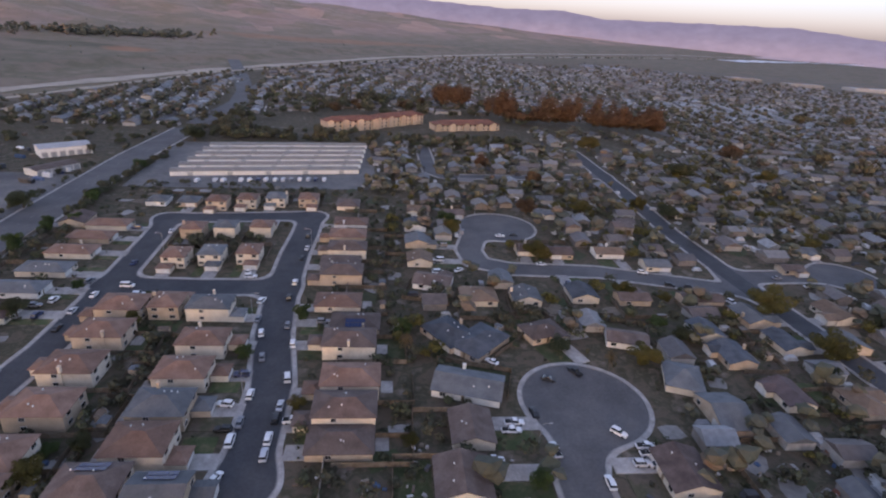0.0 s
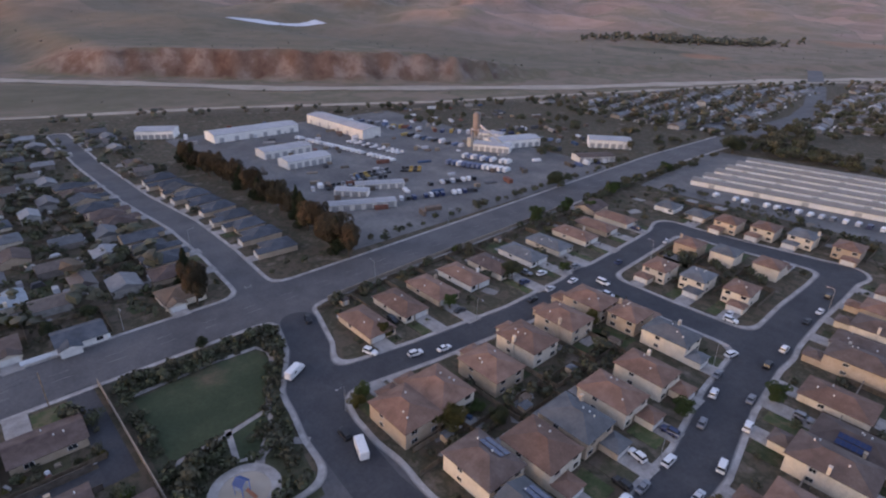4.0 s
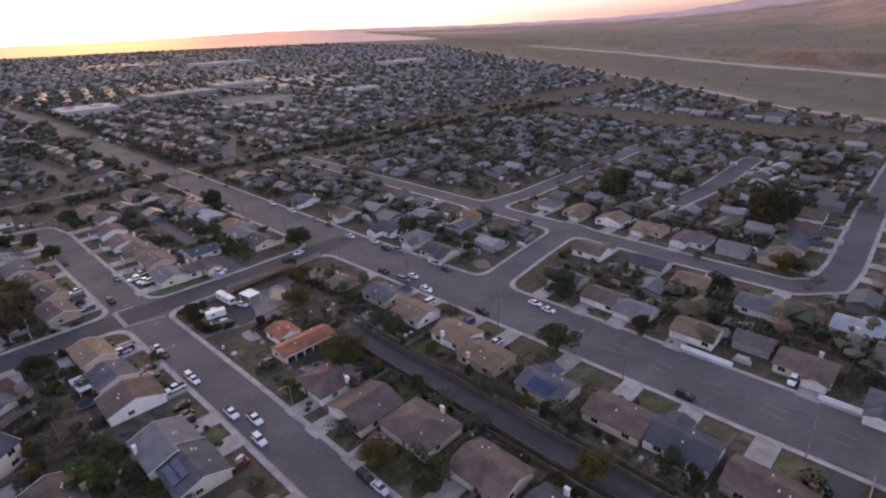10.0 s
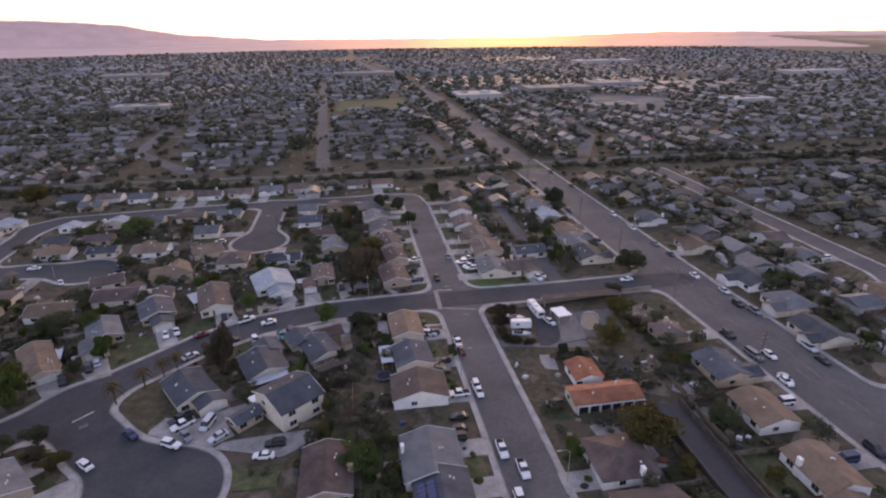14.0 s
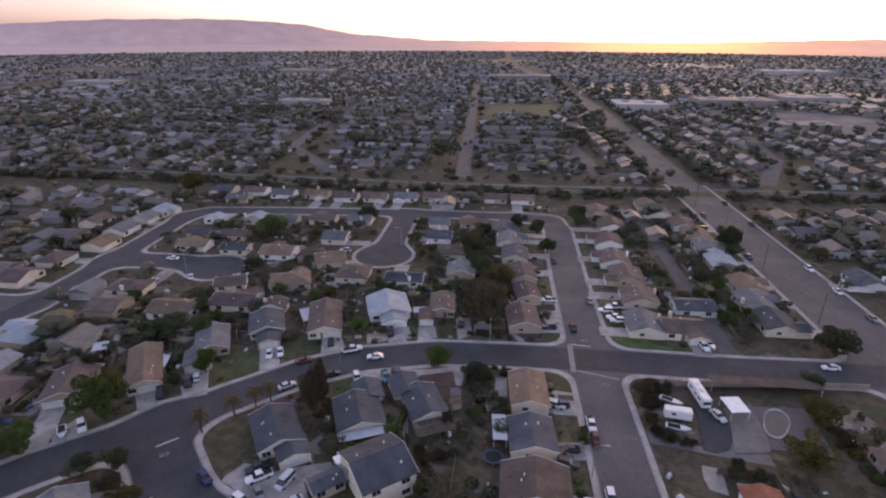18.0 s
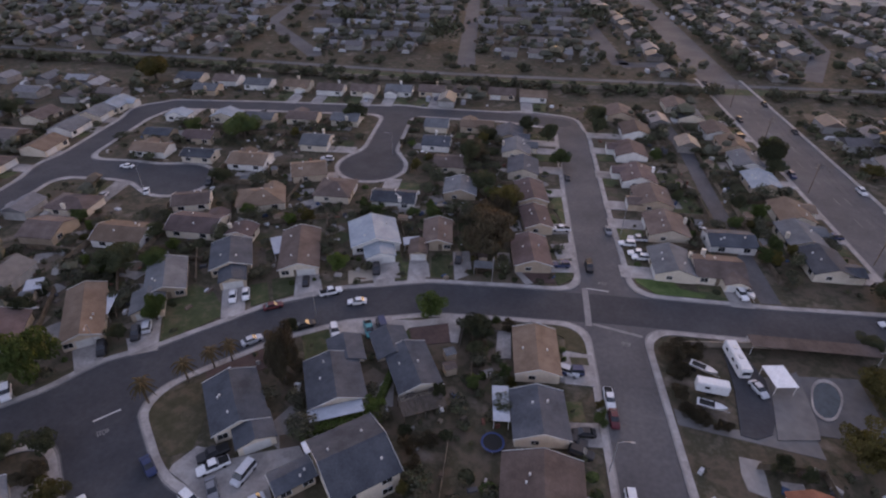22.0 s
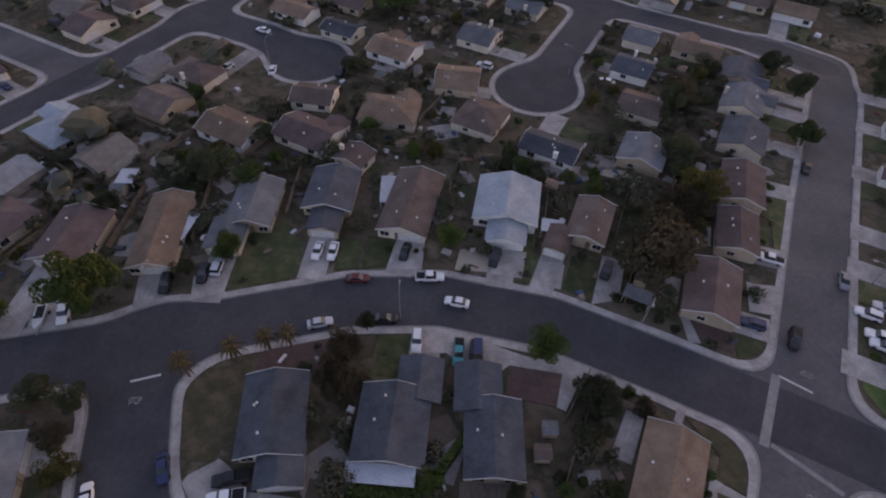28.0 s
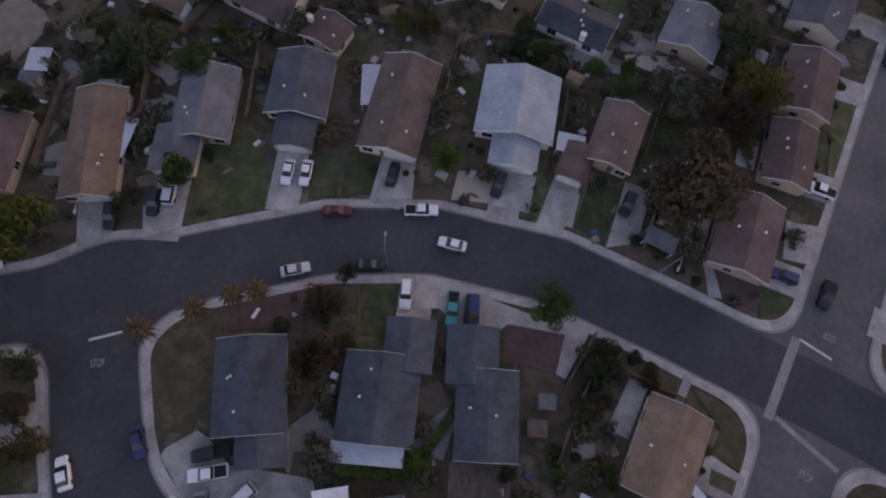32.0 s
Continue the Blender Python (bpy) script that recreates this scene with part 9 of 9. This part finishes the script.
def leafy(name, spots, label, most=70, mat=None, cap=9.0):
    """Many crowns of loose leaf clumps, one joined mesh; spots are x, y, ground, height, radius."""
    g = np.random.RandomState(len(spots))
    base = np.array([[-1, -0.7], [1, -0.8], [0.8, 1], [-0.9, 0.8]])
    verts = []
    for x, y, z, h, r in spots:
        low = 0.1 if h < 2.2 else 0.3
        quads = int(min(max(r * r * (24 if cap > 5 else 110), 26 if cap > 5 else 60), most))
        d = g.normal(size=(quads, 3))
        d /= np.linalg.norm(d, axis=1)[:, None]
        lobes = g.normal(0, 0.3, (4, 3)) * (1, 1, 0.5)
        c = lobes[g.randint(0, 4, quads)] + d * g.uniform(0.5, 0.8, (quads, 1))
        p = np.stack([x + c[:, 0] * r, y + c[:, 1] * r, z + h * np.clip(low + (1 - low) * (0.5 + 0.55 * c[:, 2]), 0.03, 1.1)], 1)
        nrm = d + g.normal(0, 0.45, (quads, 3))
        nrm /= np.linalg.norm(nrm, axis=1)[:, None]
        a = np.cross(nrm, (0.31, 0.22, 0.92))
        a /= np.linalg.norm(a, axis=1)[:, None]
        b = np.cross(nrm, a)
        size = (g.uniform(0.14, 0.26, (quads, 1)) * (0.72 if cap < 5 else 1.0) * min(r * 1.1, 1.2 + 0.35 * r, cap))[:, None, :]
        verts.append((p[:, None, :] + (a[:, None, :] * base[None, :, :1] + b[:, None, :] * base[None, :, 1:]) * size).reshape(-1, 3))
    v = np.concatenate(verts)
    f = np.arange(len(v)).reshape(-1, 4).tolist()
    return tagged(mesh_object(name, v.tolist(), f, mat or GARDEN_LEAF), label, "trees", kind="stuff")



def garden_spots(count, seed, x0, x1, y0, y1):
    """Places in yards and gardens: off the streets, houses and driveways."""
    g = np.random.RandomState(seed)
    P = np.stack([g.uniform(x0, x1, count), g.uniform(y0, y1, count)], 1)
    I, J = ((P[:, 0] - GX0) / CELL).astype(int), ((P[:, 1] - GY0) / CELL).astype(int)
    inside = (I >= 0) & (I < FIELD_D.shape[0]) & (J >= 0) & (J < FIELD_D.shape[1])
    D = np.where(inside, FIELD_D[np.clip(I, 0, FIELD_D.shape[0] - 1), np.clip(J, 0, FIELD_D.shape[1] - 1)], 0)
    ok = (D > 3.0) & ((D > 15) | (g.rand(count) < 0.28))
    for rows, m in ((PLACED, 0.9), (DRIVES, 0.5)):
        for hx, hy, c, s, hw, hd in rows:
            dx, dy = P[:, 0] - hx, P[:, 1] - hy
            ok &= ~((np.abs(dx * c + dy * s) < hw + m) & (np.abs(-dx * s + dy * c) < hd + m))
    for a, b, c, d in KEEP_CLEAR:
        ok &= ~((P[:, 0] > a) & (P[:, 0] < b) & (P[:, 1] > c) & (P[:, 1] < d))
    return P[ok], g


def shrubs():
    P, g = garden_spots(9000, 5, -150, 130, -290, 60)
    near = [(x, y, 0.0, h, h * g.uniform(0.45, 0.9)) for (x, y), h in zip(P, g.choice([0.7, 1.0, 1.3, 1.7, 2.2, 3.2, 4.3], len(P), p=[0.2, 0.22, 0.2, 0.15, 0.11, 0.08, 0.04]))]
    leafy("garden_shrubs", near, "shrubs, hedges and small trees of the back gardens", 600, None, 1.15)
    P, g = garden_spots(5600, 6, -160, 290, 60, 480)
    mid = [(x, y, 0.0, h, h * g.uniform(0.45, 0.9)) for (x, y), h in zip(P, g.choice([1.0, 1.5, 2.2, 3.2, 4.5], len(P), p=[0.25, 0.3, 0.25, 0.14, 0.06]))]
    leafy("garden_shrubs", mid, "shrubs and small trees of the gardens further off", 60)
    P, g = garden_spots(7000, 7, -500, -178, -300, 124)
    west = [(x, y, 0.0, h, h * g.uniform(0.45, 0.9)) for (x, y), h in zip(P, g.choice([1.0, 1.5, 2.2, 3.2, 4.5], len(P), p=[0.25, 0.3, 0.25, 0.14, 0.06]))]
    leafy("garden_shrubs", west, "shrubs and small trees of the gardens across the road", 60)
    P, g = garden_spots(900, 9, 0, 290, 60, 470)
    leafy("autumn_trees", [(x, y, 0.0, h, h * g.uniform(0.4, 0.62)) for (x, y), h in zip(P, g.uniform(2.6, 6.5, len(P)))][:210], "yellowing garden trees further off", 160, LEAVES["yellow"])
    g = np.random.RandomState(44)
    beds = []
    for i in range(1500):
        px, py = g.uniform(-153.5, -85), g.uniform(50.5, 96)
        on_lawn = -145 < px < -104 and 52.5 < py < 88 - 0.62 * max(0, px + 137) and not (-113 < px < -104.5 and py < 64)
        if field_at(px, py) > 2.4 and not on_lawn and math.hypot(px + 96, py - 62.5) > 8.6 and py < 97 - 0.45 * max(0, px + 147):
            h = g.choice((0.5, 0.8, 1.2, 2.2))
            beds.append((px, py, 0.04, h, h * g.uniform(0.6, 0.95)))
    leafy("park_shrubs", beds, "dense dark planting round the park lawn", 60)
    # bins, planks, tubs and stacked things in the yards
    P, g = garden_spots(4200, 8, -150, 130, -290, 120)
    v, f = [], []
    for x, y in P:
        a, w, d, h = g.uniform(0, 3.14), g.uniform(0.25, 1.1), g.uniform(0.2, 0.7), g.uniform(0.15, 1.0)
        c, s = math.cos(a), math.sin(a)
        f += box_faces(len(v))
        for lx, ly, lz in box_verts(-w, w, -d, d, 0.02, h):
            k = 0.85 if lz > 0.1 else 1.0
            v.append((x + (c * lx - s * ly) * k, y + (s * lx + c * ly) * k, lz))
    tagged(mesh_object("yard_clutter", v, f, CLUTTER), "bins, planks, tubs and stacked things in back yards", "yard clutter", kind="stuff")


YARD_PATCH = palette_island("yard_patches", [(0.05, 0.052, 0.025), (0.12, 0.095, 0.07), (0.2, 0.185, 0.17), (0.065, 0.06, 0.032), (0.16, 0.13, 0.1), (0.09, 0.07, 0.05), (0.25, 0.235, 0.22), (0.045, 0.055, 0.024)])


def yard_patches():
    """Lawns, beaten earth, gravel and slabs behind the houses."""
    v, f = [], []
    for seed, box in ((31, (-150, 130, -290, 60)), (32, (-160, 290, 60, 470)), (33, (-500, -178, -300, 124))):
        P, g = garden_spots(1500, seed, *box)
        for x, y in P:
            r = g.uniform(1.8, 4.6)
            if field_at(x, y) < r + 2.4 or (-52 < x < -34 and -107 < y < -86):
                continue
            a, q = g.uniform(0, 1.57), g.uniform(0.5, 1.0)
            z = 0.015 + 0.00003 * len(v) / 6
            k = len(v)
            for lx, ly in ((-1, -0.9), (0.1, -1.05), (1, -0.85), (1.05, 0.8), (0, 1), (-0.95, 0.9)):
                lx, ly = lx * r * g.uniform(0.85, 1.1), ly * r * q * g.uniform(0.85, 1.1)
                v.append((x + math.cos(a) * lx - math.sin(a) * ly, y + math.sin(a) * lx + math.cos(a) * ly, z))
            f.append(tuple(range(k, k + 6)))
    tagged(mesh_object("yard_ground", v, f, YARD_PATCH), "patches of lawn, earth, gravel and slabs in yards", kind="structure")


yard_patches()
CLUTTER = palette_island("clutter", [(0.12, 0.09, 0.07), (0.3, 0.28, 0.26), (0.07, 0.07, 0.075), (0.2, 0.16, 0.12), (0.45, 0.45, 0.46), (0.15, 0.11, 0.085), (0.05, 0.08, 0.14), (0.1, 0.085, 0.07), (0.6, 0.6, 0.6), (0.16, 0.07, 0.05)])
shrubs()
far_trees = town()
crowns("far_trees", far_trees, "scattered trees among the houses of the town", (3.0, 10.0))
belt = []
for i in range(170):
    t = far.rand()
    belt.append((460 - 330 * t + far.normal(0, 4), -470 - 108 * t + far.normal(0, 5), 0))
for i in range(16):
    belt.append((244 - 3.5 * i, -588 - 0.5 * i, 0, 13.0, 2.6))
for i in range(150):
    px, py = far.uniform(-1100, 1300), far.normal(-800, 60)
    if outside_near(px, py):
        belt.append((px, py, 0))
crowns("tree_belt", belt, "dark belts of tall trees across the town", (6, 11))
leafy("street_trees", MORE_TREES + MORE_BUSHES, "trees and bushes of the gardens further off", 300)
leafy("gum_trees", MORE_GUMS, "tall gum trees with sunset-tinted rusty leaves behind the lodge", 420, LEAVES["gum"])
band_trees = []
for i in range(150):
    band_trees.append((far.uniform(-165, 120), far.uniform(462, 500), 0.0, far.uniform(4, 10), far.uniform(2.5, 4.5)))
for i in range(160):
    px, py = far.uniform(-150, 330), far.uniform(588, 690)
    if not (-75 < px < 128 and py < 625):
        band_trees.append((px, py, 0.0, far.uniform(5, 13), far.uniform(3, 5.5)))
for i in range(110):
    py = far.uniform(-640, 640)
    side = far.choice((-1, 1))
    xc = -160 - 13 * float(smooth01(np.array([py]), 0.0, 300.0)[0])
    if field_at(xc + side * 15, py) > 2 and abs(py + 330) > 22:
        band_trees.append((xc + side * 15.5 + far.uniform(-1, 2) * side, py, 0.0, far.uniform(2.5, 5.5), far.uniform(1.5, 2.8)))
for i in range(260):
    py = far.uniform(-1150, -352)
    band_trees.append((-159 + far.choice((-1, 1)) * far.uniform(14, 30), py, 0.0, far.uniform(3, 8), far.uniform(2, 4)))
for i in range(950):
    px = far.uniform(-560, 420)
    if abs(px + 160) > 16:
        py = float(np.interp(px, [-560, -260, -148, -20, 100, 420], [-302, -330, -326, -323, -329, -332]))
        band_trees.append((px, py + far.choice((11, 14, -17, 8)) + far.normal(0, 2.0), 0.0, far.uniform(1.2, 5.5), far.uniform(1, 2.8)))
for i in range(150):
    px, py = far.uniform(-470, -192), far.uniform(300, 560)
    if line_side(LEVEE, np.array([px]), np.array([py]))[0] < -12 and not (-430 < px < -200 and py < 330):
        band_trees.append((px, py, 0.0, far.uniform(3, 9), far.uniform(2, 4.5)))
for line in FAR_STREETS:
    for (ax, ay), (bx, by) in zip(line, line[1:]):
        length = math.hypot(bx - ax, by - ay)
        for i in range(int(length / 7)):
            t, side = far.rand(), far.choice((-1, 1)) * far.uniform(7.5, 13)
            band_trees.append((ax + (bx - ax) * t - (by - ay) / length * side, ay + (by - ay) * t + (bx - ax) / length * side, 0.0, far.uniform(2, 7), far.uniform(1.4, 3.4)))
leafy("verge_trees", band_trees, "trees along the roads and round the lodge", 220)
scrub = []
for i in range(2600):
    px, py = far.uniform(-2200, 600), far.uniform(-1400, 2400)
    d = float(line_side(LEVEE, np.array([px]), np.array([py]))[0])
    if 10 < d and far.rand() < 0.6:
        scrub.append((px, py, float(ground_height(np.array([px]), np.array([py]))[0]) - 0.5))
crowns("scrub", scrub, "low dry scrub on river bed and hills", (1.2, 3.5))
edge = []
for (ax, ay), (bx, by) in zip(LEVEE, LEVEE[1:]):
    n = int(math.hypot(bx - ax, by - ay) / 9)
    for i in range(n):
        if far.rand() < 0.5:
            edge.append((ax + (bx - ax) * i / n + far.uniform(14, 30), ay + (by - ay) * i / n, 0))
crowns("levee_trees", edge, "line of trees between town and levee", (4, 9))
woods = []
for i in range(420):
    along, across = far.normal(0, 115), far.normal(0, 34)
    px, py = -665 + 0.5 * along - 0.87 * across, 1470 + 0.87 * along + 0.5 * across
    woods.append((px, py, float(ground_height(np.array([px]), np.array([py]))[0]) - 1))
crowns("hill_woods", woods, "dark woods on the foothills", (9, 15))

# machines, stacks and parked plant in the yard
yv, yf = [], []
for i in range(190):
    px, py = far.uniform(-450, -190), far.uniform(160, 450)
    if line_side(LEVEE, np.array([px]), np.array([py]))[0] > -14 or px > -193 - 0.05 * (py - 150):
        continue
    a, w, d, h = far.choice((1.25, 1.25, 2.82)), far.uniform(1.2, 4.5), far.uniform(0.8, 1.4), far.uniform(0.6, 2.6)
    c, s = math.cos(a), math.sin(a)
    yf += box_faces(len(yv))
    yv += [(px + c * lx - s * ly, py + s * lx + c * ly, lz) for lx, ly, lz in box_verts(-w, w, -d, d, 0.05, h)]
tagged(mesh_object("yard_machines", yv, yf, CLUTTER), "machines, stacks and parked plant in the industrial yard", "machinery", kind="stuff")

# big flat shops, halls and parking lots of the town
shops = [(-208, -700, 58, 46, 8), (-330, -560, 50, 24, 7), (-330, -742, 90, 40, 9), (-440, -785, 80, 40, 9), (-860, -885, 110, 40, 9), (-500, -575, 60, 30, 7), (192, -670, 60, 22, 9), (930, 1444, 90, 40, 7),
         (1043, 1362, 90, 40, 7), (1217, 1344, 120, 46, 7), (380, -1200, 120, 50, 9), (-80, -1100, 100, 40, 9), (640, -900, 90, 40, 8), (-650, -1300, 140, 60, 10)]
sv, sf = [], []
for px, py, w, d, h in shops:
    for x0, x1, y0, y1, z1 in ((px - w / 2, px + w / 2, py - d / 2, py + d / 2, h), (px - w * 0.3, px - w * 0.1, py - d * 0.2, py + d * 0.1, h + 1.6), (px + w * 0.2, px + w * 0.32, py - d * 0.3, py, h + 1.2)):
        sf += box_faces(len(sv))
        sv += box_verts(x0, x1, y0, y1, 0.0, z1)
tagged(mesh_object("far_shops", sv, sf, palette_island("shop_walls", [(0.27, 0.255, 0.235), (0.34, 0.33, 0.315), (0.22, 0.2, 0.18)])), "large flat pale shop buildings of the town", "shops", kind="stuff")
polygon("playing_field", FAR_OPEN[0], 0.08, LAWN, "dry olive playing field among the far houses")
polygon("parking_lot", FAR_OPEN[1], 0.09, YARD, "wide pale parking lot among the far houses")
WATER = material("still_water", [(0.02, 0.025, 0.03), (0.03, 0.035, 0.04)], 0.01, 0.04, spec=0.5)
ribbon("pond", [(-745, -852), (-790, -810), (-830, -775)], 9.0, 0.12, WATER, "still pond that mirrors the bright evening sky")
GREENHOUSE = material("pale_plastic_rows", [(0.5, 0.5, 0.52), (0.62, 0.62, 0.64)], 0.01, 0.6, fine=0.1)
terrain_strip("pale_field", [(1590, 2590), (2450, 3150), (3000, 3300)], 50, GREENHOUSE, "long pale plastic-covered field", 2.0)
terrain_strip("pale_field", [(-1290, 560), (-1310, 800)], 18, GREENHOUSE, "pale plastic-covered field on the bluff", 1.0)

# the setting sun itself, on the horizon
GLOW = bpy.data.materials.new("sun_glow")
GLOW.use_nodes = True
GLOW.node_tree.nodes["Principled BSDF"].inputs["Emission Color"].default_value = (1.0, 0.62, 0.25, 1)
GLOW.node_tree.nodes["Principled BSDF"].inputs["Emission Strength"].default_value = 14.0
bm = bmesh.new()
bmesh.ops.create_uvsphere(bm, u_segments=24, v_segments=16, radius=24)
me = bpy.data.meshes.new("setting_sun")
bm.to_mesh(me)
bm.free()
me.materials.append(GLOW)
disc = new("setting_sun", me)
disc.matrix_basis = pose(SUN_DIR.x * 4840, SUN_DIR.y * 4840, 22)
tagged(disc, "setting sun on the hazy horizon", kind="structure")
